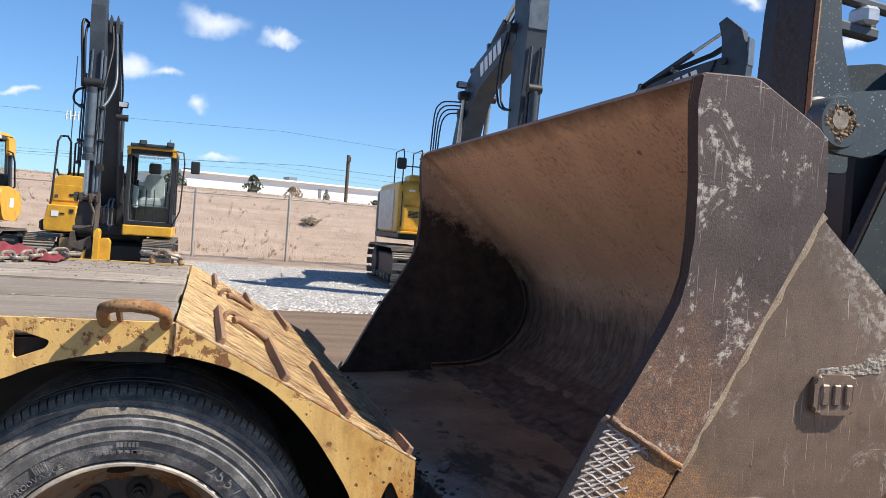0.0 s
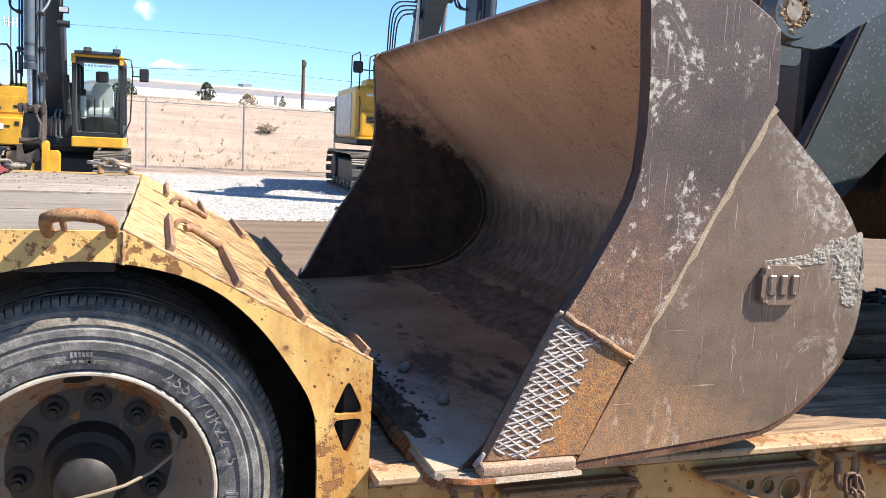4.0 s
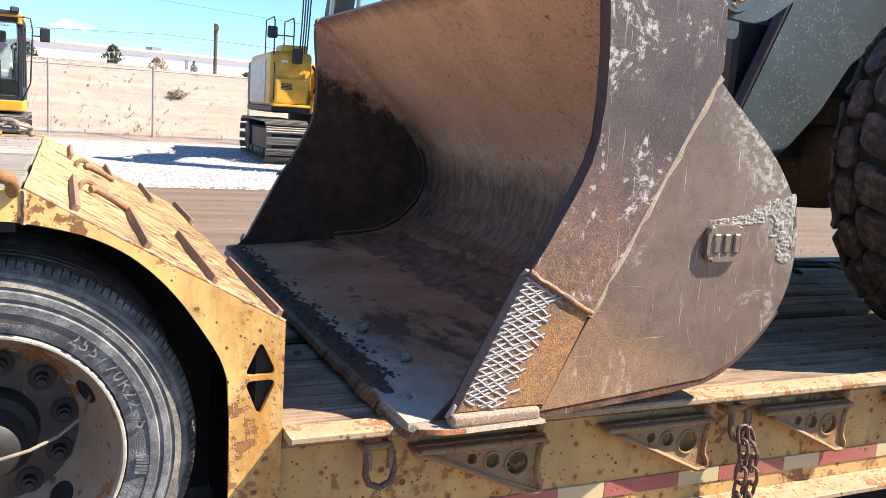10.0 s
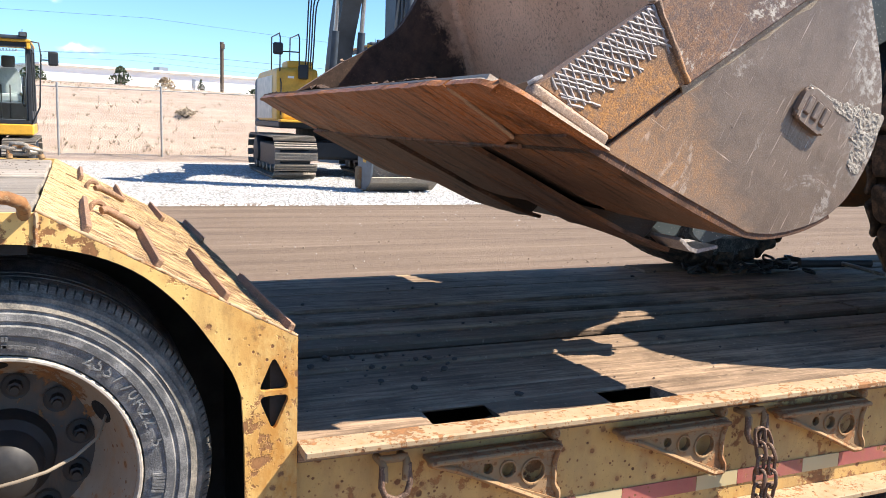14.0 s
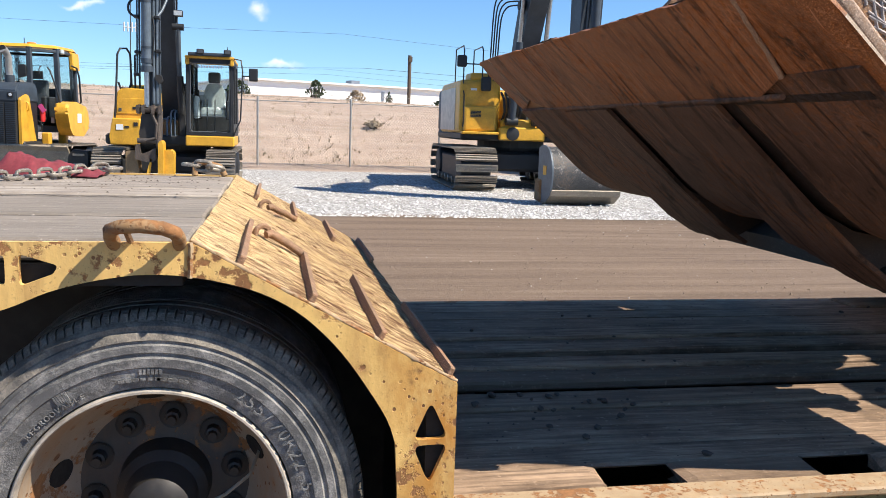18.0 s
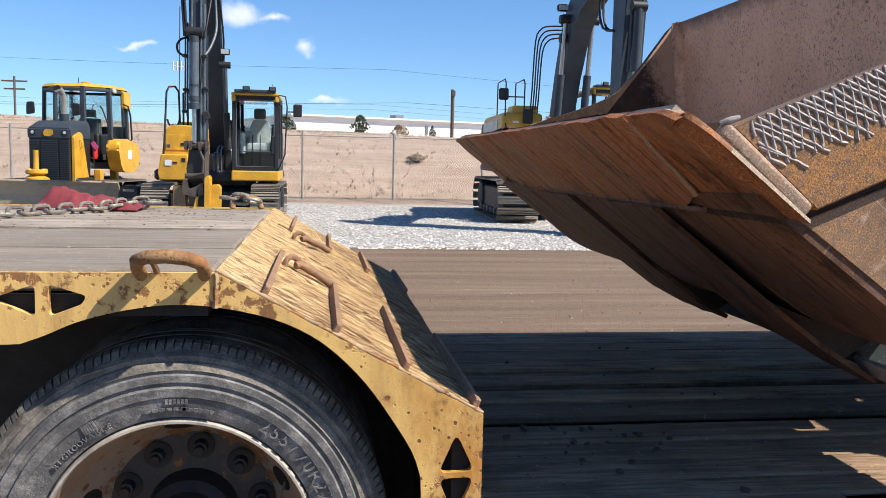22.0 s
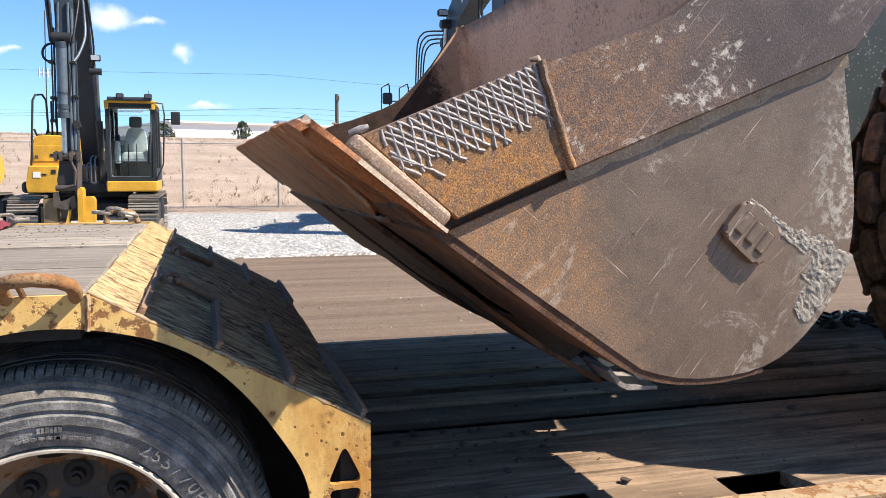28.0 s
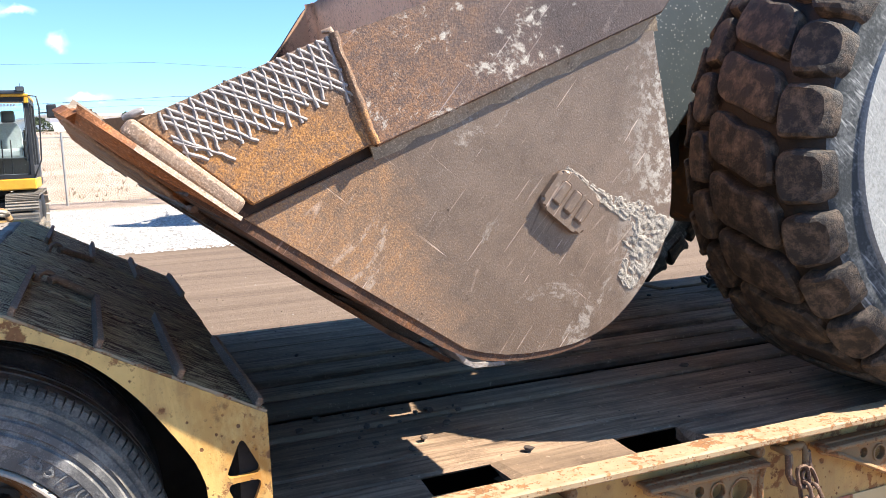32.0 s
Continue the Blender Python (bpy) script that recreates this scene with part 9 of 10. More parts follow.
    box(bm, -0.13, 0.13, 2.0, 2.12, 2.14, 2.32, 0.04, 2)
    part("seat", bm, EX_GREY, cab, "dark operator's seat", at=(0, 0, 0))
    for x in (-0.45, 0.36):
        bm = bmesh.new()
        box(bm, x, x + 0.12, 1.35, 2.0, 1.12, 1.75, 0.03)
        part("console", bm, EX_BLACK, cab, at=(0, 0, 0))
    bm = bmesh.new()
    box(bm, -0.3, 0.3, 1.06, 1.25, 1.12, 1.86, 0.04)
    part("dashboard", bm, EX_BLACK, cab, at=(0, 0, 0))
    # red extinguisher with its pink tag by the door, and the pale notice beside it
    ex_ = part("extinguisher", lathe(bmesh.new(), [(0.0, 0.0), (0.055, 0.005), (0.058, 0.26), (0.03, 0.31), (0.02, 0.36), (0.0, 0.37)], (0.50, 1.10, 1.20), 14, "z"), EXT_RED, cab, "red fire extinguisher", at=(0, 0, 0), smooth=50)
    bm = bmesh.new()
    obox(bm, (0.47, 1.03, 1.56), (0.57, 1.04, 1.42), 0.10, 0.006, up=(0, 1, 0))
    part("tag", bm, plain("pink_tag", (0.75, 0.10, 0.32), 0.6, 0, 0.1), ex_, "pink paper tag", at=(0, 0, 0))
    bm = bmesh.new()
    box(bm, 0.62, 0.69, 1.235, 1.245, 1.18, 1.30)
    part("notice", bm, SEAT, cab, at=(0, 0, 0))
    guard_rail(th, [(0.82, 1.9, 2.45), (0.92, 1.95, 2.40), (0.96, 1.98, 2.2), (0.98, 2.0, 1.66), (0.92, 2.0, 1.60)], 0.022)
    guard_rail(th, [(0.60, 1.18, 2.36), (0.68, 1.12, 2.28), (0.76, 1.2, 1.95), (0.80, 1.3, 1.62)], 0.018)
    guard_rail(th, [(0.50, 1.10, 2.38), (0.48, 1.04, 2.30), (0.50, 1.04, 2.14), (0.54, 1.12, 2.10)], 0.012)
    guard_rail(th, [(-0.44, 0.3, 1.60), (-0.52, 0.28, 1.56), (-0.52, 0.28, 1.36), (-0.44, 0.3, 1.32)], 0.016)
    guard_rail(th, [(0.55, 0.75, 1.22), (0.62, 0.74, 1.20), (0.62, 0.78, 1.04), (0.56, 0.8, 1.02)], 0.016)
    for x, z in ((-0.80, 2.26), (0.20, 2.24)):
        bm = bmesh.new()
        prism(bm, rounded([(x - 0.08, z - 0.13), (x - 0.07, z + 0.14), (x + 0.07, z + 0.15), (x + 0.08, z - 0.10)], 0.03), 0.86, 0.93, 0.01)
        part("mirror", bm, EX_BLACK, cab, at=(0, 0, 0))
    # rounded fender behind the door
    bm = bmesh.new()
    prism(bm, rounded([(1.10, 1.06), (0.98, 1.42), (1.04, 1.58), (1.50, 1.66), (2.15, 1.54), (2.20, 1.12), (1.85, 0.90), (1.25, 0.93)], 0.07, 4), -0.16, 0.12, 0.05)
    bmesh.ops.rotate(bm, verts=bm.verts, cent=(0, 0, 0), matrix=Matrix.Rotation(radians(90), 3, "Z"))
    for v in bm.verts:
        v.co.x += 0.92 - 0.10 * max(0.0, v.co.z - 1.35)
    part("rear_fender", bm, EX_YELLOW, th, "rounded yellow rear fender", smooth=40)
    bm = bmesh.new()
    box(bm, 1.078, 1.086, 1.50, 1.72, 1.20, 1.40, 0.003)
    part("fender_decal", bm, WHITE, th, "worn pale decal")
    for x, y in ((0.62, 1.0), (0.72, 1.6)):
        bm = bmesh.new()
        obox(bm, (x, y, 0.5), (x, y, 0.98), 0.16, 0.16, bevel=0.02)
        part("cab_mount", bm, EX_YELLOW, th, "yellow cab mount")
    # blade, its arms and the upright lift cylinder
    bm = bmesh.new()
    sheet(bm, [(-1.30, 0.04), (-1.18, 0.24), (-1.15, 0.50), (-1.20, 0.70), (-1.28, 0.79)], 0, 1, 0.04)
    bmesh.ops.rotate(bm, verts=bm.verts, cent=(0, 0, 0), matrix=Matrix.Rotation(radians(90), 3, "Z"))
    for v in bm.verts:
        v.co.x = 1.95 + v.co.x * 3.75
    blade_paint = worn_steel("blade_grey", (0.33, 0.27, 0.195), (0.26, 0.18, 0.11), (0.40, 0.31, 0.21), 0.55, 0.05)
    blade = part("blade", bm, blade_paint, th, "wide grey dozer blade")
    bm = bmesh.new()
    prism(bm, [(1.90, 0.04), (1.92, 0.62), (2.02, 0.72), (2.30, 0.70), (2.32, 0.60), (2.28, 0.04)], -1.22, -1.02, 0.02)
    part("blade_end", bm, HUB, blade, "dark worn blade corner", at=(0, 0, 0))
    for z in (0.22, 0.42, 0.60):
        bm = bmesh.new()
        box(bm, 2.02, 2.24, -1.24, -1.215, z, z + 0.045, 0.005)
        part("blade_rib", bm, blade_paint, blade, at=(0, 0, 0))
    for x in (-0.5, 0.5):
        bm = bmesh.new()
        obox(bm, (x, 0.3, 0.45), (x, -1.15, 0.40), 0.16, 0.2, bevel=0.02)
        part("push_arm", bm, EX_BLACK, blade, at=(0, 0, 0))
    lift = part("lift_cylinder", rod(bmesh.new(), (0.03, -0.6, 0.80), (0.03, -0.6, 1.36), 0.052, 14), EX_YELLOW, th, "yellow blade lift cylinder", smooth=40)
    bm = bmesh.new()
    lathe(bm, [(0.05, 0.98), (0.20, 0.96), (0.21, 0.90), (0.12, 0.86), (0.24, 0.80), (0.24, 0.74), (0.05, 0.70)], (0.04, -0.6, 0), 16, "z")
    for x in (-0.12, 0.16):
        box(bm, x, x + 0.07, -0.70, -0.50, 0.88, 0.99, 0.02)
    part("trunnion", bm, EX_YELLOW, lift, "yellow trunnion yoke", at=(0, 0, 0), smooth=40)
    settle(th, (-5.28, 16.8, 0), -9)


bulldozer()


# ---- fence, bank and distance ----
def fence():
    th = thing("chain_link_fence", (0, 23.7, 0), "tall galvanised chain-link fence along the foot of the bank", "fence")
    X0, X1, Y, Z0, H = -24.6, 40.5, 23.7, 0.10, 1.88
    n = int((X1 - X0) / 2.71)
    bm = bmesh.new()
    rod(bm, (0, 0, 0), (0, 0, H + 0.12), 0.032, 8)
    post = mesh_from(bm, "post", GALV, 40)
    for k in range(n + 1):
        o = new("post", post)
        o.parent = th
        o.location = (-0.226 + 2.71 * (k - 9), 0, Z0)
    xa, xb = -0.226 - 2.71 * 9, -0.226 + 2.71 * (n - 9)
    for z in (H, 0.06):
        part("rail", rod(bmesh.new(), (xa, Y, Z0 + z), (xb, Y, Z0 + z), 0.018 if z > 1 else 0.006, 6), GALV, th)
    for z in (0.12, 0.22):
        part("barbed_wire", rod(bmesh.new(), (xa, Y, Z0 + H + z), (xb, Y, Z0 + H + z), 0.004, 4), GALV, th)
    V, F = [], []
    w = 0.0028
    for d in (1, -1):
        x = xa - H
        while x < xb:
            a, b = (x, 0.0), (x + H, H)
            if d < 0:
                a, b = (x + H, 0.0), (x, H)
            i = len(V)
            V += [(a[0] - w, Y, Z0 + a[1]), (a[0] + w, Y, Z0 + a[1]), (b[0] + w, Y, Z0 + b[1]), (b[0] - w, Y, Z0 + b[1]),
                  (a[0] - w, Y + .004, Z0 + a[1]), (a[0] + w, Y + .004, Z0 + a[1]), (b[0] + w, Y + .004, Z0 + b[1]), (b[0] - w, Y + .004, Z0 + b[1])]
            F += [(i, i + 1, i + 2, i + 3), (i + 4, i + 5, i + 6, i + 7), (i, i + 4, i + 7, i + 3), (i + 1, i + 5, i + 6, i + 2)]
            x += 0.085
    me = bpy.data.meshes.new("wire_mesh")
    me.from_pydata([(x, y - 23.7, z) for x, y, z in V], [], F)
    me.materials.append(GALV)
    o = new("wire_mesh", me)
    o.parent = th
    tagged(o, "fine diamond wire mesh", kind="stuff")


fence()


def bush(at, r, tall, name, leaf, label, seed, cone=False):
    """A shrub: short stems and many small leaf clumps with gaps."""
    q = random.Random(seed)
    th = thing(name, at, label, "shrub")
    bm = bmesh.new()
    for k in range(5):
        a = q.uniform(0, 6.28)
        tube(bm, [at, (at[0] + 0.3 * r * math.cos(a), at[1] + 0.3 * r * math.sin(a), at[2] + tall * 0.4), (at[0] + 0.6 * r * math.cos(a), at[1] + 0.6 * r * math.sin(a), at[2] + tall * 0.75)], [0.05, 0.035, 0.015], 5)
    part("stem", bm, POLE_WOOD, th)
    bm = bmesh.new()
    for k in range(170):
        z = q.random() ** 0.8
        w = (1 - z) ** 0.8 + 0.08 if cone else math.sin(math.pi * min(1, 0.15 + z * 0.8)) 
        a, d = q.uniform(0, 6.28), r * w * math.sqrt(q.random())
        c = Vector((at[0] + d * math.cos(a), at[1] + d * math.sin(a), at[2] + 0.1 + tall * z))
        for j in range(3):
            e = Vector((q.gauss(0, 1), q.gauss(0, 1), q.gauss(0, 1))).normalized() * r * 0.17
            g = Vector((q.gauss(0, 1), q.gauss(0, 1), q.gauss(0, 1))).normalized() * r * 0.10
            bm.faces.new([bm.verts.new(c + o_) for o_ in (e, g, -e * 0.6, -g)])
    part("crown", bm, leaf, th)


for i, (x, y, z, r, t, leaf, cone) in enumerate(((2.4, 44.2, 2.62, 0.75, 1.25, LEAF, False), (6.3, 44.0, 2.5, 0.42, 0.85, LEAF, True), (4.6, 44.6, 2.5, 0.75, 0.9, LEAF_PALE, False), (-1.6, 44.0, 2.7, 0.9, 0.95, LEAF, False),
                                                  (9.0, 44.0, 2.4, 0.6, 0.5, LEAF, False), (-20.0, 40, 2.6, 0.6, 0.5, LEAF_PALE, False))):
    bush((x, y, z - 0.3), r * 0.75, t * 0.8 + 0.2, "juniper_bush" if leaf is LEAF else "brush", leaf, "dark green juniper bush on top of the bank" if leaf is LEAF else "pale dry brush on the bank", i, cone)
for i, (x, y) in enumerate(((3.6, 27.5), (-8.0, 29.0), (9.4, 28.4), (13, 30))):
    bush((x, y, 2.25 * (1 - (1 - min(1, (y - 24.2) / 7.5)) ** 1.5) - 0.1), 0.34, 0.22, "dry_tuft", LEAF_PALE, "low dry grey-green tuft on the bank", 40 + i)


def far_things():
    th = thing("warehouse", (0, 70, 2), "long low white metal warehouse beyond the bank", "building")
    a, b = Vector((-1.6, 60, 0)), Vector((62, 84, 0))
    d = (b - a).normalized()
    nor = Vector((-d.y, d.x, 0))
    def wall_box(bm, s0, s1, t0, t1, z0, z1):
        vs = [bm.verts.new(a + d * s + nor * t + Vector((0, 0, z))) for z in (z0, z1) for s, t in ((s0, t0), (s1, t0), (s1, t1), (s0, t1))]
        for f in ((0, 1, 2, 3), (7, 6, 5, 4), (0, 4, 5, 1), (1, 5, 6, 2), (2, 6, 7, 3), (3, 7, 4, 0)):
            bm.faces.new([vs[i] for i in f])
    bm = bmesh.new()
    wall_box(bm, 0, 68, 0, 20, 1.5, 4.3)
    part("wall", bm, WHITE_METAL, th, "white ribbed siding")
    bm = bmesh.new()
    wall_box(bm, -0.3, 68.3, -0.3, 20.3, 4.3, 4.42)
    part("roof_edge", bm, WHITE_METAL, th)
    # thin grey boxes imitate the short shadows on the siding
    for s in np.arange(5.0, 66, 5.6):
        bm = bmesh.new()
        wall_box(bm, s, s + 0.22, -0.06, 0.0, 3.3, 3.95)
        part("downspout", bm, GREY_METAL, th, "short grey strip standing for a shadow on the wall")
    for s in (9.0, 24.0):
        bm = bmesh.new()
        wall_box(bm, s, s + 0.7, 2, 3, 4.42, 4.8)
        part("roof_vent", bm, GREY_METAL, th)
    th = thing("shed", (-30, 95, 2), "low dark grey shed roof far off", "building")
    bm = bmesh.new()
    prism(bm, [(-44, 2), (-44, 4.2), (-37, 5.2), (-24, 4.3), (-24, 2)], 95, 110)
    part("wall", bm, GREY_METAL, th)
    bm = bmesh.new()
    box(bm, -42, -38, 94.9, 95, 2.6, 4.0)
    part("door", bm, WHITE_METAL, th, "white roller door")
    for x, y, top, bot, arm_ in ((7.54, 45.1, 5.25, 2.3, 0), (-27.0, 80.0, 8.0, 2.7, 1), (36, 70, 8.0, 2.5, 1)):
        th = thing("utility_pole", (x, y, bot), "weathered wooden utility pole", "utility pole")
        part("pole", rod(bmesh.new(), (x, y, bot - 0.5), (x, y, top), 0.10, 10), POLE_WOOD, th, smooth=50)
        bm = bmesh.new()
        if arm_:
            box(bm, x - 1.1, x + 1.1, y - 0.05, y + 0.05, top - 0.5, top - 0.36)
            box(bm, x - 0.9, x + 0.9, y - 0.05, y + 0.05, top - 1.2, top - 1.06)
        else:
            box(bm, x - 0.06, x + 0.12, y - 0.2, y + 0.1, top - 0.35, top - 0.1)
        part("crossarm", bm, POLE_WOOD, th)
    th = thing("power_lines", (0, 60, 5), "thin overhead power lines", "cable")
    for y, zl, zr in ((80, 7.4, 5.6), (80.5, 7.0, 5.1), (45.1, 4.3, 4.6), (60, 9.3, 6.2)):
        bm = bmesh.new()
        pts = [(x, y, zl + (zr - zl) * (x + 60) / 130 - 0.8 * math.sin(math.pi * ((x + 60) % 65) / 65)) for x in range(-60, 72, 5)]
        tube(bm, pts, 0.008, 4)
        part("wire", bm, EX_BLACK, th)


far_things()


# ---- loose gear on the upper deck and by the loader ----
def red_mesh_cover():
    bm = bmesh.new()
    q = random.Random(12)
    nx, ny = 34, 12
    V = []
    for j in range(ny + 1):
        for i in range(nx + 1):
            u, v = i / nx, j / ny
            h = float(np.interp(u, [0, 0.06, 0.16, 0.24, 0.40, 0.56, 0.75, 0.9, 1], [0, 0.045, 0.088, 0.078, 0.058, 0.048, 0.022, 0.015, 0])) * math.sin(math.pi * v) ** 0.7
            h += 0.016 * noise.noise((u * 9, v * 5, 1)) * math.sin(math.pi * v) + 0.01 * abs(math.sin(u * 26 + v * 4)) * math.sin(math.pi * v)
            V.append(bm.verts.new((-0.86 + 0.42 * u, 1.82 + 0.24 * v + 0.02 * math.sin(u * 11), UP + 0.006 + max(0, h))))
    for j in range(ny):
        for i in range(nx):
            k = j * (nx + 1) + i
            bm.faces.new((V[k], V[k + 1], V[k + nx + 2], V[k + nx + 1]))
    bm.normal_update()
    bmesh.ops.solidify(bm, geom=bm.faces[:], thickness=0.004)
    solo("mesh_tarp", bm, RED_TARP, "crumpled faded red mesh tarp lying on the upper deck", "tarp", at=(-0.7, 1.9, UP), smooth=50)


red_mesh_cover()
chain("deck_chain", [(-0.42, 2.02, UP + 0.03), (-0.50, 1.95, UP + 0.025), (-0.58, 1.74, UP + 0.018), (-0.68, 1.55, UP + 0.016), (-0.80, 1.36, UP + 0.015), (-1.0, 1.22, UP + 0.015), (-1.15, 1.25, UP + 0.015)], CHAIN_GREY, "grey steel tie-down chain lying along the upper deck", 0.036, 0.023, 0.0075)
chain("deck_chain", [(-1.1, 1.28, UP + 0.035), (-0.92, 1.18, UP + 0.03), (-0.82, 1.28, UP + 0.04), (-0.95, 1.36, UP + 0.02), (-1.1, 1.3, UP + 0.02)], CHAIN_GREY, "grey steel tie-down chain heaped on the upper deck", 0.036, 0.023, 0.0075)
chain("deck_chain", [(-1.1, 0.98, UP + 0.02), (-0.9, 0.86, UP + 0.018), (-0.76, 0.70, UP + 0.016), (-0.68, 0.58, UP + 0.016)], CHAIN_GREY, "grey steel tie-down chain with a round grab link", 0.036, 0.023, 0.0075)
bm = bmesh.new()
tube(bm, [(-0.62 + 0.045 * math.cos(a), 0.52 + 0.045 * math.sin(a), UP + 0.016) for a in np.linspace(0, 2 * math.pi, 20, endpoint=False)], 0.014, 8, closed=True)
solo("grab_ring", bm, CHAIN_GREY, "round grey grab ring at the chain's end", "ring", at=(-0.62, 0.52, UP), smooth=60)
chain("shackle_chain", [(-0.10, 2.06, UP + 0.05), (-0.02, 2.04, UP + 0.045), (0.05, 2.06, UP + 0.03)], CHAIN_GREY, "short chain on the deck corner shackle", 0.036, 0.023, 0.008)


def dark_chain_heap():
    q = random.Random(77)
    th = thing("chain_heap", (4.1, 1.9, DECK), "heap of dark oily chain on the low deck", "chain")
    for i in range(60):
        c = (3.95 + q.gauss(0, 0.22), 1.92 + q.gauss(0, 0.07), DECK + 0.02 + abs(q.gauss(0, 0.025)))
        bm = bmesh.new()
        link(bm, c, (q.uniform(-1, 1), q.uniform(-1, 1), q.uniform(-.3, .3)), (q.uniform(-1, 1), q.uniform(-1, 1), 1), 0.036, 0.023, 0.008)
        part("link", bm, HUB, th, smooth=60)
    b = thing("load_binder", (4.6, 1.7, DECK), "dark steel load binder lying on the low deck", "load binder")
    part("barrel", rod(bmesh.new(), (4.3, 1.86, DECK + 0.05), (4.75, 1.72, DECK + 0.06), 0.025, 10), HUB, b, smooth=40)
    part("handle", rod(bmesh.new(), (4.55, 1.78, DECK + 0.06), (4.62, 1.5, DECK + 0.03), 0.014, 8), CHAIN_GREY, b, smooth=40)


dark_chain_heap()


# ---- loose stones and dry growth over the yard ----
def scatter(name, material, label, category, n, place, size, seed, flat=0.6):
    q = random.Random(seed)
    V, F = [], []
    for i in range(n):
        x, y, z = place(q)
        s = size * q.uniform(0.4, 1.3)
        a = q.uniform(0, 6.28)
        b = len(V)
        for k in range(4):
            w = s * q.uniform(0.7, 1.2)
            V.append((x + w * math.cos(a + k * 1.57), y + w * math.sin(a + k * 1.57), z - 0.01))
        V.append((x + s * q.uniform(-.3, .3), y + s * q.uniform(-.3, .3), z + s * flat))
        F += [(b, b + 1, b + 4), (b + 1, b + 2, b + 4), (b + 2, b + 3, b + 4), (b + 3, b, b + 4)]
    me = bpy.data.meshes.new(name)
    me.from_pydata(V, [], F)
    me.materials.append(material)
    tagged(new(name, me), label, category, kind="stuff")


STONE = plain("pale_stone", (0.42, 0.37, 0.31), 0.9, 0, 0.4, 20, 0.5)
scatter("yard_pebbles", STONE, "pale pebbles scattered over the packed dirt yard", "pebbles", 700, lambda q: (q.uniform(-6, 12), 10.9 - 8 * q.random() ** 2, 0.0), 0.016, 4)
scatter("dirt_crumbs", DIRT_LUMP, "dry dirt crumbs scattered over the packed yard", "dirt", 500, lambda q: (q.uniform(-6, 12), q.uniform(2.6, 10.9), 0.0), 0.018, 5)


def bank_scrub():
    """Short dry grass and scrub over the bank: thin upright blades in small bunches."""
    q = random.Random(91)
    V, F = [], []
    for i in range(2600):
        x, y = q.uniform(-16, 26), 24.4 + 18 * q.random() ** 1.6
        t, u = min(1, (y - 24.2) / 7.5), min(1, max(0, y - 31.7) / 12.3)
        z = 2.25 * (1 - (1 - t) ** 1.5) + 0.5 * u - 0.022 * t * min(max(x, -20), 30)
        h = q.uniform(0.05, 0.13) * (1.8 if q.random() < 0.06 else 1)
        for k in range(6):
            a, l = q.uniform(0, 6.28), q.uniform(0.4, 1.2) * h
            b = len(V)
            V += [(x - 0.012 * math.sin(a), y + 0.012 * math.cos(a), z - 0.03), (x + 0.012 * math.sin(a), y - 0.012 * math.cos(a), z - 0.03), (x + l * math.cos(a), y + l * math.sin(a), z + h * q.uniform(0.6, 1.1))]
            F.append((b, b + 1, b + 2))
    me = bpy.data.meshes.new("dry_scrub")
    me.from_pydata(V, [], F)
    M = Mat("dry_scrub_straw", 0.9)
    g = M.nt.nodes.new("ShaderNodeNewGeometry").outputs["Random Per Island"]
    me.materials.append(M.done(M.mix(g, (0.20, 0.165, 0.10), (0.46, 0.36, 0.25))))
    tagged(new("dry_scrub", me), "short dry grass and scrub over the bank", "grass", kind="stuff")


bank_scrub()


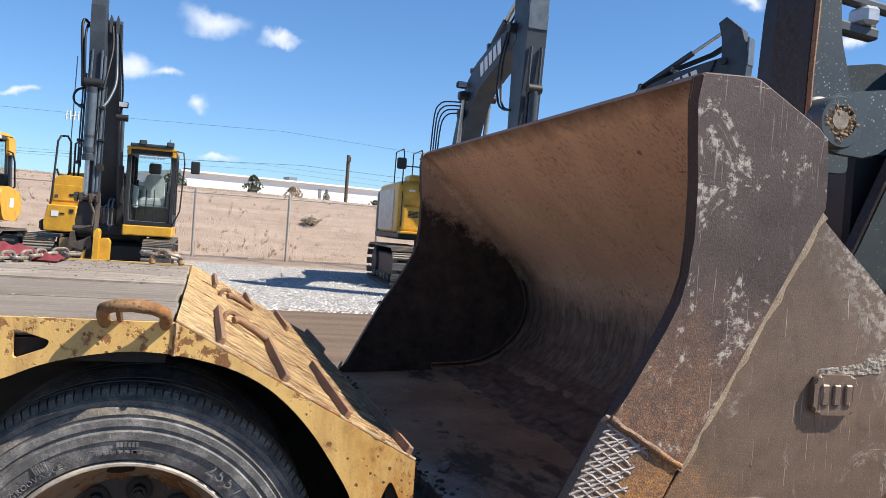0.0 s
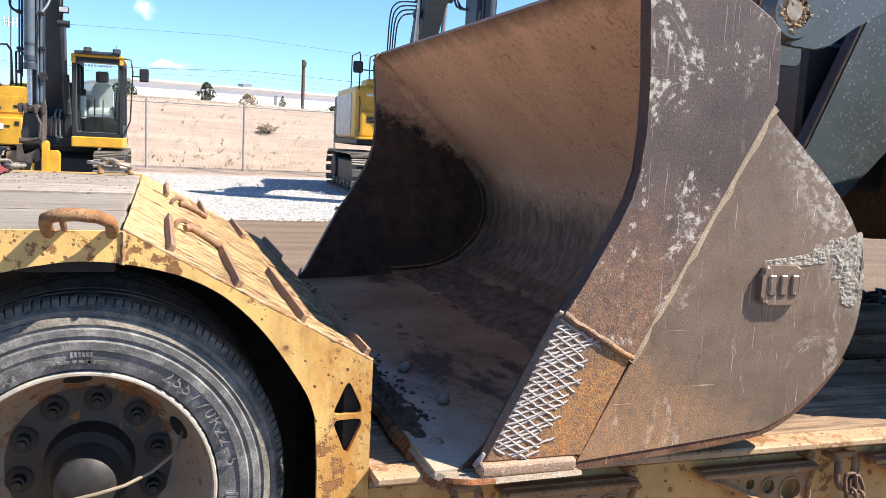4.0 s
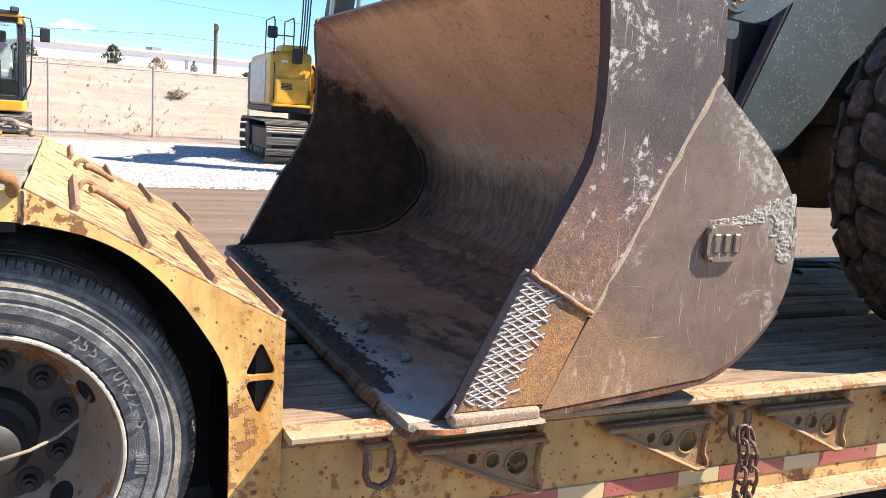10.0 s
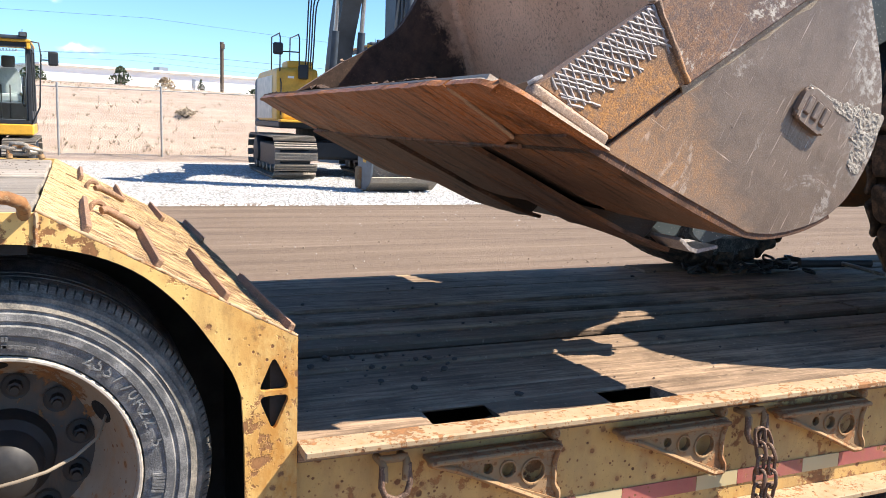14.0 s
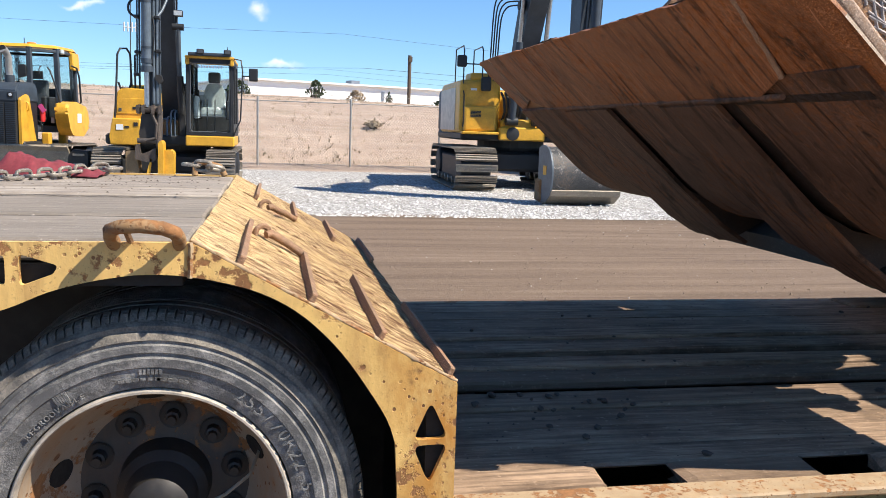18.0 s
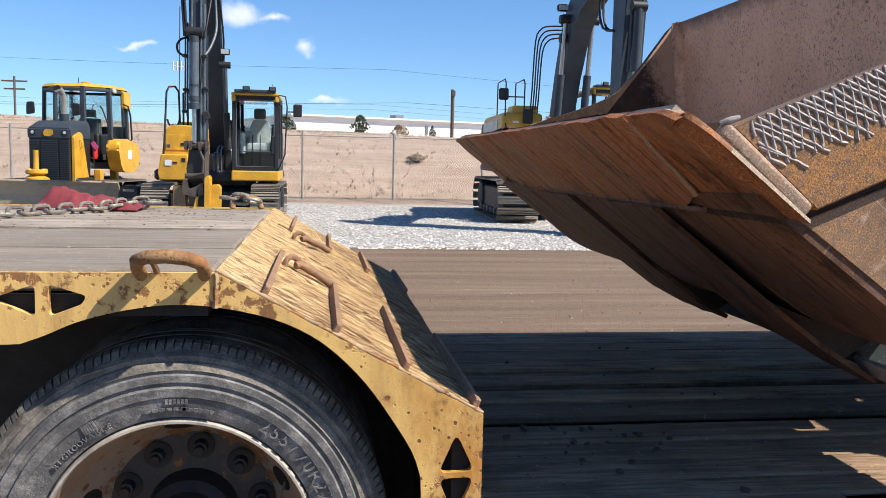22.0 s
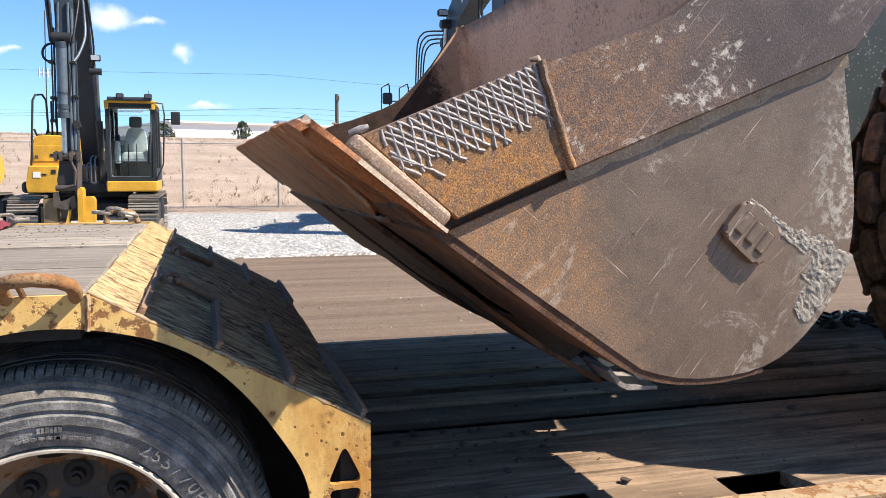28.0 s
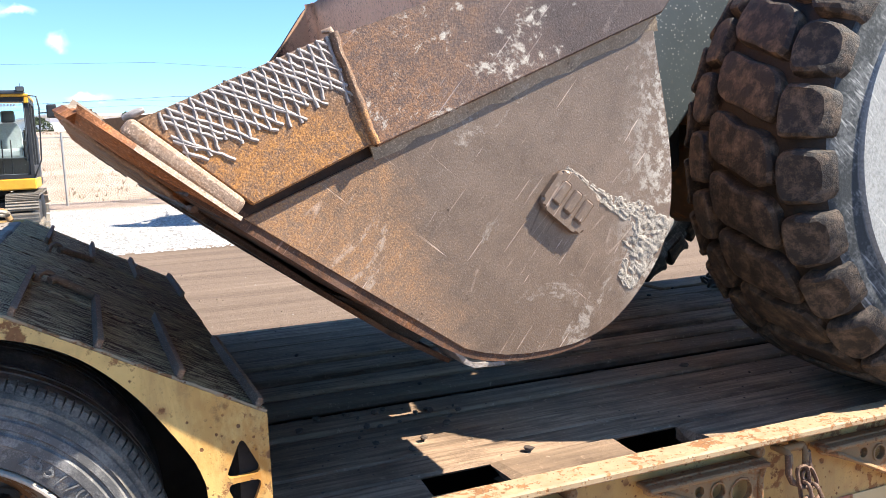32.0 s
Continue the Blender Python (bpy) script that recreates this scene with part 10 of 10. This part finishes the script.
# ---- what moves ----
def motions():
    shift = [(0, 0.0), (9.0, 0.0), (9.5, 0.062), (10.0, 0.156), (10.5, 0.196), (11.0, 0.25), (11.5, 0.281), (12.5, 0.30), (14.5, 0.30), (16.5, 0.30), (17.5, 0.31), (18.0, 0.34),
             (19.0, 0.405), (20.0, 0.257), (21.5, 0.086), (23.0, -0.012), (24.0, -0.137), (24.5, -0.172), (26.5, -0.367), (27.0, -0.414), (27.5, -0.437), (28.0, -0.449), (29.0, -0.479),
             (30.0, -0.562), (31.0, -0.594), (32.0, -0.628)]
    tilt = [(0, 0, 0, 0), (9.0, 0, 0, 0), (9.5, 0.065, 0.003, -0.2), (10.0, 0.159, 0.009, -0.6), (10.5, 0.196, 0.076, 0.3), (11.0, 0.251, 0.152, 1.6), (11.5, 0.283, 0.161, 2.5), (12.0, 0.247, 0.234, 6.6), (12.5, 0.232, 0.304, 11.1), (13.0, 0.223, 0.369, 16.7), (13.5, 0.223, 0.436, 22.5), (14.0, 0.237, 0.51, 28.9), (14.5, 0.264, 0.611, 37.2), (16.5, 0.308, 0.696, 46.2), (17.0, 0.315, 0.681, 46.6), (17.5, 0.293, 0.692, 46.0), (18.0, 0.354, 0.595, 44.0), (19.0, 0.429, 0.397, 40.2), (20.0, 0.279, 0.39, 40.2), (21.5, 0.106, 0.395, 40.2), (23.0, 0.007, 0.398, 40.5), (24.0, -0.114, 0.398, 40.3), (24.5, -0.15, 0.404, 40.2), (26.5, -0.346, 0.392, 40.1), (27.0, -0.394, 0.392, 40.3), (27.5, -0.417, 0.392, 40.4), (28.0, -0.429, 0.39, 40.1), (29.0, -0.459, 0.388, 39.6), (30.0, -0.542, 0.384, 39.9), (31.0, -0.574, 0.386, 40.0), (32.0, -0.607, 0.388, 39.9)]
    def S(t):
        return float(np.interp(t, [a for a, _ in shift], [b for _, b in shift]))
    walk(loader, [(t, pose(AX + s, 1.2, DECK)) for t, s in shift])
    for w, dx, y in ((wheel_near, 0, 0.175), (wheel_far, 0, 2.225), (rear_near, 3.05, 0.175), (rear_far, 3.05, 2.225)):
        walk(w, [(t, pose(dx, y - 1.2, AZ - DECK, 0, math.degrees(s / RT), 0)) for t, s in shift])
    base = Vector((AX, 1.2, DECK))
    rows_b, rows_a, rows_l = [], [], []
    a0 = None
    for t, dx, dz, rot in tilt:
        d = dx - S(t)
        rows_b.append((t, pose(PIV[0] + d - base.x, PIV[1] - base.y, PIV[2] + dz - base.z, 0, rot, 0)))
        # the hinge on the bucket's back leads the arm round its upper pin
        c, s = math.cos(radians(rot)), math.sin(radians(rot))
        hx, hz = PIV[0] + d + c * 0.57 + s * 0.19, PIV[2] + dz - s * 0.57 + c * 0.19
        ang = math.degrees(math.atan2(hz - PIN_A[2], PIN_A[0] - hx))
        a0 = ang if a0 is None else a0
        rows_a.append((t, pose(PIN_A[0] - base.x, PIN_A[1] - base.y, PIN_A[2] - base.z, 0, ang - a0, 0)))
        # the coupler lever rides on the arm
        e = radians(ang - a0)
        qx, qz = 2.05 - PIN_A[0], 1.2 - PIN_A[2]
        lx, lz = PIN_A[0] + math.cos(e) * qx + math.sin(e) * qz, PIN_A[2] - math.sin(e) * qx + math.cos(e) * qz
        k = min(1.0, max(0.0, (rot - 3) / 26))   # the lever folds up and back as the bucket curls
        rows_l.append((t, pose(lx - base.x + 0.45 * k, 0, lz - base.z + 0.65 * k, 0, ang - a0, 0)))
    walk(bucket, rows_b)
    walk(arm, rows_a)
    walk(lever, rows_l)


motions()
